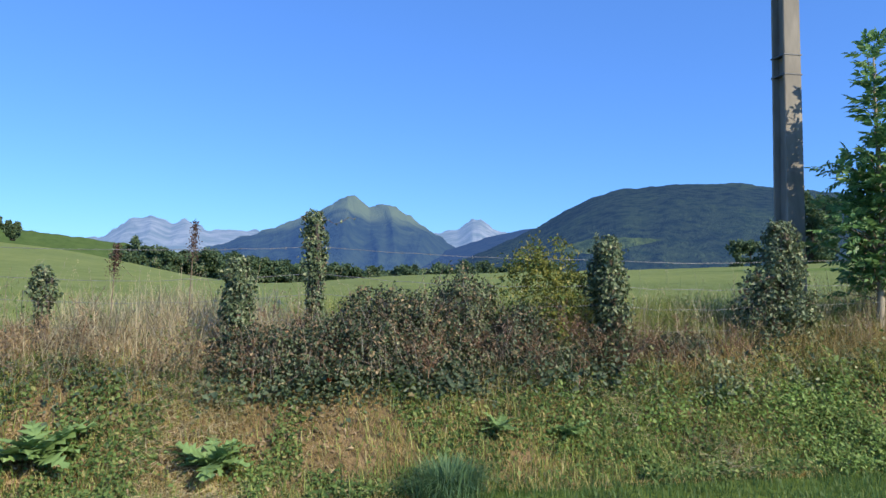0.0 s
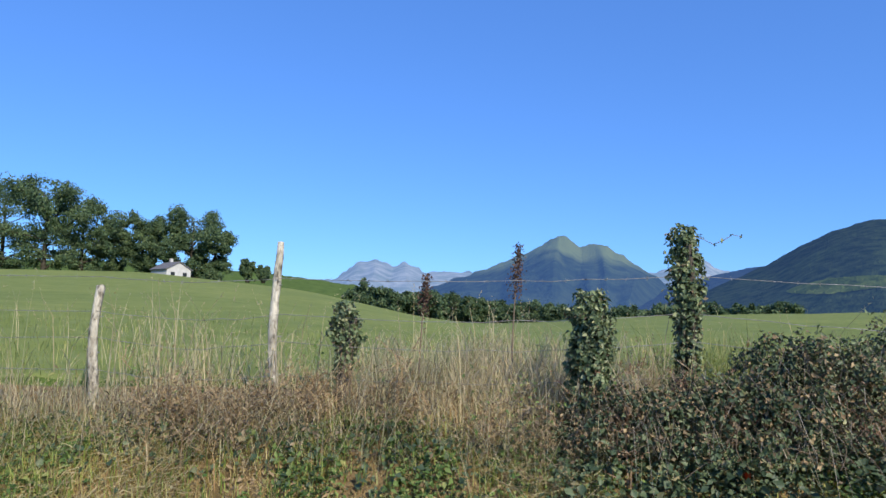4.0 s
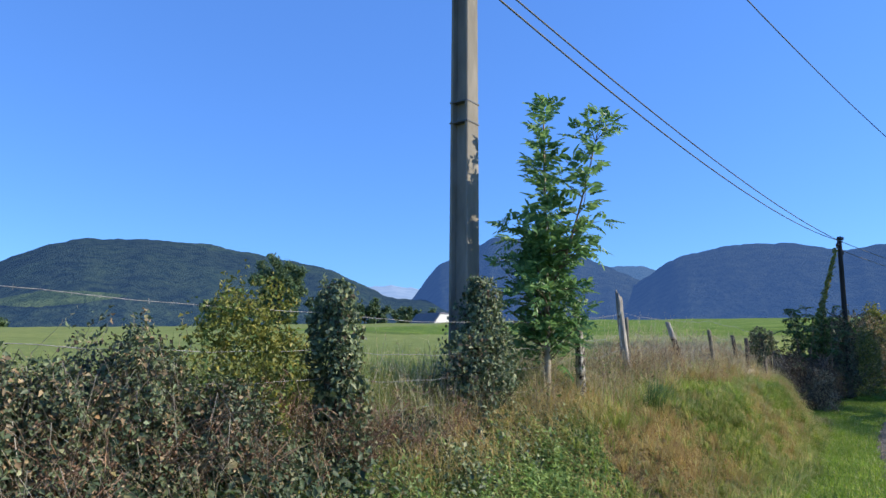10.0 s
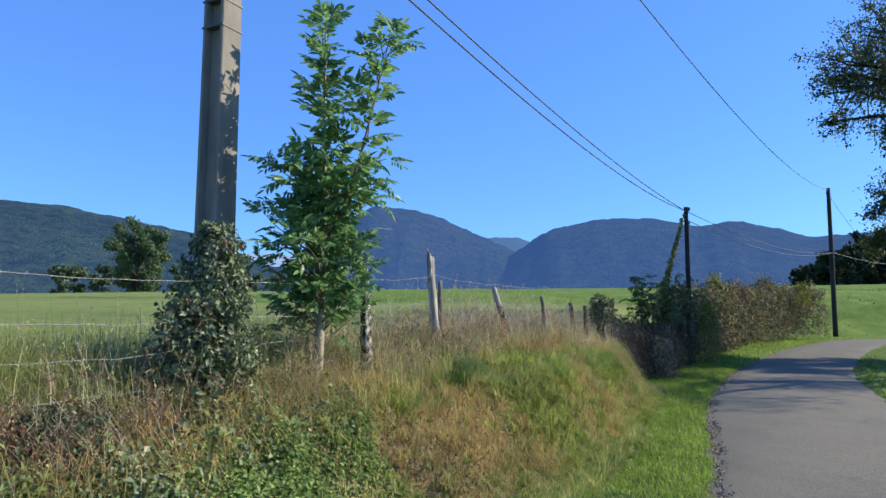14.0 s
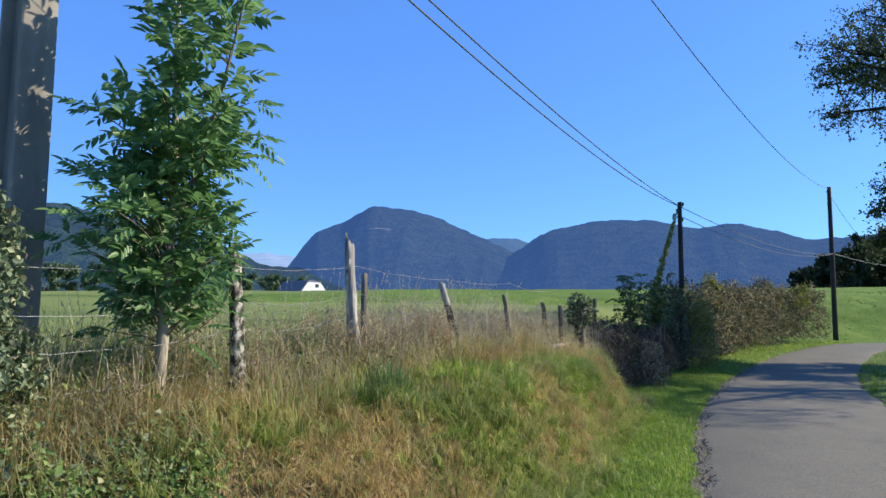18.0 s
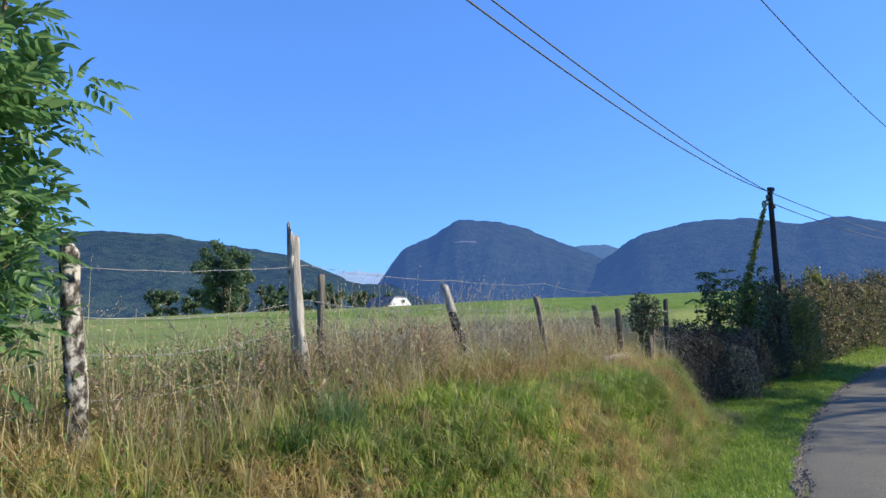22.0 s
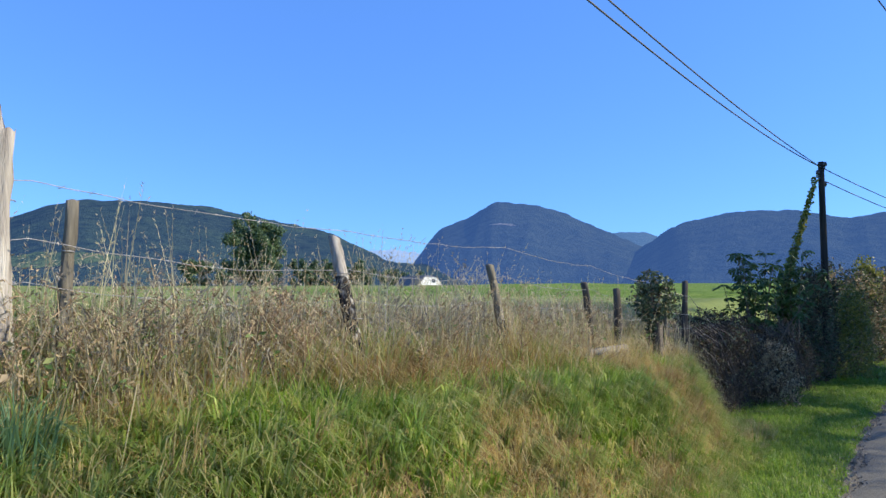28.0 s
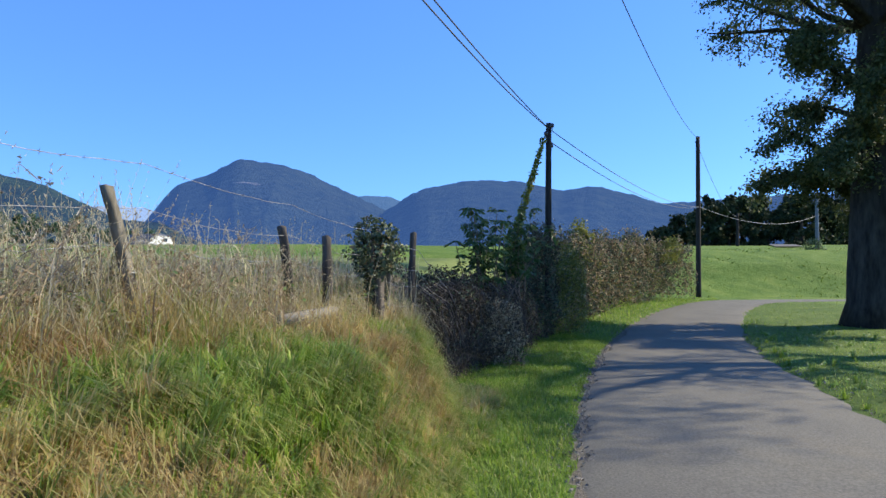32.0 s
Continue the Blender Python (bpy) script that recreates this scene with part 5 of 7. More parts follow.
def white_house(az, R):
    x, y = at_bearing(az, R)
    z = 1.6 + R * math.tan(radians(3.25))
    e = thing("white_house", (x, y, z), "small white plastered house with a slate roof among trees", "house")
    e.rotation_euler = (0, 0, radians(-az + 28))
    w, d, h, g = 2.4, 2.8, 1.4, 1.3
    bm = bmesh.new()
    lo = [bm.verts.new(p) for p in ((-w, -d, -1.0), (w, -d, -1.0), (w, d, -1.0), (-w, d, -1.0))]
    hi = [bm.verts.new(p) for p in ((-w, -d, h), (w, -d, h), (w, d, h), (-w, d, h))]
    ga, gb = bm.verts.new((0, -d, h + g)), bm.verts.new((0, d, h + g))
    bm.faces.new((lo[0], lo[1], hi[1], ga, hi[0]))
    bm.faces.new((lo[2], lo[3], hi[3], gb, hi[2]))
    bm.faces.new((lo[1], lo[2], hi[2], hi[1]))
    bm.faces.new((lo[3], lo[0], hi[0], hi[3]))
    wall = part("wall", bm, M["grey_plaster"], e, smooth=False)
    for s in (-1, 1):
        bm = bmesh.new()
        ang = math.atan2(g, w)
        ln = math.hypot(w, g) + 0.4
        bmesh.ops.create_cube(bm, size=1, matrix=Matrix.Translation((s * (w * 0.5 + 0.12), 0, h + g * 0.5 + 0.05)) @ Matrix.Rotation(s * ang, 4, "Y") @ Matrix.Diagonal((ln, 2 * d + 0.5, 0.14, 1)))
        part("roof", bm, M["slate"], e, smooth=False)
    for wx, wz in ((-1.2, 0.4), (1.2, 0.4)):
        bm = bmesh.new()
        bmesh.ops.create_cube(bm, size=1, matrix=Matrix.Translation((wx, -d - 0.01, wz)) @ Matrix.Diagonal((0.8, 0.06, 1.0, 1)))
        part("window", bm, M["dark_glass"], e, smooth=False)
    bm = bmesh.new()
    bmesh.ops.create_cube(bm, size=1, matrix=Matrix.Translation((0.8, 1.5, h + g + 0.4)) @ Matrix.Diagonal((0.5, 0.5, 1.2, 1)))
    part("chimney", bm, M["grey_plaster"], e, smooth=False)


white_house(-27.6, 140)


def gable_house(x, y, z, turn):
    """A house beyond the field whose white half-hipped gable looks over the crest."""
    e = thing("gable_house", (x, y, z), "white house gable with a dark half-hipped roof beyond the field", "house")
    e.rotation_euler = (0, 0, radians(turn))
    w, c, g, d = 3.8, 1.7, 2.55, 9.0
    bm = bmesh.new()
    front = [bm.verts.new(p) for p in ((-w, 0, -4.5), (w, 0, -4.5), (w, 0, 0.1), (c, 0, g), (-c, 0, g), (-w, 0, 0.1))]
    back = [bm.verts.new((v.co.x, d, v.co.z)) for v in front]
    bm.faces.new(front), bm.faces.new(back[::-1])
    for i in range(6):
        bm.faces.new((front[i], back[i], back[(i + 1) % 6], front[(i + 1) % 6]))
    bmesh.ops.recalc_face_normals(bm, faces=bm.faces)
    part("wall", bm, M["plaster"], e, smooth=False)
    slope = math.atan2(g - 0.1, w - c)
    for s in (-1, 1):
        bm = bmesh.new()
        ln = math.hypot(w - c, g) + 0.5
        bmesh.ops.create_cube(bm, size=1, matrix=Matrix.Translation((s * (w + c) / 2 + s * 0.12, d / 2 + 0.1, g / 2 + 0.12)) @ Matrix.Rotation(s * slope, 4, "Y") @ Matrix.Diagonal((ln, d + 0.1, 0.16, 1)))
        part("roof", bm, M["slate"], e, smooth=False)
    bm = bmesh.new()
    lo = [bm.verts.new(p) for p in ((-c - 0.15, -0.12, g), (c + 0.15, -0.12, g), (c + 0.15, d + 0.1, g), (-c - 0.15, d + 0.1, g))]
    hi = [bm.verts.new(p) for p in ((0, 0.9, g + 0.5), (0, d - 0.9, g + 0.5))]
    for f in ((lo[0], lo[1], hi[0]), (lo[1], lo[2], hi[1], hi[0]), (lo[2], lo[3], hi[1]), (lo[3], lo[0], hi[0], hi[1])):
        bm.faces.new(f)
    part("roof_hip", bm, M["slate"], e, smooth=False)
    bm = bmesh.new()
    bmesh.ops.create_cube(bm, size=1, matrix=Matrix.Translation((0.75, -0.02, 1.7)) @ Matrix.Diagonal((1.0, 0.08, 0.75, 1)))
    part("window", bm, M["dark_glass"], e, smooth=False)


gable_house(133.0, 98.1, 7.3, -14.0)

# ---- grass and weeds ----
g1 = np.random.default_rng(401)


def dry_patch(x, y):
    return step(0.45, 0.60, lattice(x, y, 0.75, 51) * 0.65 + lattice(x, y, 0.28, 52) * 0.35)


def dry_patch_2(x, y):
    """Dry ground of the second stretch: one bare slip, rusty patches, the rim under the fence."""
    spots = 0.6 * step(0.52, 0.64, lattice(x, y, 0.75, 51) * 0.6 + lattice(x, y, 0.25, 52) * 0.4 - 0.035 + 0.04 * step(9.5, 12.5, x) - 0.05 * np.exp(-((x - 8.6) / 0.9) ** 2))
    blob = lambda cx, cy, wx, wy: np.exp(-((x - cx) / wx) ** 2 - ((y - cy) / wy) ** 2)
    slip = 1.5 * blob(6.75, 5.12, 0.85, 0.34) + 0.9 * blob(7.2, 5.35, 0.5, 0.2)
    rusty = 1.1 * blob(10.3, 5.05, 0.38, 0.26) + 0.7 * blob(11.9, 4.78, 0.5, 0.12) + 0.9 * blob(11.0, 5.68, 0.6, 0.2) + 1.4 * blob(13.95, 5.18, 0.5, 0.3) + 0.8 * blob(9.9, 4.75, 0.45, 0.22) + 0.7 * blob(10.5, 4.95, 0.4, 0.14)
    rim = 0.75 * step(5.5, 5.85, y + 0.25 * (lattice(x, y, 0.6, 53) - 0.5))
    lush = 0.6 * blob(11.9, 5.2, 0.95, 0.26) + 0.4 * blob(9.3, 5.3, 1.0, 0.26)
    return np.clip(spots + slip + rusty + rim - lush, 0, 1)


def clumps(name, C, per, mat, length, label, r, width=0.007):
    """Tussocks: blades that spring from one root and arch outwards and downhill."""
    n = len(C)
    big = r.uniform(0.55, 1.15, n)
    k = np.repeat(np.arange(n), per)
    phi = np.repeat(r.normal(-1.57, 1.0, n), per) + r.normal(0, 0.95, n * per)
    P = C[k] + np.stack([np.cos(phi), np.sin(phi), 0 * phi], 1) * (r.random(n * per) * 0.05)[:, None]
    V, F = blade_geo(P, phi, r.uniform(length[0], length[1], n * per) * big[k], width * r.uniform(0.6, 1.2, n * per), r.uniform(0.3, 1.55, n * per))
    return tagged(np_mesh(name, V, F, mat), label, "grass", kind="stuff")


def carpet(name, n, x0, x1, y0, y1, keep, mat, size, lift, label, r, wide=0.7, category="weeds"):
    """Small leaves that lie over the ground, facing up and outwards."""
    P = scatter(n, x0, x1, y0, y1, keep, r)
    m = len(P)
    P[:, 2] += r.uniform(lift[0], lift[1], m) * (0.4 + lattice(P[:, 0], P[:, 1], 0.22, 71))
    N = unit(r.normal(0, 0.55, (m, 3)) + np.array([[0.05, -0.45, 0.8]]))
    D = unit(np.cross(N, r.normal(size=(m, 3))))
    L = (0.5 + 1.3 * r.random(m) ** 2.2) * size
    V, F = leaf_geo(P, D, N, L, L * wide * r.uniform(0.6, 1.1, m))
    return tagged(np_mesh(name, V, F, mat), label, category, kind="stuff")


on_bank = lambda x, y: (ground_z(x, y) > 0.10) * (y < 6.35)
west = lambda x: 1 - step(3.6, 6.2, x)
shade_strip = lambda x, y: np.exp(-((y - 5.92) / 0.24) ** 2)

# verge
P = scatter(115000, 7.5, 27, 3.1, 6.3, lambda x, y: (edge_s(x, y) > 0.03 + 0.12 * lattice(x, y, 0.3, 90)) * (ground_z(x, y) < 0.34) * (y < bank_foot(x) + 0.15), g1)
grass("verge_grass", P, M["verge_blade"], (0.04, 0.13), (0.005, 0.010), (0.3, 1.7), "short bright green verge grass", g1)
P = scatter(66000, -6, 7.6, 2.7, 5.2, lambda x, y: (edge_s(x, y) > 0.04) * (ground_z(x, y) < 0.26), g1)
grass("verge_grass", P, M["foot_blade"], (0.04, 0.11), (0.004, 0.008), (0.2, 1.2), "short green grass at the foot of the bank", g1)
P = scatter(26000, 26, 54, -1, 7, lambda x, y: (edge_s(x, y) > 0.05) * (edge_s(x, y) < 2.6), g1)
grass("verge_grass", P, M["verge_blade"], (0.07, 0.18), (0.01, 0.02), (0.2, 1.0), "green verge grass under the hedge", g1)
P = scatter(110000, 12, 50, -12, 1, lambda x, y: (y < road_mid(x) - 1.50 - 0.15 * lattice(x, y, 0.4, 91)) * np.exp(-(x - 12) / 16), g1)
grass("lawn_grass", P, M["verge_blade"], (0.04, 0.12), (0.006, 0.010), (0.3, 1.5), "short green grass on the far verge", g1)

clumps("verge_tussocks", scatter(1500, 13, 34, -6, 1, lambda x, y: (y < road_mid(x) - 1.62) * np.exp((y - road_mid(x) + 1.62) / 0.9) * (0.25 + 0.75 * step(0.4, 0.6, lattice(x, y, 0.8, 94))), g1), 26, M["verge_blade"], (0.10, 0.24), "coarse grass tussocks along the far road edge", g1, 0.009)
carpet("verge_weeds", 9000, 12, 30, -7, 1, lambda x, y: (y < road_mid(x) - 1.7) * step(0.45, 0.65, lattice(x, y, 0.7, 95)), M["fresh_leaf"], 0.05, (0.02, 0.10), "low leafy weeds in the far verge", g1, 0.6)

# bank, first stretch: leaves, matted dry grass, weeds
carpet("low_weeds", 150000, -5.5, 7.2, 4.75, 6.3, lambda x, y: on_bank(x, y) * west(x) * (0.05 + 0.95 * step(0.52, 0.62, lattice(x, y, 0.6, 81) * 0.6 + lattice(x, y, 0.22, 82) * 0.4 + 0.08 * step(-1.0, 3.0, x))), M["bank_leaf"], 0.030, (0.0, 0.10), "low green leaves spreading over the bank", g1)
carpet("ivy_ground_cover", 16000, -0.7, 4.4, 5.6, 6.1, lambda x, y: (1 - 0.85 * step(2.4, 3.3, x)) * (0.3 + 0.7 * step(0.4, 0.6, lattice(x, y, 0.35, 80))), M["dark_ivy"], 0.040, (0.03, 0.26), "dark leaves climbing among the bramble stems", g1, 0.8)
carpet("ivy_ground_cover", 50000, -5.5, 5.6, 5.4, 6.5, lambda x, y: shade_strip(x, y) * (1 - 0.75 * step(2.6, 3.6, x)) * (0.45 + 0.55 * step(-2.8, -1.8, x)) * (0.35 + 0.65 * lattice(x, y, 0.5, 83)), M["dark_ivy"], 0.034, (0.0, 0.14), "dark ivy creeping along the foot of the fence", g1, 0.85)
P = scatter(100000, -5.5, 6.6, 4.75, 6.2, lambda x, y: on_bank(x, y) * west(x) * (0.35 + 0.65 * dry_patch(x, y)), g1)
grass("matted_dry_grass", P, M["dry_blade"], (0.04, 0.13), (0.003, 0.006), (0.9, 2.2), "matted dry tan grass on the bank", g1)
P = scatter(24000, -5.5, 6.6, 4.8, 6.2, lambda x, y: on_bank(x, y) * west(x) * lattice(x, y, 0.4, 85), g1)
grass("bank_grass", P, M["bank_blade"], (0.08, 0.24), (0.004, 0.008), (0.3, 1.2), "loose green grass on the bank", g1)

# bank, second stretch: tussocks in green and rust patches
rut = lambda x, y: np.exp(-((x - 5.84 + 0.2 * (y - 5.15)) / 0.12) ** 2) * step(4.85, 5.0, y) * (1 - step(5.3, 5.5, y))
green2 = lambda x, y: on_bank(x, y) * (1 - rut(x, y)) * step(5.0, 7.0, x) * (1 - 0.82 * dry_patch_2(x, y)) * (1 - 0.9 * np.exp(-((x - 6.75) / 0.8) ** 2 - ((y - 5.12) / 0.32) ** 2)) * (1 - 0.7 * step(5.5, 5.95, y))
clumps("grass_tussocks", scatter(4000, 5, 16.6, 4.2, 6.0, green2, g1), 40, M["bank_blade"], (0.10, 0.24), "arching green grass tussocks on the bank", g1, 0.008)
clumps("grass_tussocks", scatter(1900, 5, 16.6, 4.2, 6.0, lambda x, y: green2(x, y) * step(0.38, 0.55, lattice(x, y, 0.9, 88)), g1), 40, M["verge_blade"], (0.12, 0.27), "fresh deep green grass tussocks on the bank", g1, 0.009)
lush = lambda x, y: green2(x, y) * np.clip(np.exp(-((x - 11.9) / 1.1) ** 2 - ((y - 5.2) / 0.32) ** 2) + 0.8 * np.exp(-((x - 9.3) / 1.2) ** 2 - ((y - 5.3) / 0.3) ** 2) + 0.5 * np.exp(-((x - 7.9) / 0.6) ** 2 - ((y - 5.5) / 0.2) ** 2), 0, 1)
clumps("lush_tussocks", scatter(750, 6.5, 14.5, 4.5, 5.9, lambda x, y: lush(x, y) * (0.25 + 0.75 * step(0.4, 0.6, lattice(x, y, 0.45, 75))), g1), 30, M["lush_blade"], (0.12, 0.30), "lush vivid green grass tussocks on the bank", g1, 0.011)
P = scatter(70000, 5, 16.6, 4.2, 6.0, green2, g1)
grass("bank_grass", P, M["verge_blade"], (0.06, 0.19), (0.006, 0.012), (0.4, 1.9), "fresh green grass on the bank", g1)
P = scatter(95000, 5.0, 16.8, 4.3, 6.3, lambda x, y: on_bank(x, y) * step(5.0, 7.0, x) * (0.22 + 0.78 * dry_patch_2(x, y)) * (1 - rut(x, y)), g1)
grass("dry_bank_grass", P, M["dry_blade"], (0.05, 0.20), (0.004, 0.007), (0.8, 2.1), "dry tan grass matted on the bank", g1)
clumps("dry_tussocks", scatter(1200, 5.0, 16.8, 4.4, 6.1, lambda x, y: on_bank(x, y) * step(5.2, 6.6, x) * dry_patch_2(x, y), g1), 30, M["dry_blade"], (0.14, 0.32), "bleached dry grass tussocks on the bank", g1, 0.005)
face = lambda x, y: on_bank(x, y) * np.exp(-((x - 13.95) / 0.55) ** 2 - ((y - 5.2) / 0.28) ** 2)
clumps("dry_tussocks", scatter(420, 12.8, 15.6, 4.7, 5.8, face, g1), 34, M["dry_blade"], (0.16, 0.36), "bleached dry grass hanging over the end of the bank", g1, 0.005)
clumps("dry_tussocks", scatter(160, 12.8, 15.6, 4.7, 5.8, face, g1), 30, M["rust_blade"], (0.12, 0.30), "brown dry grass hanging over the end of the bank", g1, 0.006)
rust = lambda x, y: (0.35 + 0.65 * step(0.4, 0.6, lattice(x, y, 0.4, 76))) * np.exp(-((x - 10.4) / 0.75) ** 2 - ((y - 5.78) / 0.2) ** 2)
clumps("rusty_tussocks", scatter(900, 9.0, 12.0, 5.3, 6.2, rust, g1), 34, M["rust_blade"], (0.16, 0.36), "fluffy rust-coloured grass below the leaning posts", g1, 0.005)
P = scatter(30000, 5.0, 16.8, 4.3, 6.2, lambda x, y: on_bank(x, y) * step(5.0, 7.0, x) * dry_patch_2(x, y) * (0.3 + 0.7 * step(0.4, 0.6, lattice(x, y, 0.5, 54))), g1)
grass("rusty_grass", P, M["rust_blade"], (0.06, 0.24), (0.003, 0.006), (0.5, 1.8), "rust-brown dead grass on the bank", g1)
carpet("low_weeds", 34000, 4.4, 7.6, 4.4, 5.9, lambda x, y: on_bank(x, y) * step(4.6, 5.4, x) * step(0.42 + 0.08 * step(6, 7.5, x), 0.62, lattice(x, y, 0.5, 87)) * (1 - 0.8 * dry_patch_2(x, y)), M["bank_leaf"], 0.032, (0.0, 0.12), "low green leaves among the bank grass", g1)

carpet("low_weeds", 30000, 1.8, 6.2, 4.9, 5.95, lambda x, y: on_bank(x, y) * step(1.8, 3.0, x) * (1 - step(5.4, 6.2, x)) * (0.1 + 0.9 * step(0.42, 0.6, lattice(x, y, 0.4, 84))), M["bank_leaf"], 0.030, (0.0, 0.12), "leafy green weeds below the fence", g1)
soil = lambda x, y: on_bank(x, y) * np.exp(-((x - 6.75) / 0.85) ** 2 - ((y - 5.12) / 0.36) ** 2)
carpet("dry_litter", 9000, 5.2, 8.2, 4.4, 5.7, soil, M["weed_brown"], 0.04, (0.0, 0.06), "crumpled brown litter on the bare slip", g1, 0.55, "litter")

carpet("dry_litter", 16000, -3.0, 5.6, 4.85, 5.75, lambda x, y: on_bank(x, y) * step(0.42, 0.6, 1 - lattice(x, y, 0.4, 84)), M["weed_brown"], 0.035, (0.0, 0.05), "crumpled brown litter between the weeds of the bank", g1, 0.5, "litter")
# fence strip: tall straw, brown weeds, seed heads
strip = lambda x, y: np.exp(-((y - 6.14) / (0.27 + 0.06 * step(6, 8, x))) ** 2) * (1 - 0.78 * np.exp(-((x - 1.1) / 1.5) ** 2))
P = tufts(scatter(9000, -7, 17, 5.5, 6.9, lambda x, y: strip(x, y) * (1 - 0.15 * np.exp(-((x + 0.6) / 1.7) ** 2)) * (0.35 + 0.65 * lattice(x, y, 0.6, 61)), g1), 9, 0.05, g1)
grass("tall_dry_grass", P, M["straw"], (0.14, 0.55), (0.0025, 0.0045), (0.4, 2.1), "tall straw-coloured grass along the fence", g1)
P = scatter(38000, -7, 17, 5.5, 6.9, lambda x, y: strip(x, y) * (0.45 + 0.55 * step(1.0, 5.0, x)) * (0.25 + 0.75 * lattice(x, y, 0.5, 62)), g1)
grass("brown_weeds", P, M["rust_blade"], (0.12, 0.42), (0.003, 0.006), (0.3, 1.4), "rust-brown dead weeds along the fence", g1)
carpet("withered_weeds", 26000, -6, 17, 5.5, 6.7, lambda x, y: strip(x, y) * step(0.36, 0.6, lattice(x, y, 0.4, 64)), M["dead_leaf"], 0.026, (0.0, 0.30), "withered brown leaves of tall weeds", g1, 0.6)
carpet("fence_weeds", 26000, -6, 17, 5.6, 6.7, lambda x, y: strip(x, y) * step(0.45, 0.7, lattice(x, y, 0.5, 65)), M["bank_leaf"], 0.035, (0.02, 0.4), "green leafy weeds along the fence", g1, 0.6)
P = scatter(40000, 9.5, 18, 6.1, 7.6, lambda x, y: np.exp(-((y - 6.6) / 0.5) ** 2) * (0.4 + 0.6 * lattice(x, y, 0.5, 66)), g1)
grass("grey_thicket", P, M["grey_stem"], (0.25, 0.70), (0.004, 0.008), (0.2, 1.2), "grey dead stems thick behind the fence", g1, "weeds")

P = scatter(90000, 2.0, 17, 5.9, 7.8, lambda x, y: np.exp(-((y - 6.6) / 0.55) ** 2) * (0.3 + 0.7 * lattice(x, y, 0.7, 67)) * step(2.0, 3.5, x), g1)
grass("tall_green_grass", P, M["field_blade"], (0.24, 0.66), (0.003, 0.006), (0.2, 1.5), "tall pale green grass along the fence", g1)
carpet("bright_weeds", 16000, 3.3, 6.2, 4.7, 5.55, lambda x, y: on_bank(x, y) * np.exp(-((x - 4.7) / 0.9) ** 2) * (0.15 + 0.85 * step(0.4, 0.6, lattice(x, y, 0.4, 86))), M["fresh_leaf"], 0.032, (0.02, 0.15), "bright green leafy weeds on the bank", g1, 0.6)

carpet("fence_weeds", 12000, 5.4, 10.5, 5.6, 6.7, lambda x, y: strip(x, y) * step(0.38, 0.6, lattice(x, y, 0.45, 63)), M["bank_leaf"], 0.03, (0.0, 0.42), "green leafy weeds tangled along the fence", g1, 0.5)

P = tufts(scatter(420, 3.1, 6.2, 5.6, 6.1, lambda x, y: 0.25 + 0.75 * step(0.4, 0.6, lattice(x, y, 0.4, 55)), g1), 9, 0.06, g1)
grass("tall_dry_grass", P, M["dry_blade"], (0.14, 0.42), (0.003, 0.006), (0.4, 1.9), "tan grass hanging over the top of the bank", g1)
carpet("fence_weeds", 9000, 3.0, 5.6, 5.45, 6.05, lambda x, y: 0.2 + 0.8 * step(0.4, 0.6, lattice(x, y, 0.35, 50)), M["ivy"], 0.036, (0.0, 0.2), "pale ivy leaves spreading over the top of the bank", g1, 0.8)

carpet("fence_weeds", 6000, 2.8, 5.4, 5.3, 5.95, lambda x, y: step(0.4, 0.6, lattice(x, y, 0.35, 47)), M["fresh_leaf"], 0.034, (0.0, 0.2), "pale green weed leaves on the top of the bank", g1, 0.6)

# meadow behind the fence
P = scatter(150000, -14, 26, 6.3, 18, lambda x, y: np.exp(-(y - 6.3) / 3.2) * (0.35 + 0.65 * step(0, 5, x)), g1)
grass("meadow_grass", P, M["field_blade"], (0.10, 0.34), (0.004, 0.008), (0.3, 1.7), "pale green meadow grass behind the fence", g1)


def seed_stalks(name, P, h, label, r, mat="straw", head=0.16, lean=0.5):
    """Thin stalks, each with a loose seed head."""
    n = len(P)
    phi, H, B = r.uniform(0, 6.28, n), r.uniform(h[0], h[1], n), r.uniform(0.05, lean, n)
    V, F = blade_geo(P, phi, H, 0.0055, B)
    tips = V.reshape(-1, 5, 3)[:, 4]
    back = unit(tips - V.reshape(-1, 5, 3)[:, 2])
    k = np.repeat(np.arange(n), 9)
    u = r.random(len(k))
    C = tips[k] - back[k] * (u * head)[:, None]
    D = unit(back[k] + r.normal(0, 0.45, (len(k), 3)))
    V2, F2 = leaf_geo(C, D, rand_dirs(len(k), 0, r), r.uniform(0.012, 0.028, len(k)), 0.0042)
    V, F = join([(V, F), (V2, F2)])
    return tagged(np_mesh(name, V, F, M[mat]), label, "grass", kind="stuff")


P = scatter(4200, -7, 17.5, 5.8, 7.6, lambda x, y: np.exp(-((y - 6.4) / 0.6) ** 2) * step(0.35, 0.6, lattice(x, y, 0.8, 68)) * (0.4 + 0.6 * step(2, 6, x)), g1)
seed_stalks("seed_stalks", P, (0.35, 0.92), "tall dry grass stalks with seed heads", g1, "straw", 0.16, 1.1)
P = scatter(420, -8, 20, 6.6, 10, lambda x, y: lattice(x, y, 1.2, 69), g1)
seed_stalks("seed_stalks", P, (0.4, 0.75), "pale grass stalks in the meadow", g1)
P = scatter(3300, 8.3, 14.5, 5.75, 6.9, lambda x, y: np.exp(-((y - 6.2) / 0.4) ** 2) * (0.35 + 0.65 * lattice(x, y, 0.7, 92)), g1)
seed_stalks("seed_stalks", P, (0.3, 0.85), "dense dry stalks round the leaning posts", g1, "straw", 0.2, 1.5)
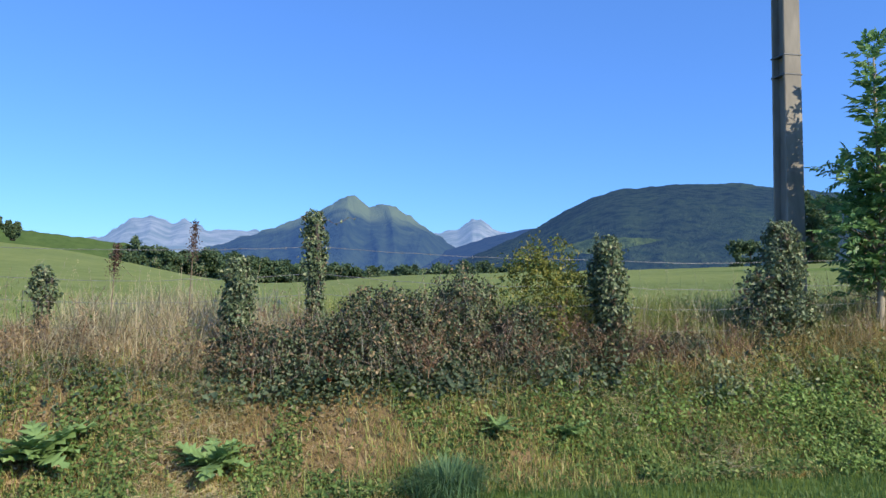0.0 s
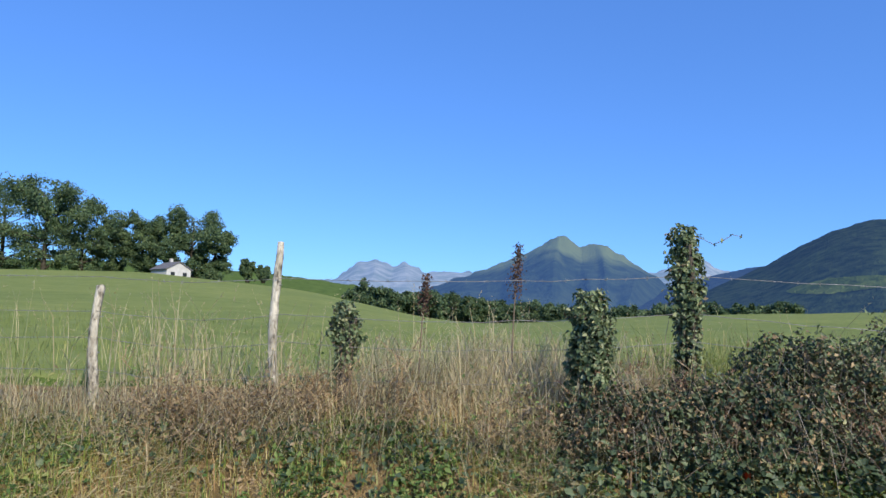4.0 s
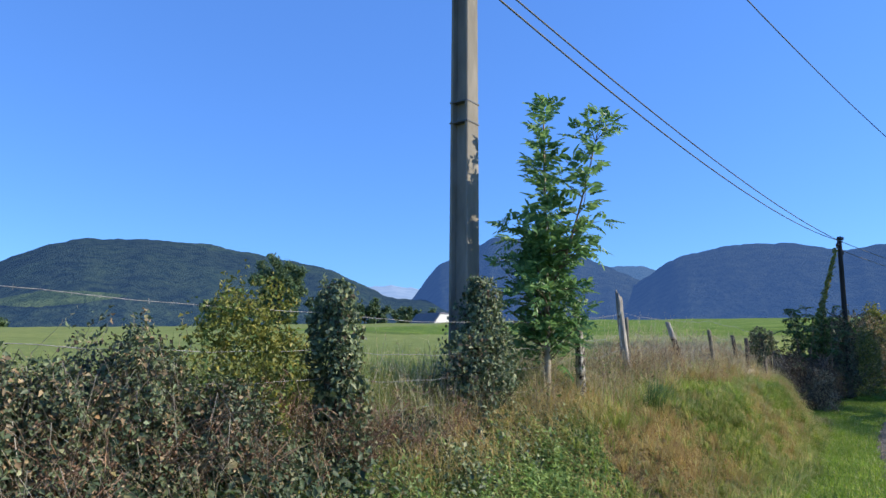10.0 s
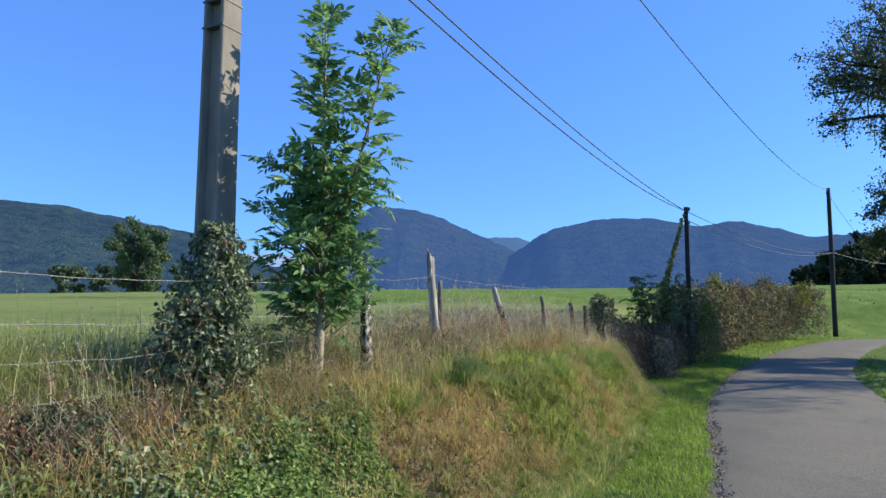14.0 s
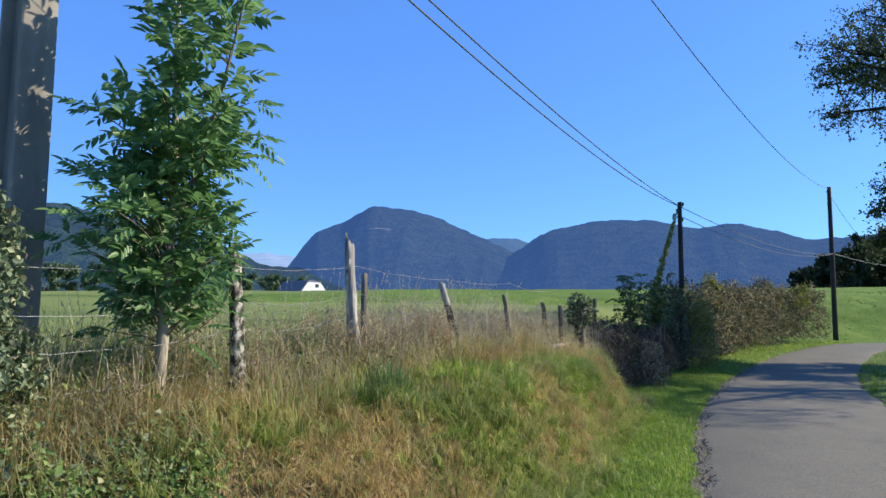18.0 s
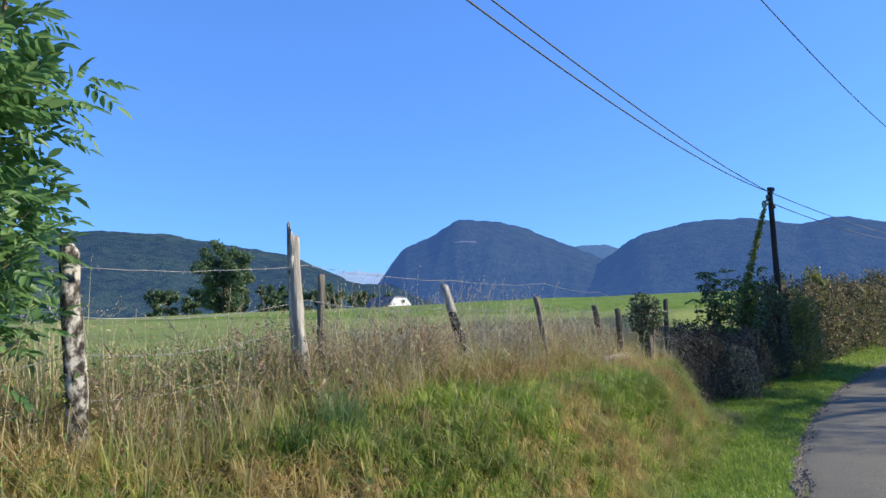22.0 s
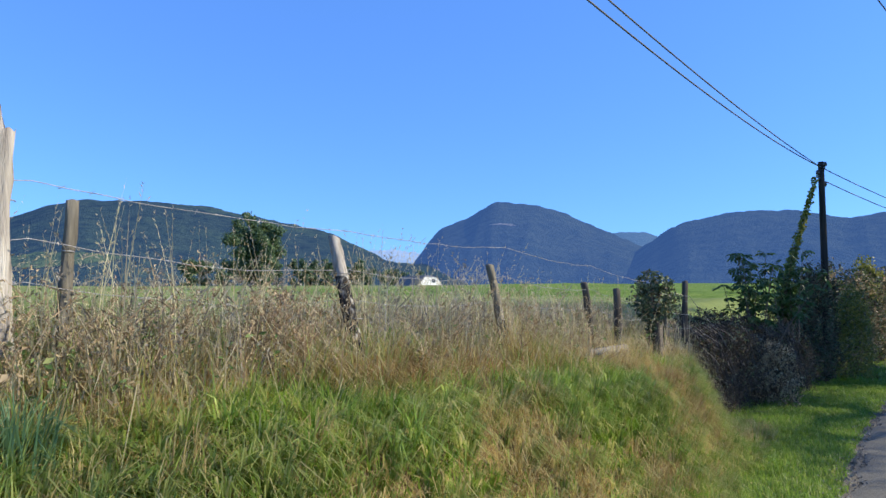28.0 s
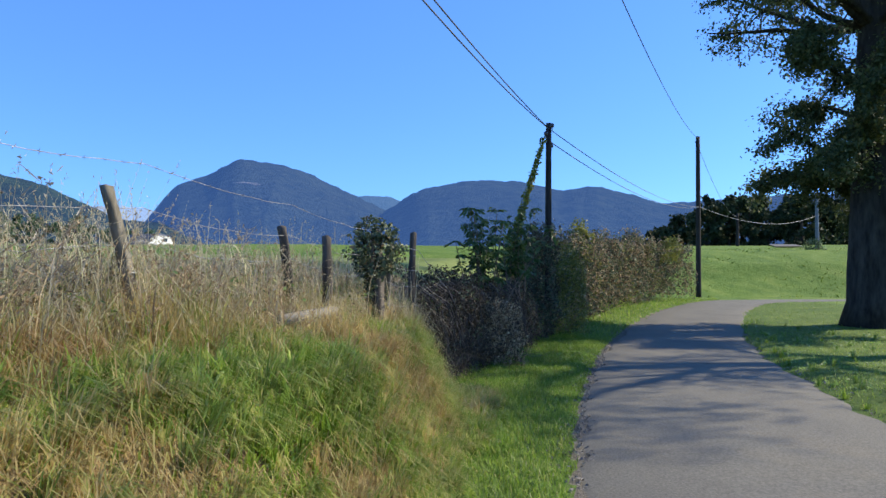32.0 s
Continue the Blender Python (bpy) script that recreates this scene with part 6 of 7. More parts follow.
P = scatter(1500, 3.1, 8.5, 5.85, 6.8, lambda x, y: np.exp(-((y - 6.2) / 0.4) ** 2) * (0.3 + 0.7 * lattice(x, y, 0.7, 93)), g1)
seed_stalks("seed_stalks", P, (0.3, 0.7), "dry stalks along the fence by the young tree", g1, "straw", 0.18, 1.1)


def lying_straw(name, n, x0, x1, y0, y1, keep, mat, label, r):
    """Dead stalks that lie crosswise over the bank."""
    P = scatter(n, x0, x1, y0, y1, keep, r)
    m = len(P)
    az = r.normal(0, 0.75, m) + np.where(r.random(m) < 0.5, 0, math.pi)
    L = r.uniform(0.05, 0.22, m)
    D = np.stack([np.cos(az), np.sin(az), 0 * az], 1)
    Q = P + D * L[:, None]
    D[:, 2] = (ground_z(Q[:, 0], Q[:, 1]) - P[:, 2]) / L + r.normal(0.05, 0.16, m)
    P[:, 2] += r.uniform(0.02, 0.10, m)
    V, F = leaf_geo(P, D, rand_dirs(m, 1.0, r), L, r.uniform(0.002, 0.0045, m), 0.1, 0.05)
    return tagged(np_mesh(name, V, F, mat), label, "grass", kind="stuff")


lying_straw("lying_straw", 32000, -5.5, 5.4, 4.75, 6.1, lambda x, y: on_bank(x, y) * step(0.46, 0.62, lattice(x, y, 0.7, 51) * 0.7 + lattice(x, y, 0.3, 58) * 0.3), M["straw"], "flattened dry stalks lying on the bank", g1)
lying_straw("lying_straw", 24000, 5.2, 16.5, 4.4, 6.1, lambda x, y: on_bank(x, y) * (0.15 + 0.85 * dry_patch_2(x, y)) * (1 - rut(x, y)), M["dry_blade"], "flattened dry stalks lying on the bank", g1)


def dead_weeds(name, P, h, label, r, mat="weed_brown"):
    """Coarse dead weeds: a crooked stalk, side shoots and clusters of brown seed cases."""
    n = len(P)
    H = r.uniform(h[0], h[1], n)
    phi = r.uniform(0, 6.28, n)
    V1, F1 = blade_geo(P, phi, H, 0.009, r.uniform(0.05, 0.6, n))
    rows = V1.reshape(-1, 5, 3)
    k = np.repeat(np.arange(n), 7)
    m = len(k)
    u = r.uniform(0.25, 1.0, m)[:, None]
    base = np.where(u < 0.55, rows[k, 0] + (rows[k, 2] - rows[k, 0]) * u / 0.55, rows[k, 2] + (rows[k, 4] - rows[k, 2]) * (u - 0.55) / 0.45)
    az = r.uniform(0, 6.28, m)
    ln = r.uniform(0.06, 0.2, m)
    D = unit(np.stack([np.cos(az), np.sin(az), r.uniform(0.3, 1.4, m)], 1))
    V2, F2 = leaf_geo(base, D, rand_dirs(m, 0, r), ln, 0.006, 0.1, 0.0)
    j = np.repeat(np.arange(m), 5)
    c = base[j] + D[j] * (ln[j] * r.uniform(0.3, 1.05, len(j)))[:, None] + r.normal(0, 0.008, (len(j), 3))
    V3, F3 = leaf_geo(c, rand_dirs(len(j), 0.2, r), rand_dirs(len(j), 0.3, r), r.uniform(0.012, 0.026, len(j)), r.uniform(0.006, 0.013, len(j)), 0.3, 0.3)
    V, F = join([(V1, F1), (V2, F2), (V3, F3)])
    return tagged(np_mesh(name, V, F, M[mat]), label, "weeds", kind="stuff")


P = tufts(scatter(85, -6, 17, 5.55, 6.6, lambda x, y: strip(x, y) * (0.25 + 0.75 * step(4, 7, x)), g1), 5, 0.09, g1)
dead_weeds("dead_weeds", P, (0.25, 0.66), "coarse reddish-brown dead weeds along the fence", g1)


P = tufts(scatter(62, -0.6, 4.3, 5.8, 6.15, lambda x, y: 0.35 + 0.65 * lattice(x, y, 0.5, 99), g1), 6, 0.06, g1)
dead_weeds("red_dead_weeds", P, (0.18, 0.46), "reddish dead stems standing before the brambles", g1, "red_stem")
P = tufts(scatter(45, -3.2, -0.2, 5.85, 6.4, lambda x, y: 0.3 + 0.7 * lattice(x, y, 0.5, 100), g1), 5, 0.08, g1)
dead_weeds("dead_weeds", P, (0.12, 0.34), "low brown dead weeds among the straw", g1)
carpet("withered_weeds", 6000, -3.4, 1.6, 5.75, 6.2, lambda x, y: 0.2 + 0.8 * step(0.4, 0.6, lattice(x, y, 0.4, 74)), M["dead_leaf"], 0.028, (0.0, 0.32), "withered brown leaves among the straw", g1, 0.6)
P = tufts(scatter(42, 6.6, 12.6, 5.75, 6.35, lambda x, y: 0.25 + 0.75 * step(0.35, 0.6, lattice(x, y, 0.7, 73)), g1), 6, 0.10, g1)
dead_weeds("dead_weeds", P, (0.25, 0.6), "dense brown dead weeds crowding the fence", g1)
P = tufts(scatter(22, 7.0, 13.0, 5.8, 6.5, lambda x, y: 0.25 + 0.75 * step(0.35, 0.6, lattice(x, y, 0.7, 72)), g1), 6, 0.10, g1)
dead_weeds("dead_weeds", P, (0.35, 0.8), "greyish dead weeds standing in the fence", g1, "grey_stem")
carpet("withered_weeds", 5000, 6.6, 12.8, 5.7, 6.3, lambda x, y: step(0.45, 0.65, lattice(x, y, 0.5, 70)), M["weed_brown"], 0.03, (0.0, 0.3), "withered tan leaves of dead weeds in the fence", g1, 0.5)
P = tufts(scatter(900, 6.4, 13.0, 5.75, 6.4, lambda x, y: (0.2 + 0.8 * step(7.6, 8.8, x)) * (0.3 + 0.7 * lattice(x, y, 0.5, 57)), g1), 8, 0.06, g1)
grass("tall_dry_grass", P, M["straw"], (0.25, 0.72), (0.003, 0.006), (0.3, 1.8), "bleached straw standing thick in the fence", g1)
P = scatter(9000, 6.4, 12.0, 5.6, 6.3, lambda x, y: 0.15 + 0.85 * step(0.4, 0.6, lattice(x, y, 0.6, 56)), g1)
grass("tall_green_grass", P, M["bank_blade"], (0.2, 0.5), (0.005, 0.009), (0.2, 1.3), "green grass rising into the fence", g1)
clumps("dry_tussocks", scatter(420, 9.2, 14.3, 5.35, 6.0, lambda x, y: np.exp(-((y - 5.72) / 0.2) ** 2) * step(0.35, 0.6, lattice(x, y, 0.6, 60)), g1), 32, M["dry_blade"], (0.2, 0.46), "tall tan grass tussocks leaning from the fence", g1, 0.005)
P = scatter(9000, 13.4, 17.2, 4.4, 6.0, on_bank, g1)
grass("dry_bank_grass", P, M["dry_blade"], (0.05, 0.2), (0.004, 0.008), (0.4, 1.8), "short dry grass on the end of the bank", g1)
P = scatter(9000, 13.4, 17.4, 4.4, 6.0, lambda x, y: (ground_z(x, y) > 0.08) * step(0.35, 0.55, lattice(x, y, 0.5, 59)), g1)
grass("bank_grass", P, M["verge_blade"], (0.06, 0.2), (0.005, 0.010), (0.4, 1.8), "green grass on the end of the bank", g1)
P = tufts(scatter(60, 4.4, 15, 5.75, 6.25, lambda x, y: 0.3 + 0.7 * step(0.4, 0.6, lattice(x, y, 0.8, 89)), g1), 5, 0.08, g1)
dead_weeds("dead_weeds", P, (0.25, 0.62), "rusty dead weeds crowding the fence", g1)
P = tufts(scatter(700, -3.4, 0.1, 6.15, 7.2, lambda x, y: (0.2 + 0.8 * step(-2.4, -1.6, x)) * (0.3 + 0.7 * lattice(x, y, 0.6, 79)), g1), 9, 0.06, g1)
grass("tall_dry_grass", P, M["straw"], (0.25, 0.80), (0.003, 0.0055), (0.5, 2.3), "tall bleached grass bent over behind the fence", g1)
P = tufts(scatter(1100, 0.0, 4.4, 6.35, 7.4, lambda x, y: 0.3 + 0.7 * lattice(x, y, 0.6, 78), g1), 8, 0.06, g1)
grass("tall_dry_grass", P, M["field_blade"], (0.25, 0.72), (0.003, 0.006), (0.3, 1.9), "tall yellowing grass behind the brambles", g1)
P = tufts(scatter(1900, 4.2, 16.5, 5.7, 6.9, lambda x, y: np.exp(-((y - 6.25) / 0.3) ** 2) * (0.3 + 0.7 * lattice(x, y, 0.5, 77)), g1), 9, 0.05, g1)
grass("tall_dry_grass", P, M["dry_blade"], (0.18, 0.6), (0.0025, 0.005), (0.4, 2.0), "thick tan grass under the fence", g1)
P = tufts(scatter(150, 5.6, 13, 5.9, 7.0, lambda x, y: step(0.4, 0.65, lattice(x, y, 0.9, 97)) * np.exp(-((y - 6.3) / 0.4) ** 2), g1), 6, 0.07, g1)
seed_stalks("tall_stalks", P, (0.40, 0.98), "tall bleached grass stalks bending over the fence", g1, "straw", 0.2, 1.2)
P = tufts(scatter(60, 8.4, 12.6, 5.95, 6.6, lambda x, y: step(0.4, 0.6, lattice(x, y, 0.8, 48)), g1), 5, 0.08, g1)
seed_stalks("tall_stalks", P, (0.6, 1.12), "tall bleached stalks standing above the leaning posts", g1, "straw", 0.2, 0.7)
P = tufts(scatter(60, -4, 0.2, 6.1, 7.2, lambda x, y: step(0.4, 0.65, lattice(x, y, 0.9, 98)), g1), 7, 0.08, g1)
seed_stalks("tall_stalks", P, (0.4, 0.9), "tall bleached grass stalks bending over the fence", g1, "straw", 0.2, 1.4)


# ---- bramble thicket, shrubs and hedge ----
def canes(n, place, reach, r, parent, name="cane", mat="twig", rad=0.0035):
    out = []
    for i in range(n):
        a = place(r)
        d = np.array([r.normal(), r.normal(), 1.6])
        lp, lr = limb(a, d, reach * r.uniform(0.5, 1.1), rad, rad * 0.4, r, 1.4, 7)
        out.append(tube(lp, lr, 4, False))
    V, F = join(out)
    return tagged(child(np_mesh(name, V, F, M[mat]), parent), kind="stuff")


def thicket(name, x, y, radii, n, size, mats, label, seed, lift=0.35, cane=40, category="shrub", z=None, hang=0.3, tangle=0):
    """A shrub of leaf clumps over an uneven mound, with canes inside."""
    q = np.random.default_rng(seed)
    z = float(ground_z(x, y)) if z is None else z
    e = thing(name, (x, y, z), label, category)
    for k, (mat, share) in enumerate(mats):
        m = int(n * share)
        P, N = lump_cloud(m, (0, 0, radii[2] * lift), radii, q, seed, 0.42, -0.6)
        P[:, 2] = np.maximum(P[:, 2], 0.02)
        ivy_on(P, N, m, size, q, M[mat], "leaves" if k == 0 else "withered_leaves", e, hang=hang)
    if tangle:
        P, N = lump_cloud(tangle, (0, 0, radii[2] * lift), radii, q, seed, 0.42, -0.6)
        P[:, 2] = np.maximum(P[:, 2] - 0.1, 0.0)
        V, F = blade_geo(P, q.uniform(0, 6.28, tangle), q.uniform(0.10, 0.36, tangle), q.uniform(0.003, 0.005, tangle), q.uniform(0.4, 2.4, tangle))
        tagged(child(np_mesh("dry_stem", V, F, M["grey_stem"]), e, "pale dry stems"), kind="stuff")
    if cane:
        canes(cane, lambda r: np.array([r.normal() * radii[0] * 0.45, r.normal() * radii[1] * 0.45, 0.0]), radii[2] * 1.35, q, e)
    return e


DK = [("dark_ivy", 0.62), ("bramble", 0.16), ("dead_leaf", 0.14), ("weed_brown", 0.08)]
BR = [("bramble", 0.6), ("ivy", 0.22), ("dead_leaf", 0.10), ("weed_brown", 0.08)]
for i, (x, y, rx_, ry_, rz_) in enumerate(((-0.15, 6.0, 0.44, 0.26, 0.24), (0.45, 5.98, 0.47, 0.28, 0.32), (0.75, 6.12, 0.36, 0.24, 0.42), (1.0, 6.12, 0.36, 0.28, 0.40), (1.48, 6.18, 0.40, 0.3, 0.54), (2.05, 6.1, 0.38, 0.28, 0.32), (3.6, 6.05, 0.4, 0.2, 0.16))):
    thicket("bramble_bush", x, y, (rx_, ry_, rz_), 6400, 0.033, BR if i in (3, 4) else DK, "dusky bramble bush with withered brown leaves on the fence", 500 + i, 0.3, 90, tangle=300)
thicket("ivy_mound", 4.52, 6.02, (0.24, 0.2, 0.5), 1500, 0.046, [("ivy", 0.8), ("dead_leaf", 0.2)], "ragged mound of ivy over the fence by the pole", 545, 0.45, 40)
thicket("ivy_mound", 2.92, 5.98, (0.16, 0.16, 0.40), 800, 0.046, [("ivy", 0.8), ("dead_leaf", 0.2)], "ragged ivy hanging over the fence", 546, 0.45, 30)
thicket("yellow_shrub", 2.27, 6.22, (0.36, 0.26, 0.62), 5200, 0.032, [("shrub_leaf", 0.85), ("bank_leaf", 0.15)], "yellow-green shrub growing through the fence", 520, 0.55, 30)
thicket("yellow_shrub", 2.75, 6.5, (0.3, 0.24, 0.45), 2600, 0.032, [("shrub_leaf", 0.85), ("bank_leaf", 0.15)], "yellow-green shrub growing through the fence", 521, 0.5, 20)


def elder(x, y, top, seed):
    """An upright shrub with crowns of long leaf stalks and hanging leaflets."""
    q = np.random.default_rng(seed)
    z = float(ground_z(x, y))
    e = thing("elder_shrub", (x, y, z), "dark green elder shrub with drooping leaves", "shrub")
    br, P, D, N = [], [], [], []
    h = top - z
    for i in range(11):
        d = np.array([q.normal() * 0.07, q.normal() * 0.08, 1.3])
        lp, lr = limb((q.normal() * 0.10, q.normal() * 0.10, 0), d, h * q.uniform(0.72, 1.0), 0.02, 0.005, q, 0.3, 9)
        br.append(tube(lp, lr, 5, False))
        for s in range(5, 10):
            if lp[s][2] < h * 0.52:
                continue
            for _ in range(4):
                dd = unit(q.normal(size=(1, 3)) * [[1, 1, 0.4]])[0]
                for u in (0.05, 0.10, 0.15):
                    for g in (-1, 1):
                        side = np.array([-dd[1], dd[0], 0]) * g
                        P.append(lp[s] + dd * u - np.array((0, 0, 1.6 * u * u))), D.append(side * 0.8 + dd * 0.5 - np.array((0, 0, 0.45))), N.append(np.array((0, 0, 1.0)) + q.normal(0, 0.35, 3))
    V, F = join(br)
    tagged(child(np_mesh("stem", V, F, M["twig"]), e), kind="stuff")
    V, F = oval_leaf(np.array(P), np.array(D), np.array(N), 0.11, 0.05)
    child(np_mesh("leaves", V, F, M["elder"]), e)


elder(20.7, 6.0, 2.85, 31)
elder(22.4, 5.78, 3.0, 32)

# most leaves here carry the hollow's shade in their colour
HD = [("shade_toned_leaf", 0.88), ("bramble", 0.12)]
thicket("bramble_bush", 18.0, 6.3, (0.75, 0.45, 0.85), 8000, 0.045, HD, "grey bramble coloured as shaded at the end of the bank", 530, 0.3, 60, z=0.15)
thicket("bramble_bush", 19.2, 6.15, (1.0, 0.5, 1.0), 8000, 0.045, HD, "grey bramble coloured as shaded under the elders", 531, 0.3, 60, z=0.15)
thicket("bramble_bush", 21.0, 6.05, (1.1, 0.55, 1.05), 8000, 0.045, HD, "grey bramble coloured as shaded under the elders", 532, 0.3, 60, z=0.15)
thicket("bramble_bush", 17.9, 6.1, (0.6, 0.25, 0.6), 2600, 0.04, HD, "grey bramble coloured as shaded, hanging over the end of the bank", 541, 0.3, 60, z=0.12)
thicket("bramble_bush", 18.8, 6.12, (0.8, 0.2, 0.75), 2800, 0.04, HD, "grey bramble coloured as shaded, hanging over the verge", 542, 0.3, 60, z=0.1)
thicket("bramble_bush", 20.6, 6.1, (0.8, 0.22, 0.8), 3200, 0.04, HD, "grey bramble coloured as shaded, hanging over the verge", 543, 0.3, 60, z=0.1)
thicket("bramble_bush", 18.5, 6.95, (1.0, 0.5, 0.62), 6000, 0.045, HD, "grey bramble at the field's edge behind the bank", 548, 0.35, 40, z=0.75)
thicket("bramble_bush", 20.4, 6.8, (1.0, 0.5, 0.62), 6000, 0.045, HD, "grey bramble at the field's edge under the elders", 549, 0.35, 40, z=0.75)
e = thing("hanging_vines", (19.0, 6.0, 0.15), "dry brown vines hanging over the shaded end of the bank", "shrub")
q = np.random.default_rng(77)
br = []
for i in range(320):
    vx = q.uniform(-1.9, 3.4)
    vy = 0.25 - 0.10 * vx + q.normal(0, 0.12)
    hz = q.uniform(0.7, 1.35)
    s = np.linspace(0, 1, 7)
    line = np.stack([vx + q.normal(0, 0.10) * s, vy - 0.45 * s ** 0.6 + 0.03 * np.sin(s * 7 + i), hz * (1 - s ** 1.4) + 0.02], 1)
    br.append(tube(line, 0.009 * (1.2 - s), 4, False))
V, F = join(br)
tagged(child(np_mesh("vine", V, F, M["dark_wood"]), e), kind="stuff")
thicket("dry_bush", 20.1, 5.62, (0.62, 0.42, 0.72), 6000, 0.042, [("weed_brown", 0.7), ("straw", 0.15), ("shade_toned_leaf", 0.15)], "dry grey bush at the edge of the verge", 533, 0.4, 60, z=0.1)
thicket("bramble_bush", 23.2, 5.95, (1.1, 0.6, 1.1), 8000, 0.045, HD, "bramble coloured dark as shaded beside the wooden pole", 534, 0.3, 50, z=0.15)
# dark leaf mix paints shade onto the ivy round the pole
thicket("ivy_bush", 25.2, 5.75, (0.85, 0.6, 1.5), 14000, 0.055, [("dark_ivy", 0.5), ("shade_toned_leaf", 0.5)], "tall ivy bush, coloured dark as shaded, wrapped round the wooden pole", 535, 0.55, 40, z=0.25)
# lighter shrub leaf puts the sunlight on this ivy into its colour
thicket("ivy_bush", 26.3, 4.95, (0.45, 0.45, 1.3), 5000, 0.055, [("shrub_leaf", 0.85), ("ivy", 0.15)], "yellow-green ivy beside the wooden pole, coloured as sunlit", 536, 0.5, 30, z=0.25)

# stay wire of the wooden pole, overgrown with ivy
e = thing("stay_wire", (25.75, 5.55, 5.1), "pole stay wire overgrown with climbing ivy", "wire")
a0, a1 = np.array([0.0, 0.0, 0.0]), np.array([-1.25, 0.75, -3.3])
V, F = tube([a0, a0 + (a1 - a0) * 0.5, a1], 0.012, 5, False)
child(np_mesh("strand", V, F, M["steel"]), e)
q = np.random.default_rng(55)
n = 1200
u = q.random(n) ** 0.7
c = a0 + (a1 - a0) * u[:, None] + q.normal(0, 1, (n, 3)) * (0.022 + 0.10 * u[:, None] ** 3)
V, F = leaf_geo(c, rand_dirs(n, -0.4, q), rand_dirs(n, 0.6, q), q.uniform(0.05, 0.1, n), 0.07)
# brighter leaf colour stands in for sun on the stay's ivy
child(np_mesh("ivy", V, F, M["shrub_leaf"]), e, "climbing ivy leaves with sunlight put into their colour")

# hedge along the lane
for i, x in enumerate(np.arange(28.6, 48.4, 1.75)):
    y = float(road_mid(x)) + 1.6 + 2.15
    zb = float(road_z(x)) + 0.1
    hh = 1.42 + 0.03 * i + 0.12 * math.sin(i * 1.7)
    thicket("hedge", float(x), y, (1.35, 0.9, hh), 6400, 0.09, [("bramble", 0.5), ("shade_toned_leaf", 0.24), ("weed_brown", 0.26)] if i % 3 else [("bramble", 0.34), ("shrub_leaf", 0.16), ("weed_brown", 0.3), ("shade_toned_leaf", 0.2)], "overgrown roadside hedge of bramble and dry stems", 560 + i, 0.75, 20, "hedge", zb, tangle=500)
for x, y, hgt in ((33.0, 5.2, 0.9), (45.0, 1.6, 0.8)):
    thicket("shrub", x, y, (0.45, 0.4, hgt), 700, 0.12, [("shrub_leaf", 1.0)], "light green shoot rising from the hedge", 590 + int(x), 0.9, 8, "shrub", float(road_z(x)) + 1.7)
thicket("shrub", 76.5, -12.0, (0.9, 0.8, 0.7), 700, 0.15, [("wood_leaf", 1.0)], "dark bush round the foot of the slim pole", 599, 0.4, 0)


P = scatter(1500, 47, 84, -16, 4, lambda x, y: (edge_s(x, y) > 3) * step(0.45, 0.65, lattice(x, y, 3.0, 96)), g1)
clumps("slope_tussocks", P, 14, M["verge_blade"], (0.06, 0.18), "rough grass tussocks on the far green slope", g1, 0.03)


# ---- single plants ----
def rosette(x, y, rad, leaves, seed, mat, label, lobes=6):
    """A thistle: long lobed leaves spread from one root."""
    q = np.random.default_rng(seed)
    z = float(ground_z(x, y)) + 0.07
    e = thing("thistle_plant", (x, y, z), label, "plant")
    shapes = []
    for k in range(4):
        V, F = [], []
        m = 2 * lobes
        for i in range(m + 1):
            u = i / m
            w = 0.19 * math.sin(math.pi * min(0.97, u * 0.8 + 0.14)) * (1.0 if i % 2 else 0.3) * q.uniform(0.85, 1.15)
            zz = 0.5 * u * (1.0 - u) + 0.10 * u + q.normal(0, 0.012)
            V += [(u + 0.05 * (i % 2), -w, zz + q.uniform(-0.02, 0.05) * (i % 2)), (u, 0, zz - 0.012), (u + 0.05 * (i % 2), w, zz + q.uniform(-0.02, 0.05) * (i % 2))]
            if i:
                b = 3 * i
                F += [(b - 3, b - 2, b + 1, b), (b - 2, b - 1, b + 2, b + 1)]
        me = bpy.data.meshes.new("leaf")
        me.from_pydata([tuple(v) for v in V], [], F)
        me.materials.append(mat)
        shapes.append(me)
    for i in range(leaves):
        ob = new("leaf", shapes[i % 4])
        ob.parent = e
        s = rad * q.uniform(0.6, 1.2)
        ob.location = (0, 0, 0.01)
        ob.rotation_euler = (q.normal(0, 0.3), 0.12 - 0.75 * q.random() ** 1.5, i * 2.4 + q.normal(0, 0.3))
        ob.scale = (s, s * 1.25, s)
    return e


rosette(-1.68, 5.27, 0.36, 46, 1, M["thistle"], "grey-green thistle rosette on the dry bank")
rosette(-0.54, 5.17, 0.30, 42, 2, M["thistle"], "grey-green thistle rosette on the dry bank")
rosette(1.62, 5.35, 0.2, 20, 3, M["thistle"], "small green thistle rosette on the bank")
rosette(2.2, 5.3, 0.16, 16, 4, M["thistle"], "small green thistle rosette on the bank")


def tussock(x, y, n, spread, tall, mat, label, seed):
    """One dense tussock of upright, arching blades."""
    e = thing("grass_tussock", (x, y, float(ground_z(x, y))), label, "grass")
    q = np.random.default_rng(seed)
    P = np.concatenate([q.normal(0, spread, (n, 2)), np.zeros((n, 1))], 1)
    V, F = blade_geo(P, np.arctan2(P[:, 1], P[:, 0]) + q.normal(0, 0.5, n), q.uniform(0.4, 1.0, n) * tall, 0.007, q.uniform(0.2, 1.4, n))
    child(np_mesh("grass_clump", V, F, mat), e)


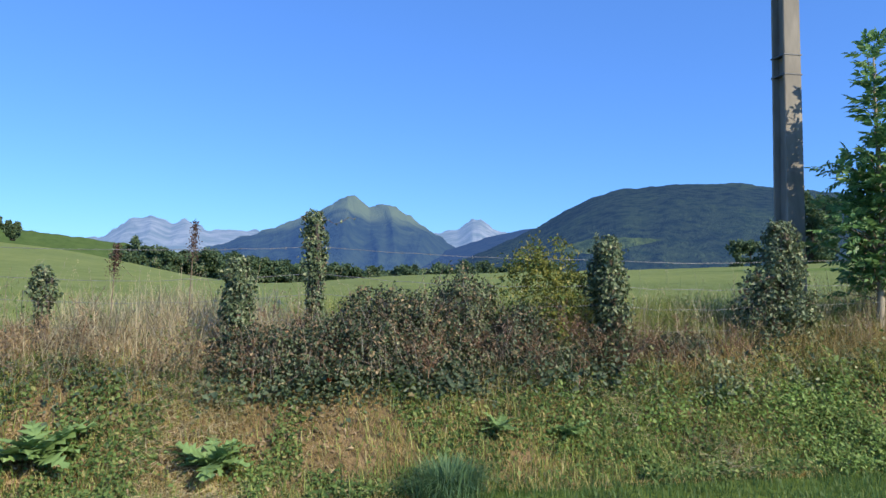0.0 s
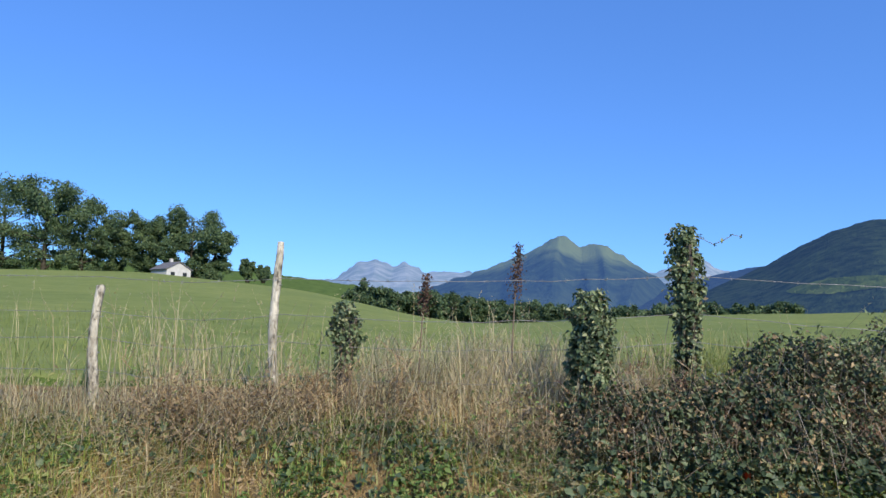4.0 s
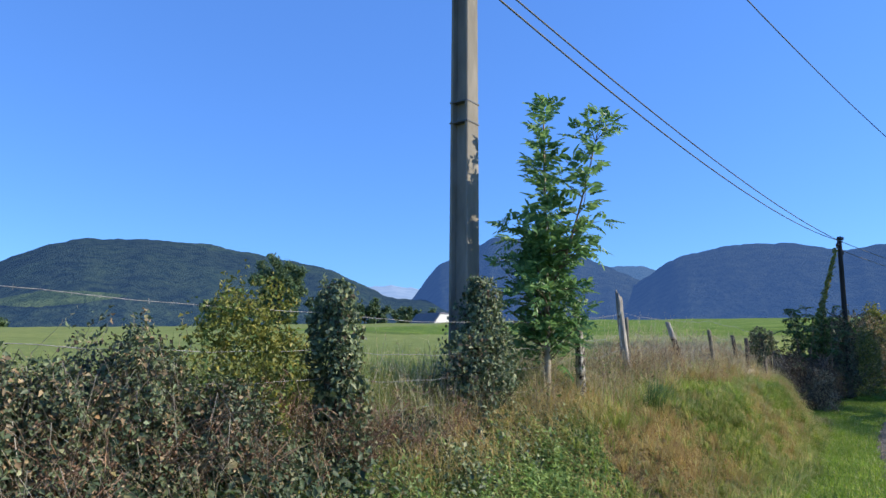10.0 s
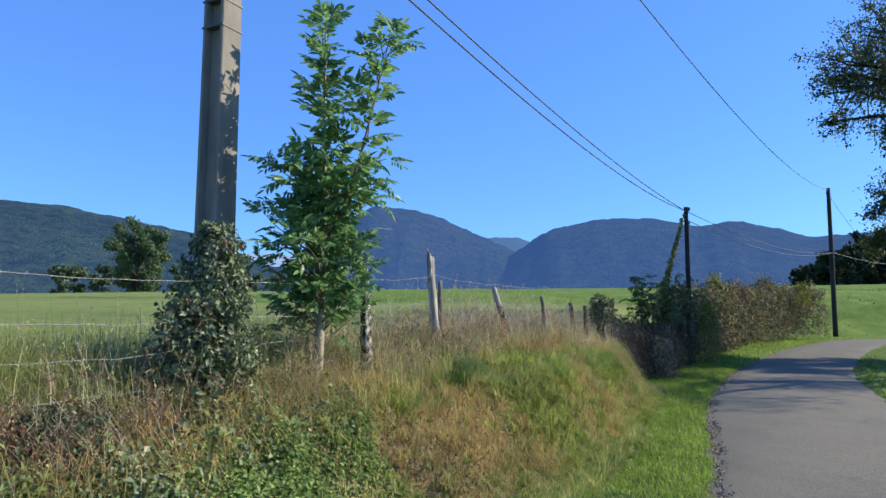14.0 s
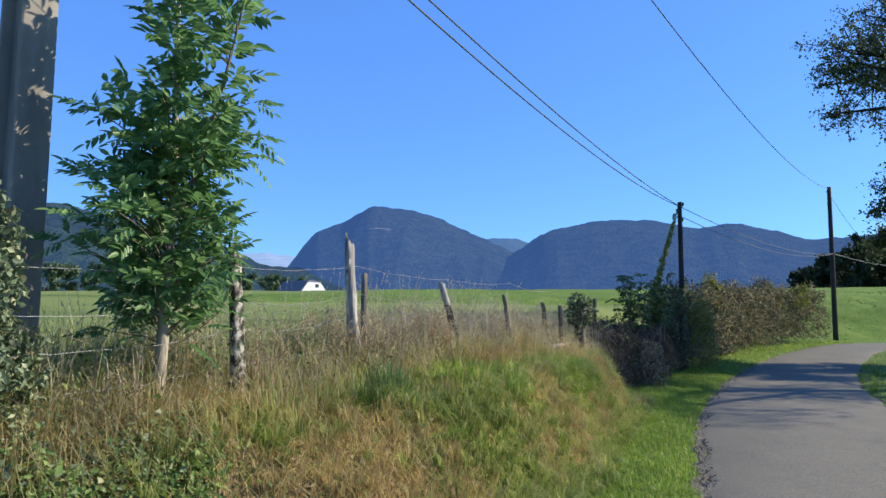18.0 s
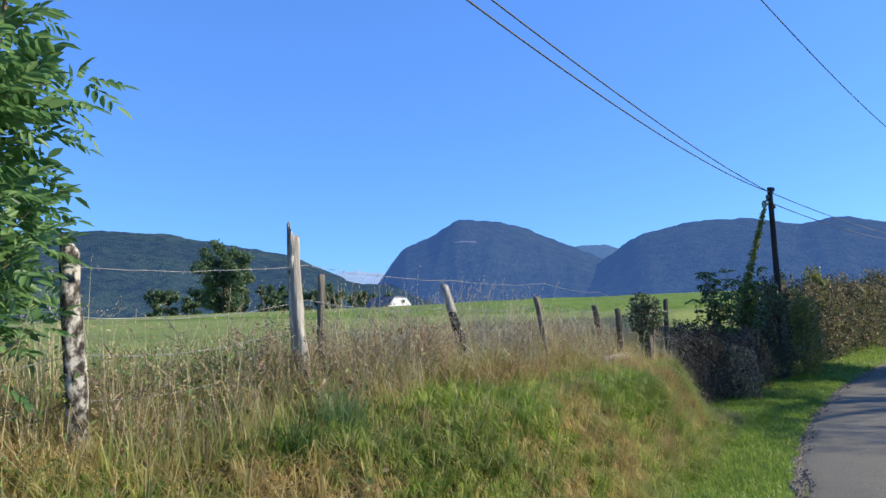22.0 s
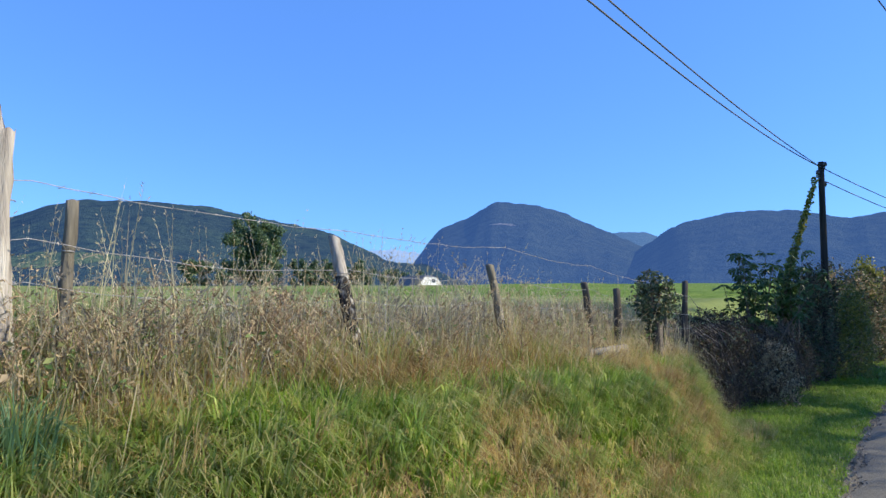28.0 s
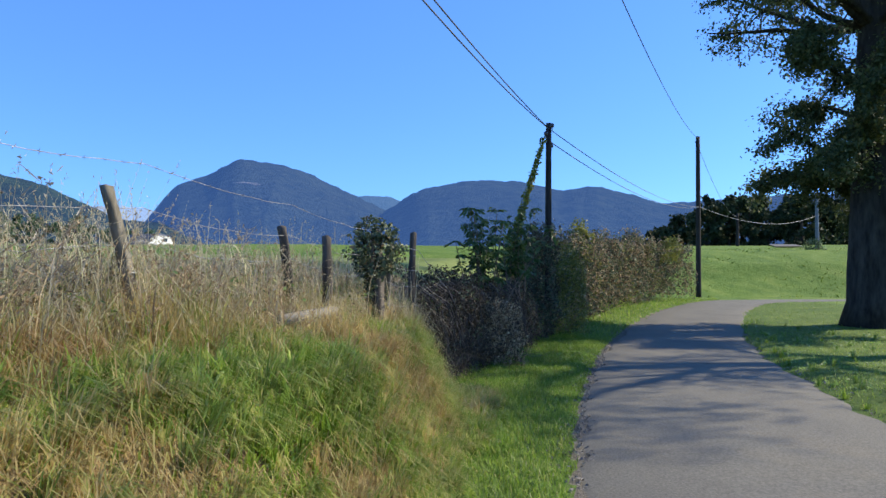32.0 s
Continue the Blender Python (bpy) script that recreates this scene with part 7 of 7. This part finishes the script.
tussock(1.07, 4.74, 1500, 0.085, 0.34, M["blue_grass"], "blue-green grass tussock at the foot of the bank", 91)
tussock(7.9, 5.62, 220, 0.07, 0.36, M["blue_grass"], "tall blue-green sedge tussock below the split post", 92)
tussock(7.45, 5.55, 300, 0.06, 0.33, M["foot_blade"], "dark green grass tussock on the bank", 93)
tussock(9.3, 5.5, 260, 0.06, 0.28, M["foot_blade"], "dark green grass tussock on the bank", 94)


def dock(x, y, top, seed):
    q = np.random.default_rng(seed)
    z = float(ground_z(x, y))
    h = top - z
    e = thing("dock_plant", (x, y, z), "dead dock stalk with a dark brown seed head", "plant")
    t = np.linspace(0, 1, 10)
    st = np.stack([0.05 * t * t, 0.02 * np.sin(t * 4), h * t], 1)
    V, F = tube(st, 0.007 * (1.1 - 0.7 * t), 5)
    child(np_mesh("stalk", V, F, M["twig"]), e)
    n = 420
    u = 0.66 + 0.34 * q.random(n) ** 0.8
    c = np.stack([np.interp(u, t, st[:, k]) for k in range(3)], 1)
    side = np.sign(q.normal(size=n))
    spread = 0.028 * (1.12 - u) / 0.45 + 0.004
    c += q.normal(0, 1, (n, 3)) * spread[:, None]
    V, F = leaf_geo(c, rand_dirs(n, 0.8, q), rand_dirs(n, 0, q), q.uniform(0.012, 0.024, n), 0.013)
    tagged(child(np_mesh("seed_head", V, F, M["dock_seed"]), e, "dark brown seed head"), kind="stuff")


dock(-0.92, 6.72, 2.18, 1)
dock(-1.56, 6.62, 1.96, 2)

# red flower and fallen rail
q = np.random.default_rng(95)
e = thing("red_flower", (0.30, 5.70, float(ground_z(0.30, 5.70))), "single orange-red leaf sprig among green weeds", "plant")
V, F = tube([(0, 0, 0), (0.01, 0, 0.08), (0.0, -0.02, 0.16)], 0.003, 4)
child(np_mesh("stem", V, F, M["twig"]), e)
V, F = leaf_geo(np.tile([[0, -0.02, 0.15]], (9, 1)), rand_dirs(9, 0.3, q), rand_dirs(9, 0.5, q), 0.045, 0.03)
child(np_mesh("petals", V, F, M["flower_red"]), e)
e = thing("fallen_rail", (13.35, 5.78, float(ground_z(13.35, 5.78)) + 0.15), "pale grey fallen rail at the foot of the fence", "rail")
bm = bmesh.new()
bmesh.ops.create_cube(bm, size=1, matrix=Matrix.LocRotScale((0, 0, 0), Euler((0.1, -0.02, 0.02)), (0.95, 0.07, 0.075)))
bmesh.ops.bevel(bm, geom=bm.edges[:], offset=0.012, segments=2, affect="EDGES")
part("beam", bm, M["concrete"], e)
for sx in (-0.5, 0.5):
    bm = bmesh.new()
    bmesh.ops.create_cube(bm, size=1, matrix=Matrix.LocRotScale((sx, 0.01, -0.15), None, (0.07, 0.08, 0.26)))
    part("stub", bm, M["grey_wood"], e)

# crumbled stones along the edge of the lane
q = np.random.default_rng(66)
n = 5600
sx = q.uniform(-1, 30, n)
far_side = q.random(n) < 0.25
sy = road_mid(sx) + np.where(far_side, -1.60, 1.58) + q.normal(0, 0.13, n) * (0.4 + lattice(sx, sx * 0, 1.5, 49))
sz = ground_z(sx, sy) + 0.015
d = rand_dirs(n, 0, q)
size = 0.004 + 0.014 * q.random(n) ** 2
V, F = leaf_geo(np.stack([sx, sy, sz], 1), rand_dirs(n, 0.1, q), rand_dirs(n, 0.6, q), size * 2, size * 2, 0.4, 0.4)
V2, F2 = leaf_geo(np.stack([sx, sy, sz - size * 0.4], 1), rand_dirs(n, 0.3, q), rand_dirs(n, 0.2, q), size * 2, size * 2, -0.4, -0.4)
tagged(np_mesh("edge_gravel", *join([(V, F), (V2, F2)]), M["gravel"]), "crumbled stones along the road edge", "gravel", kind="stuff")
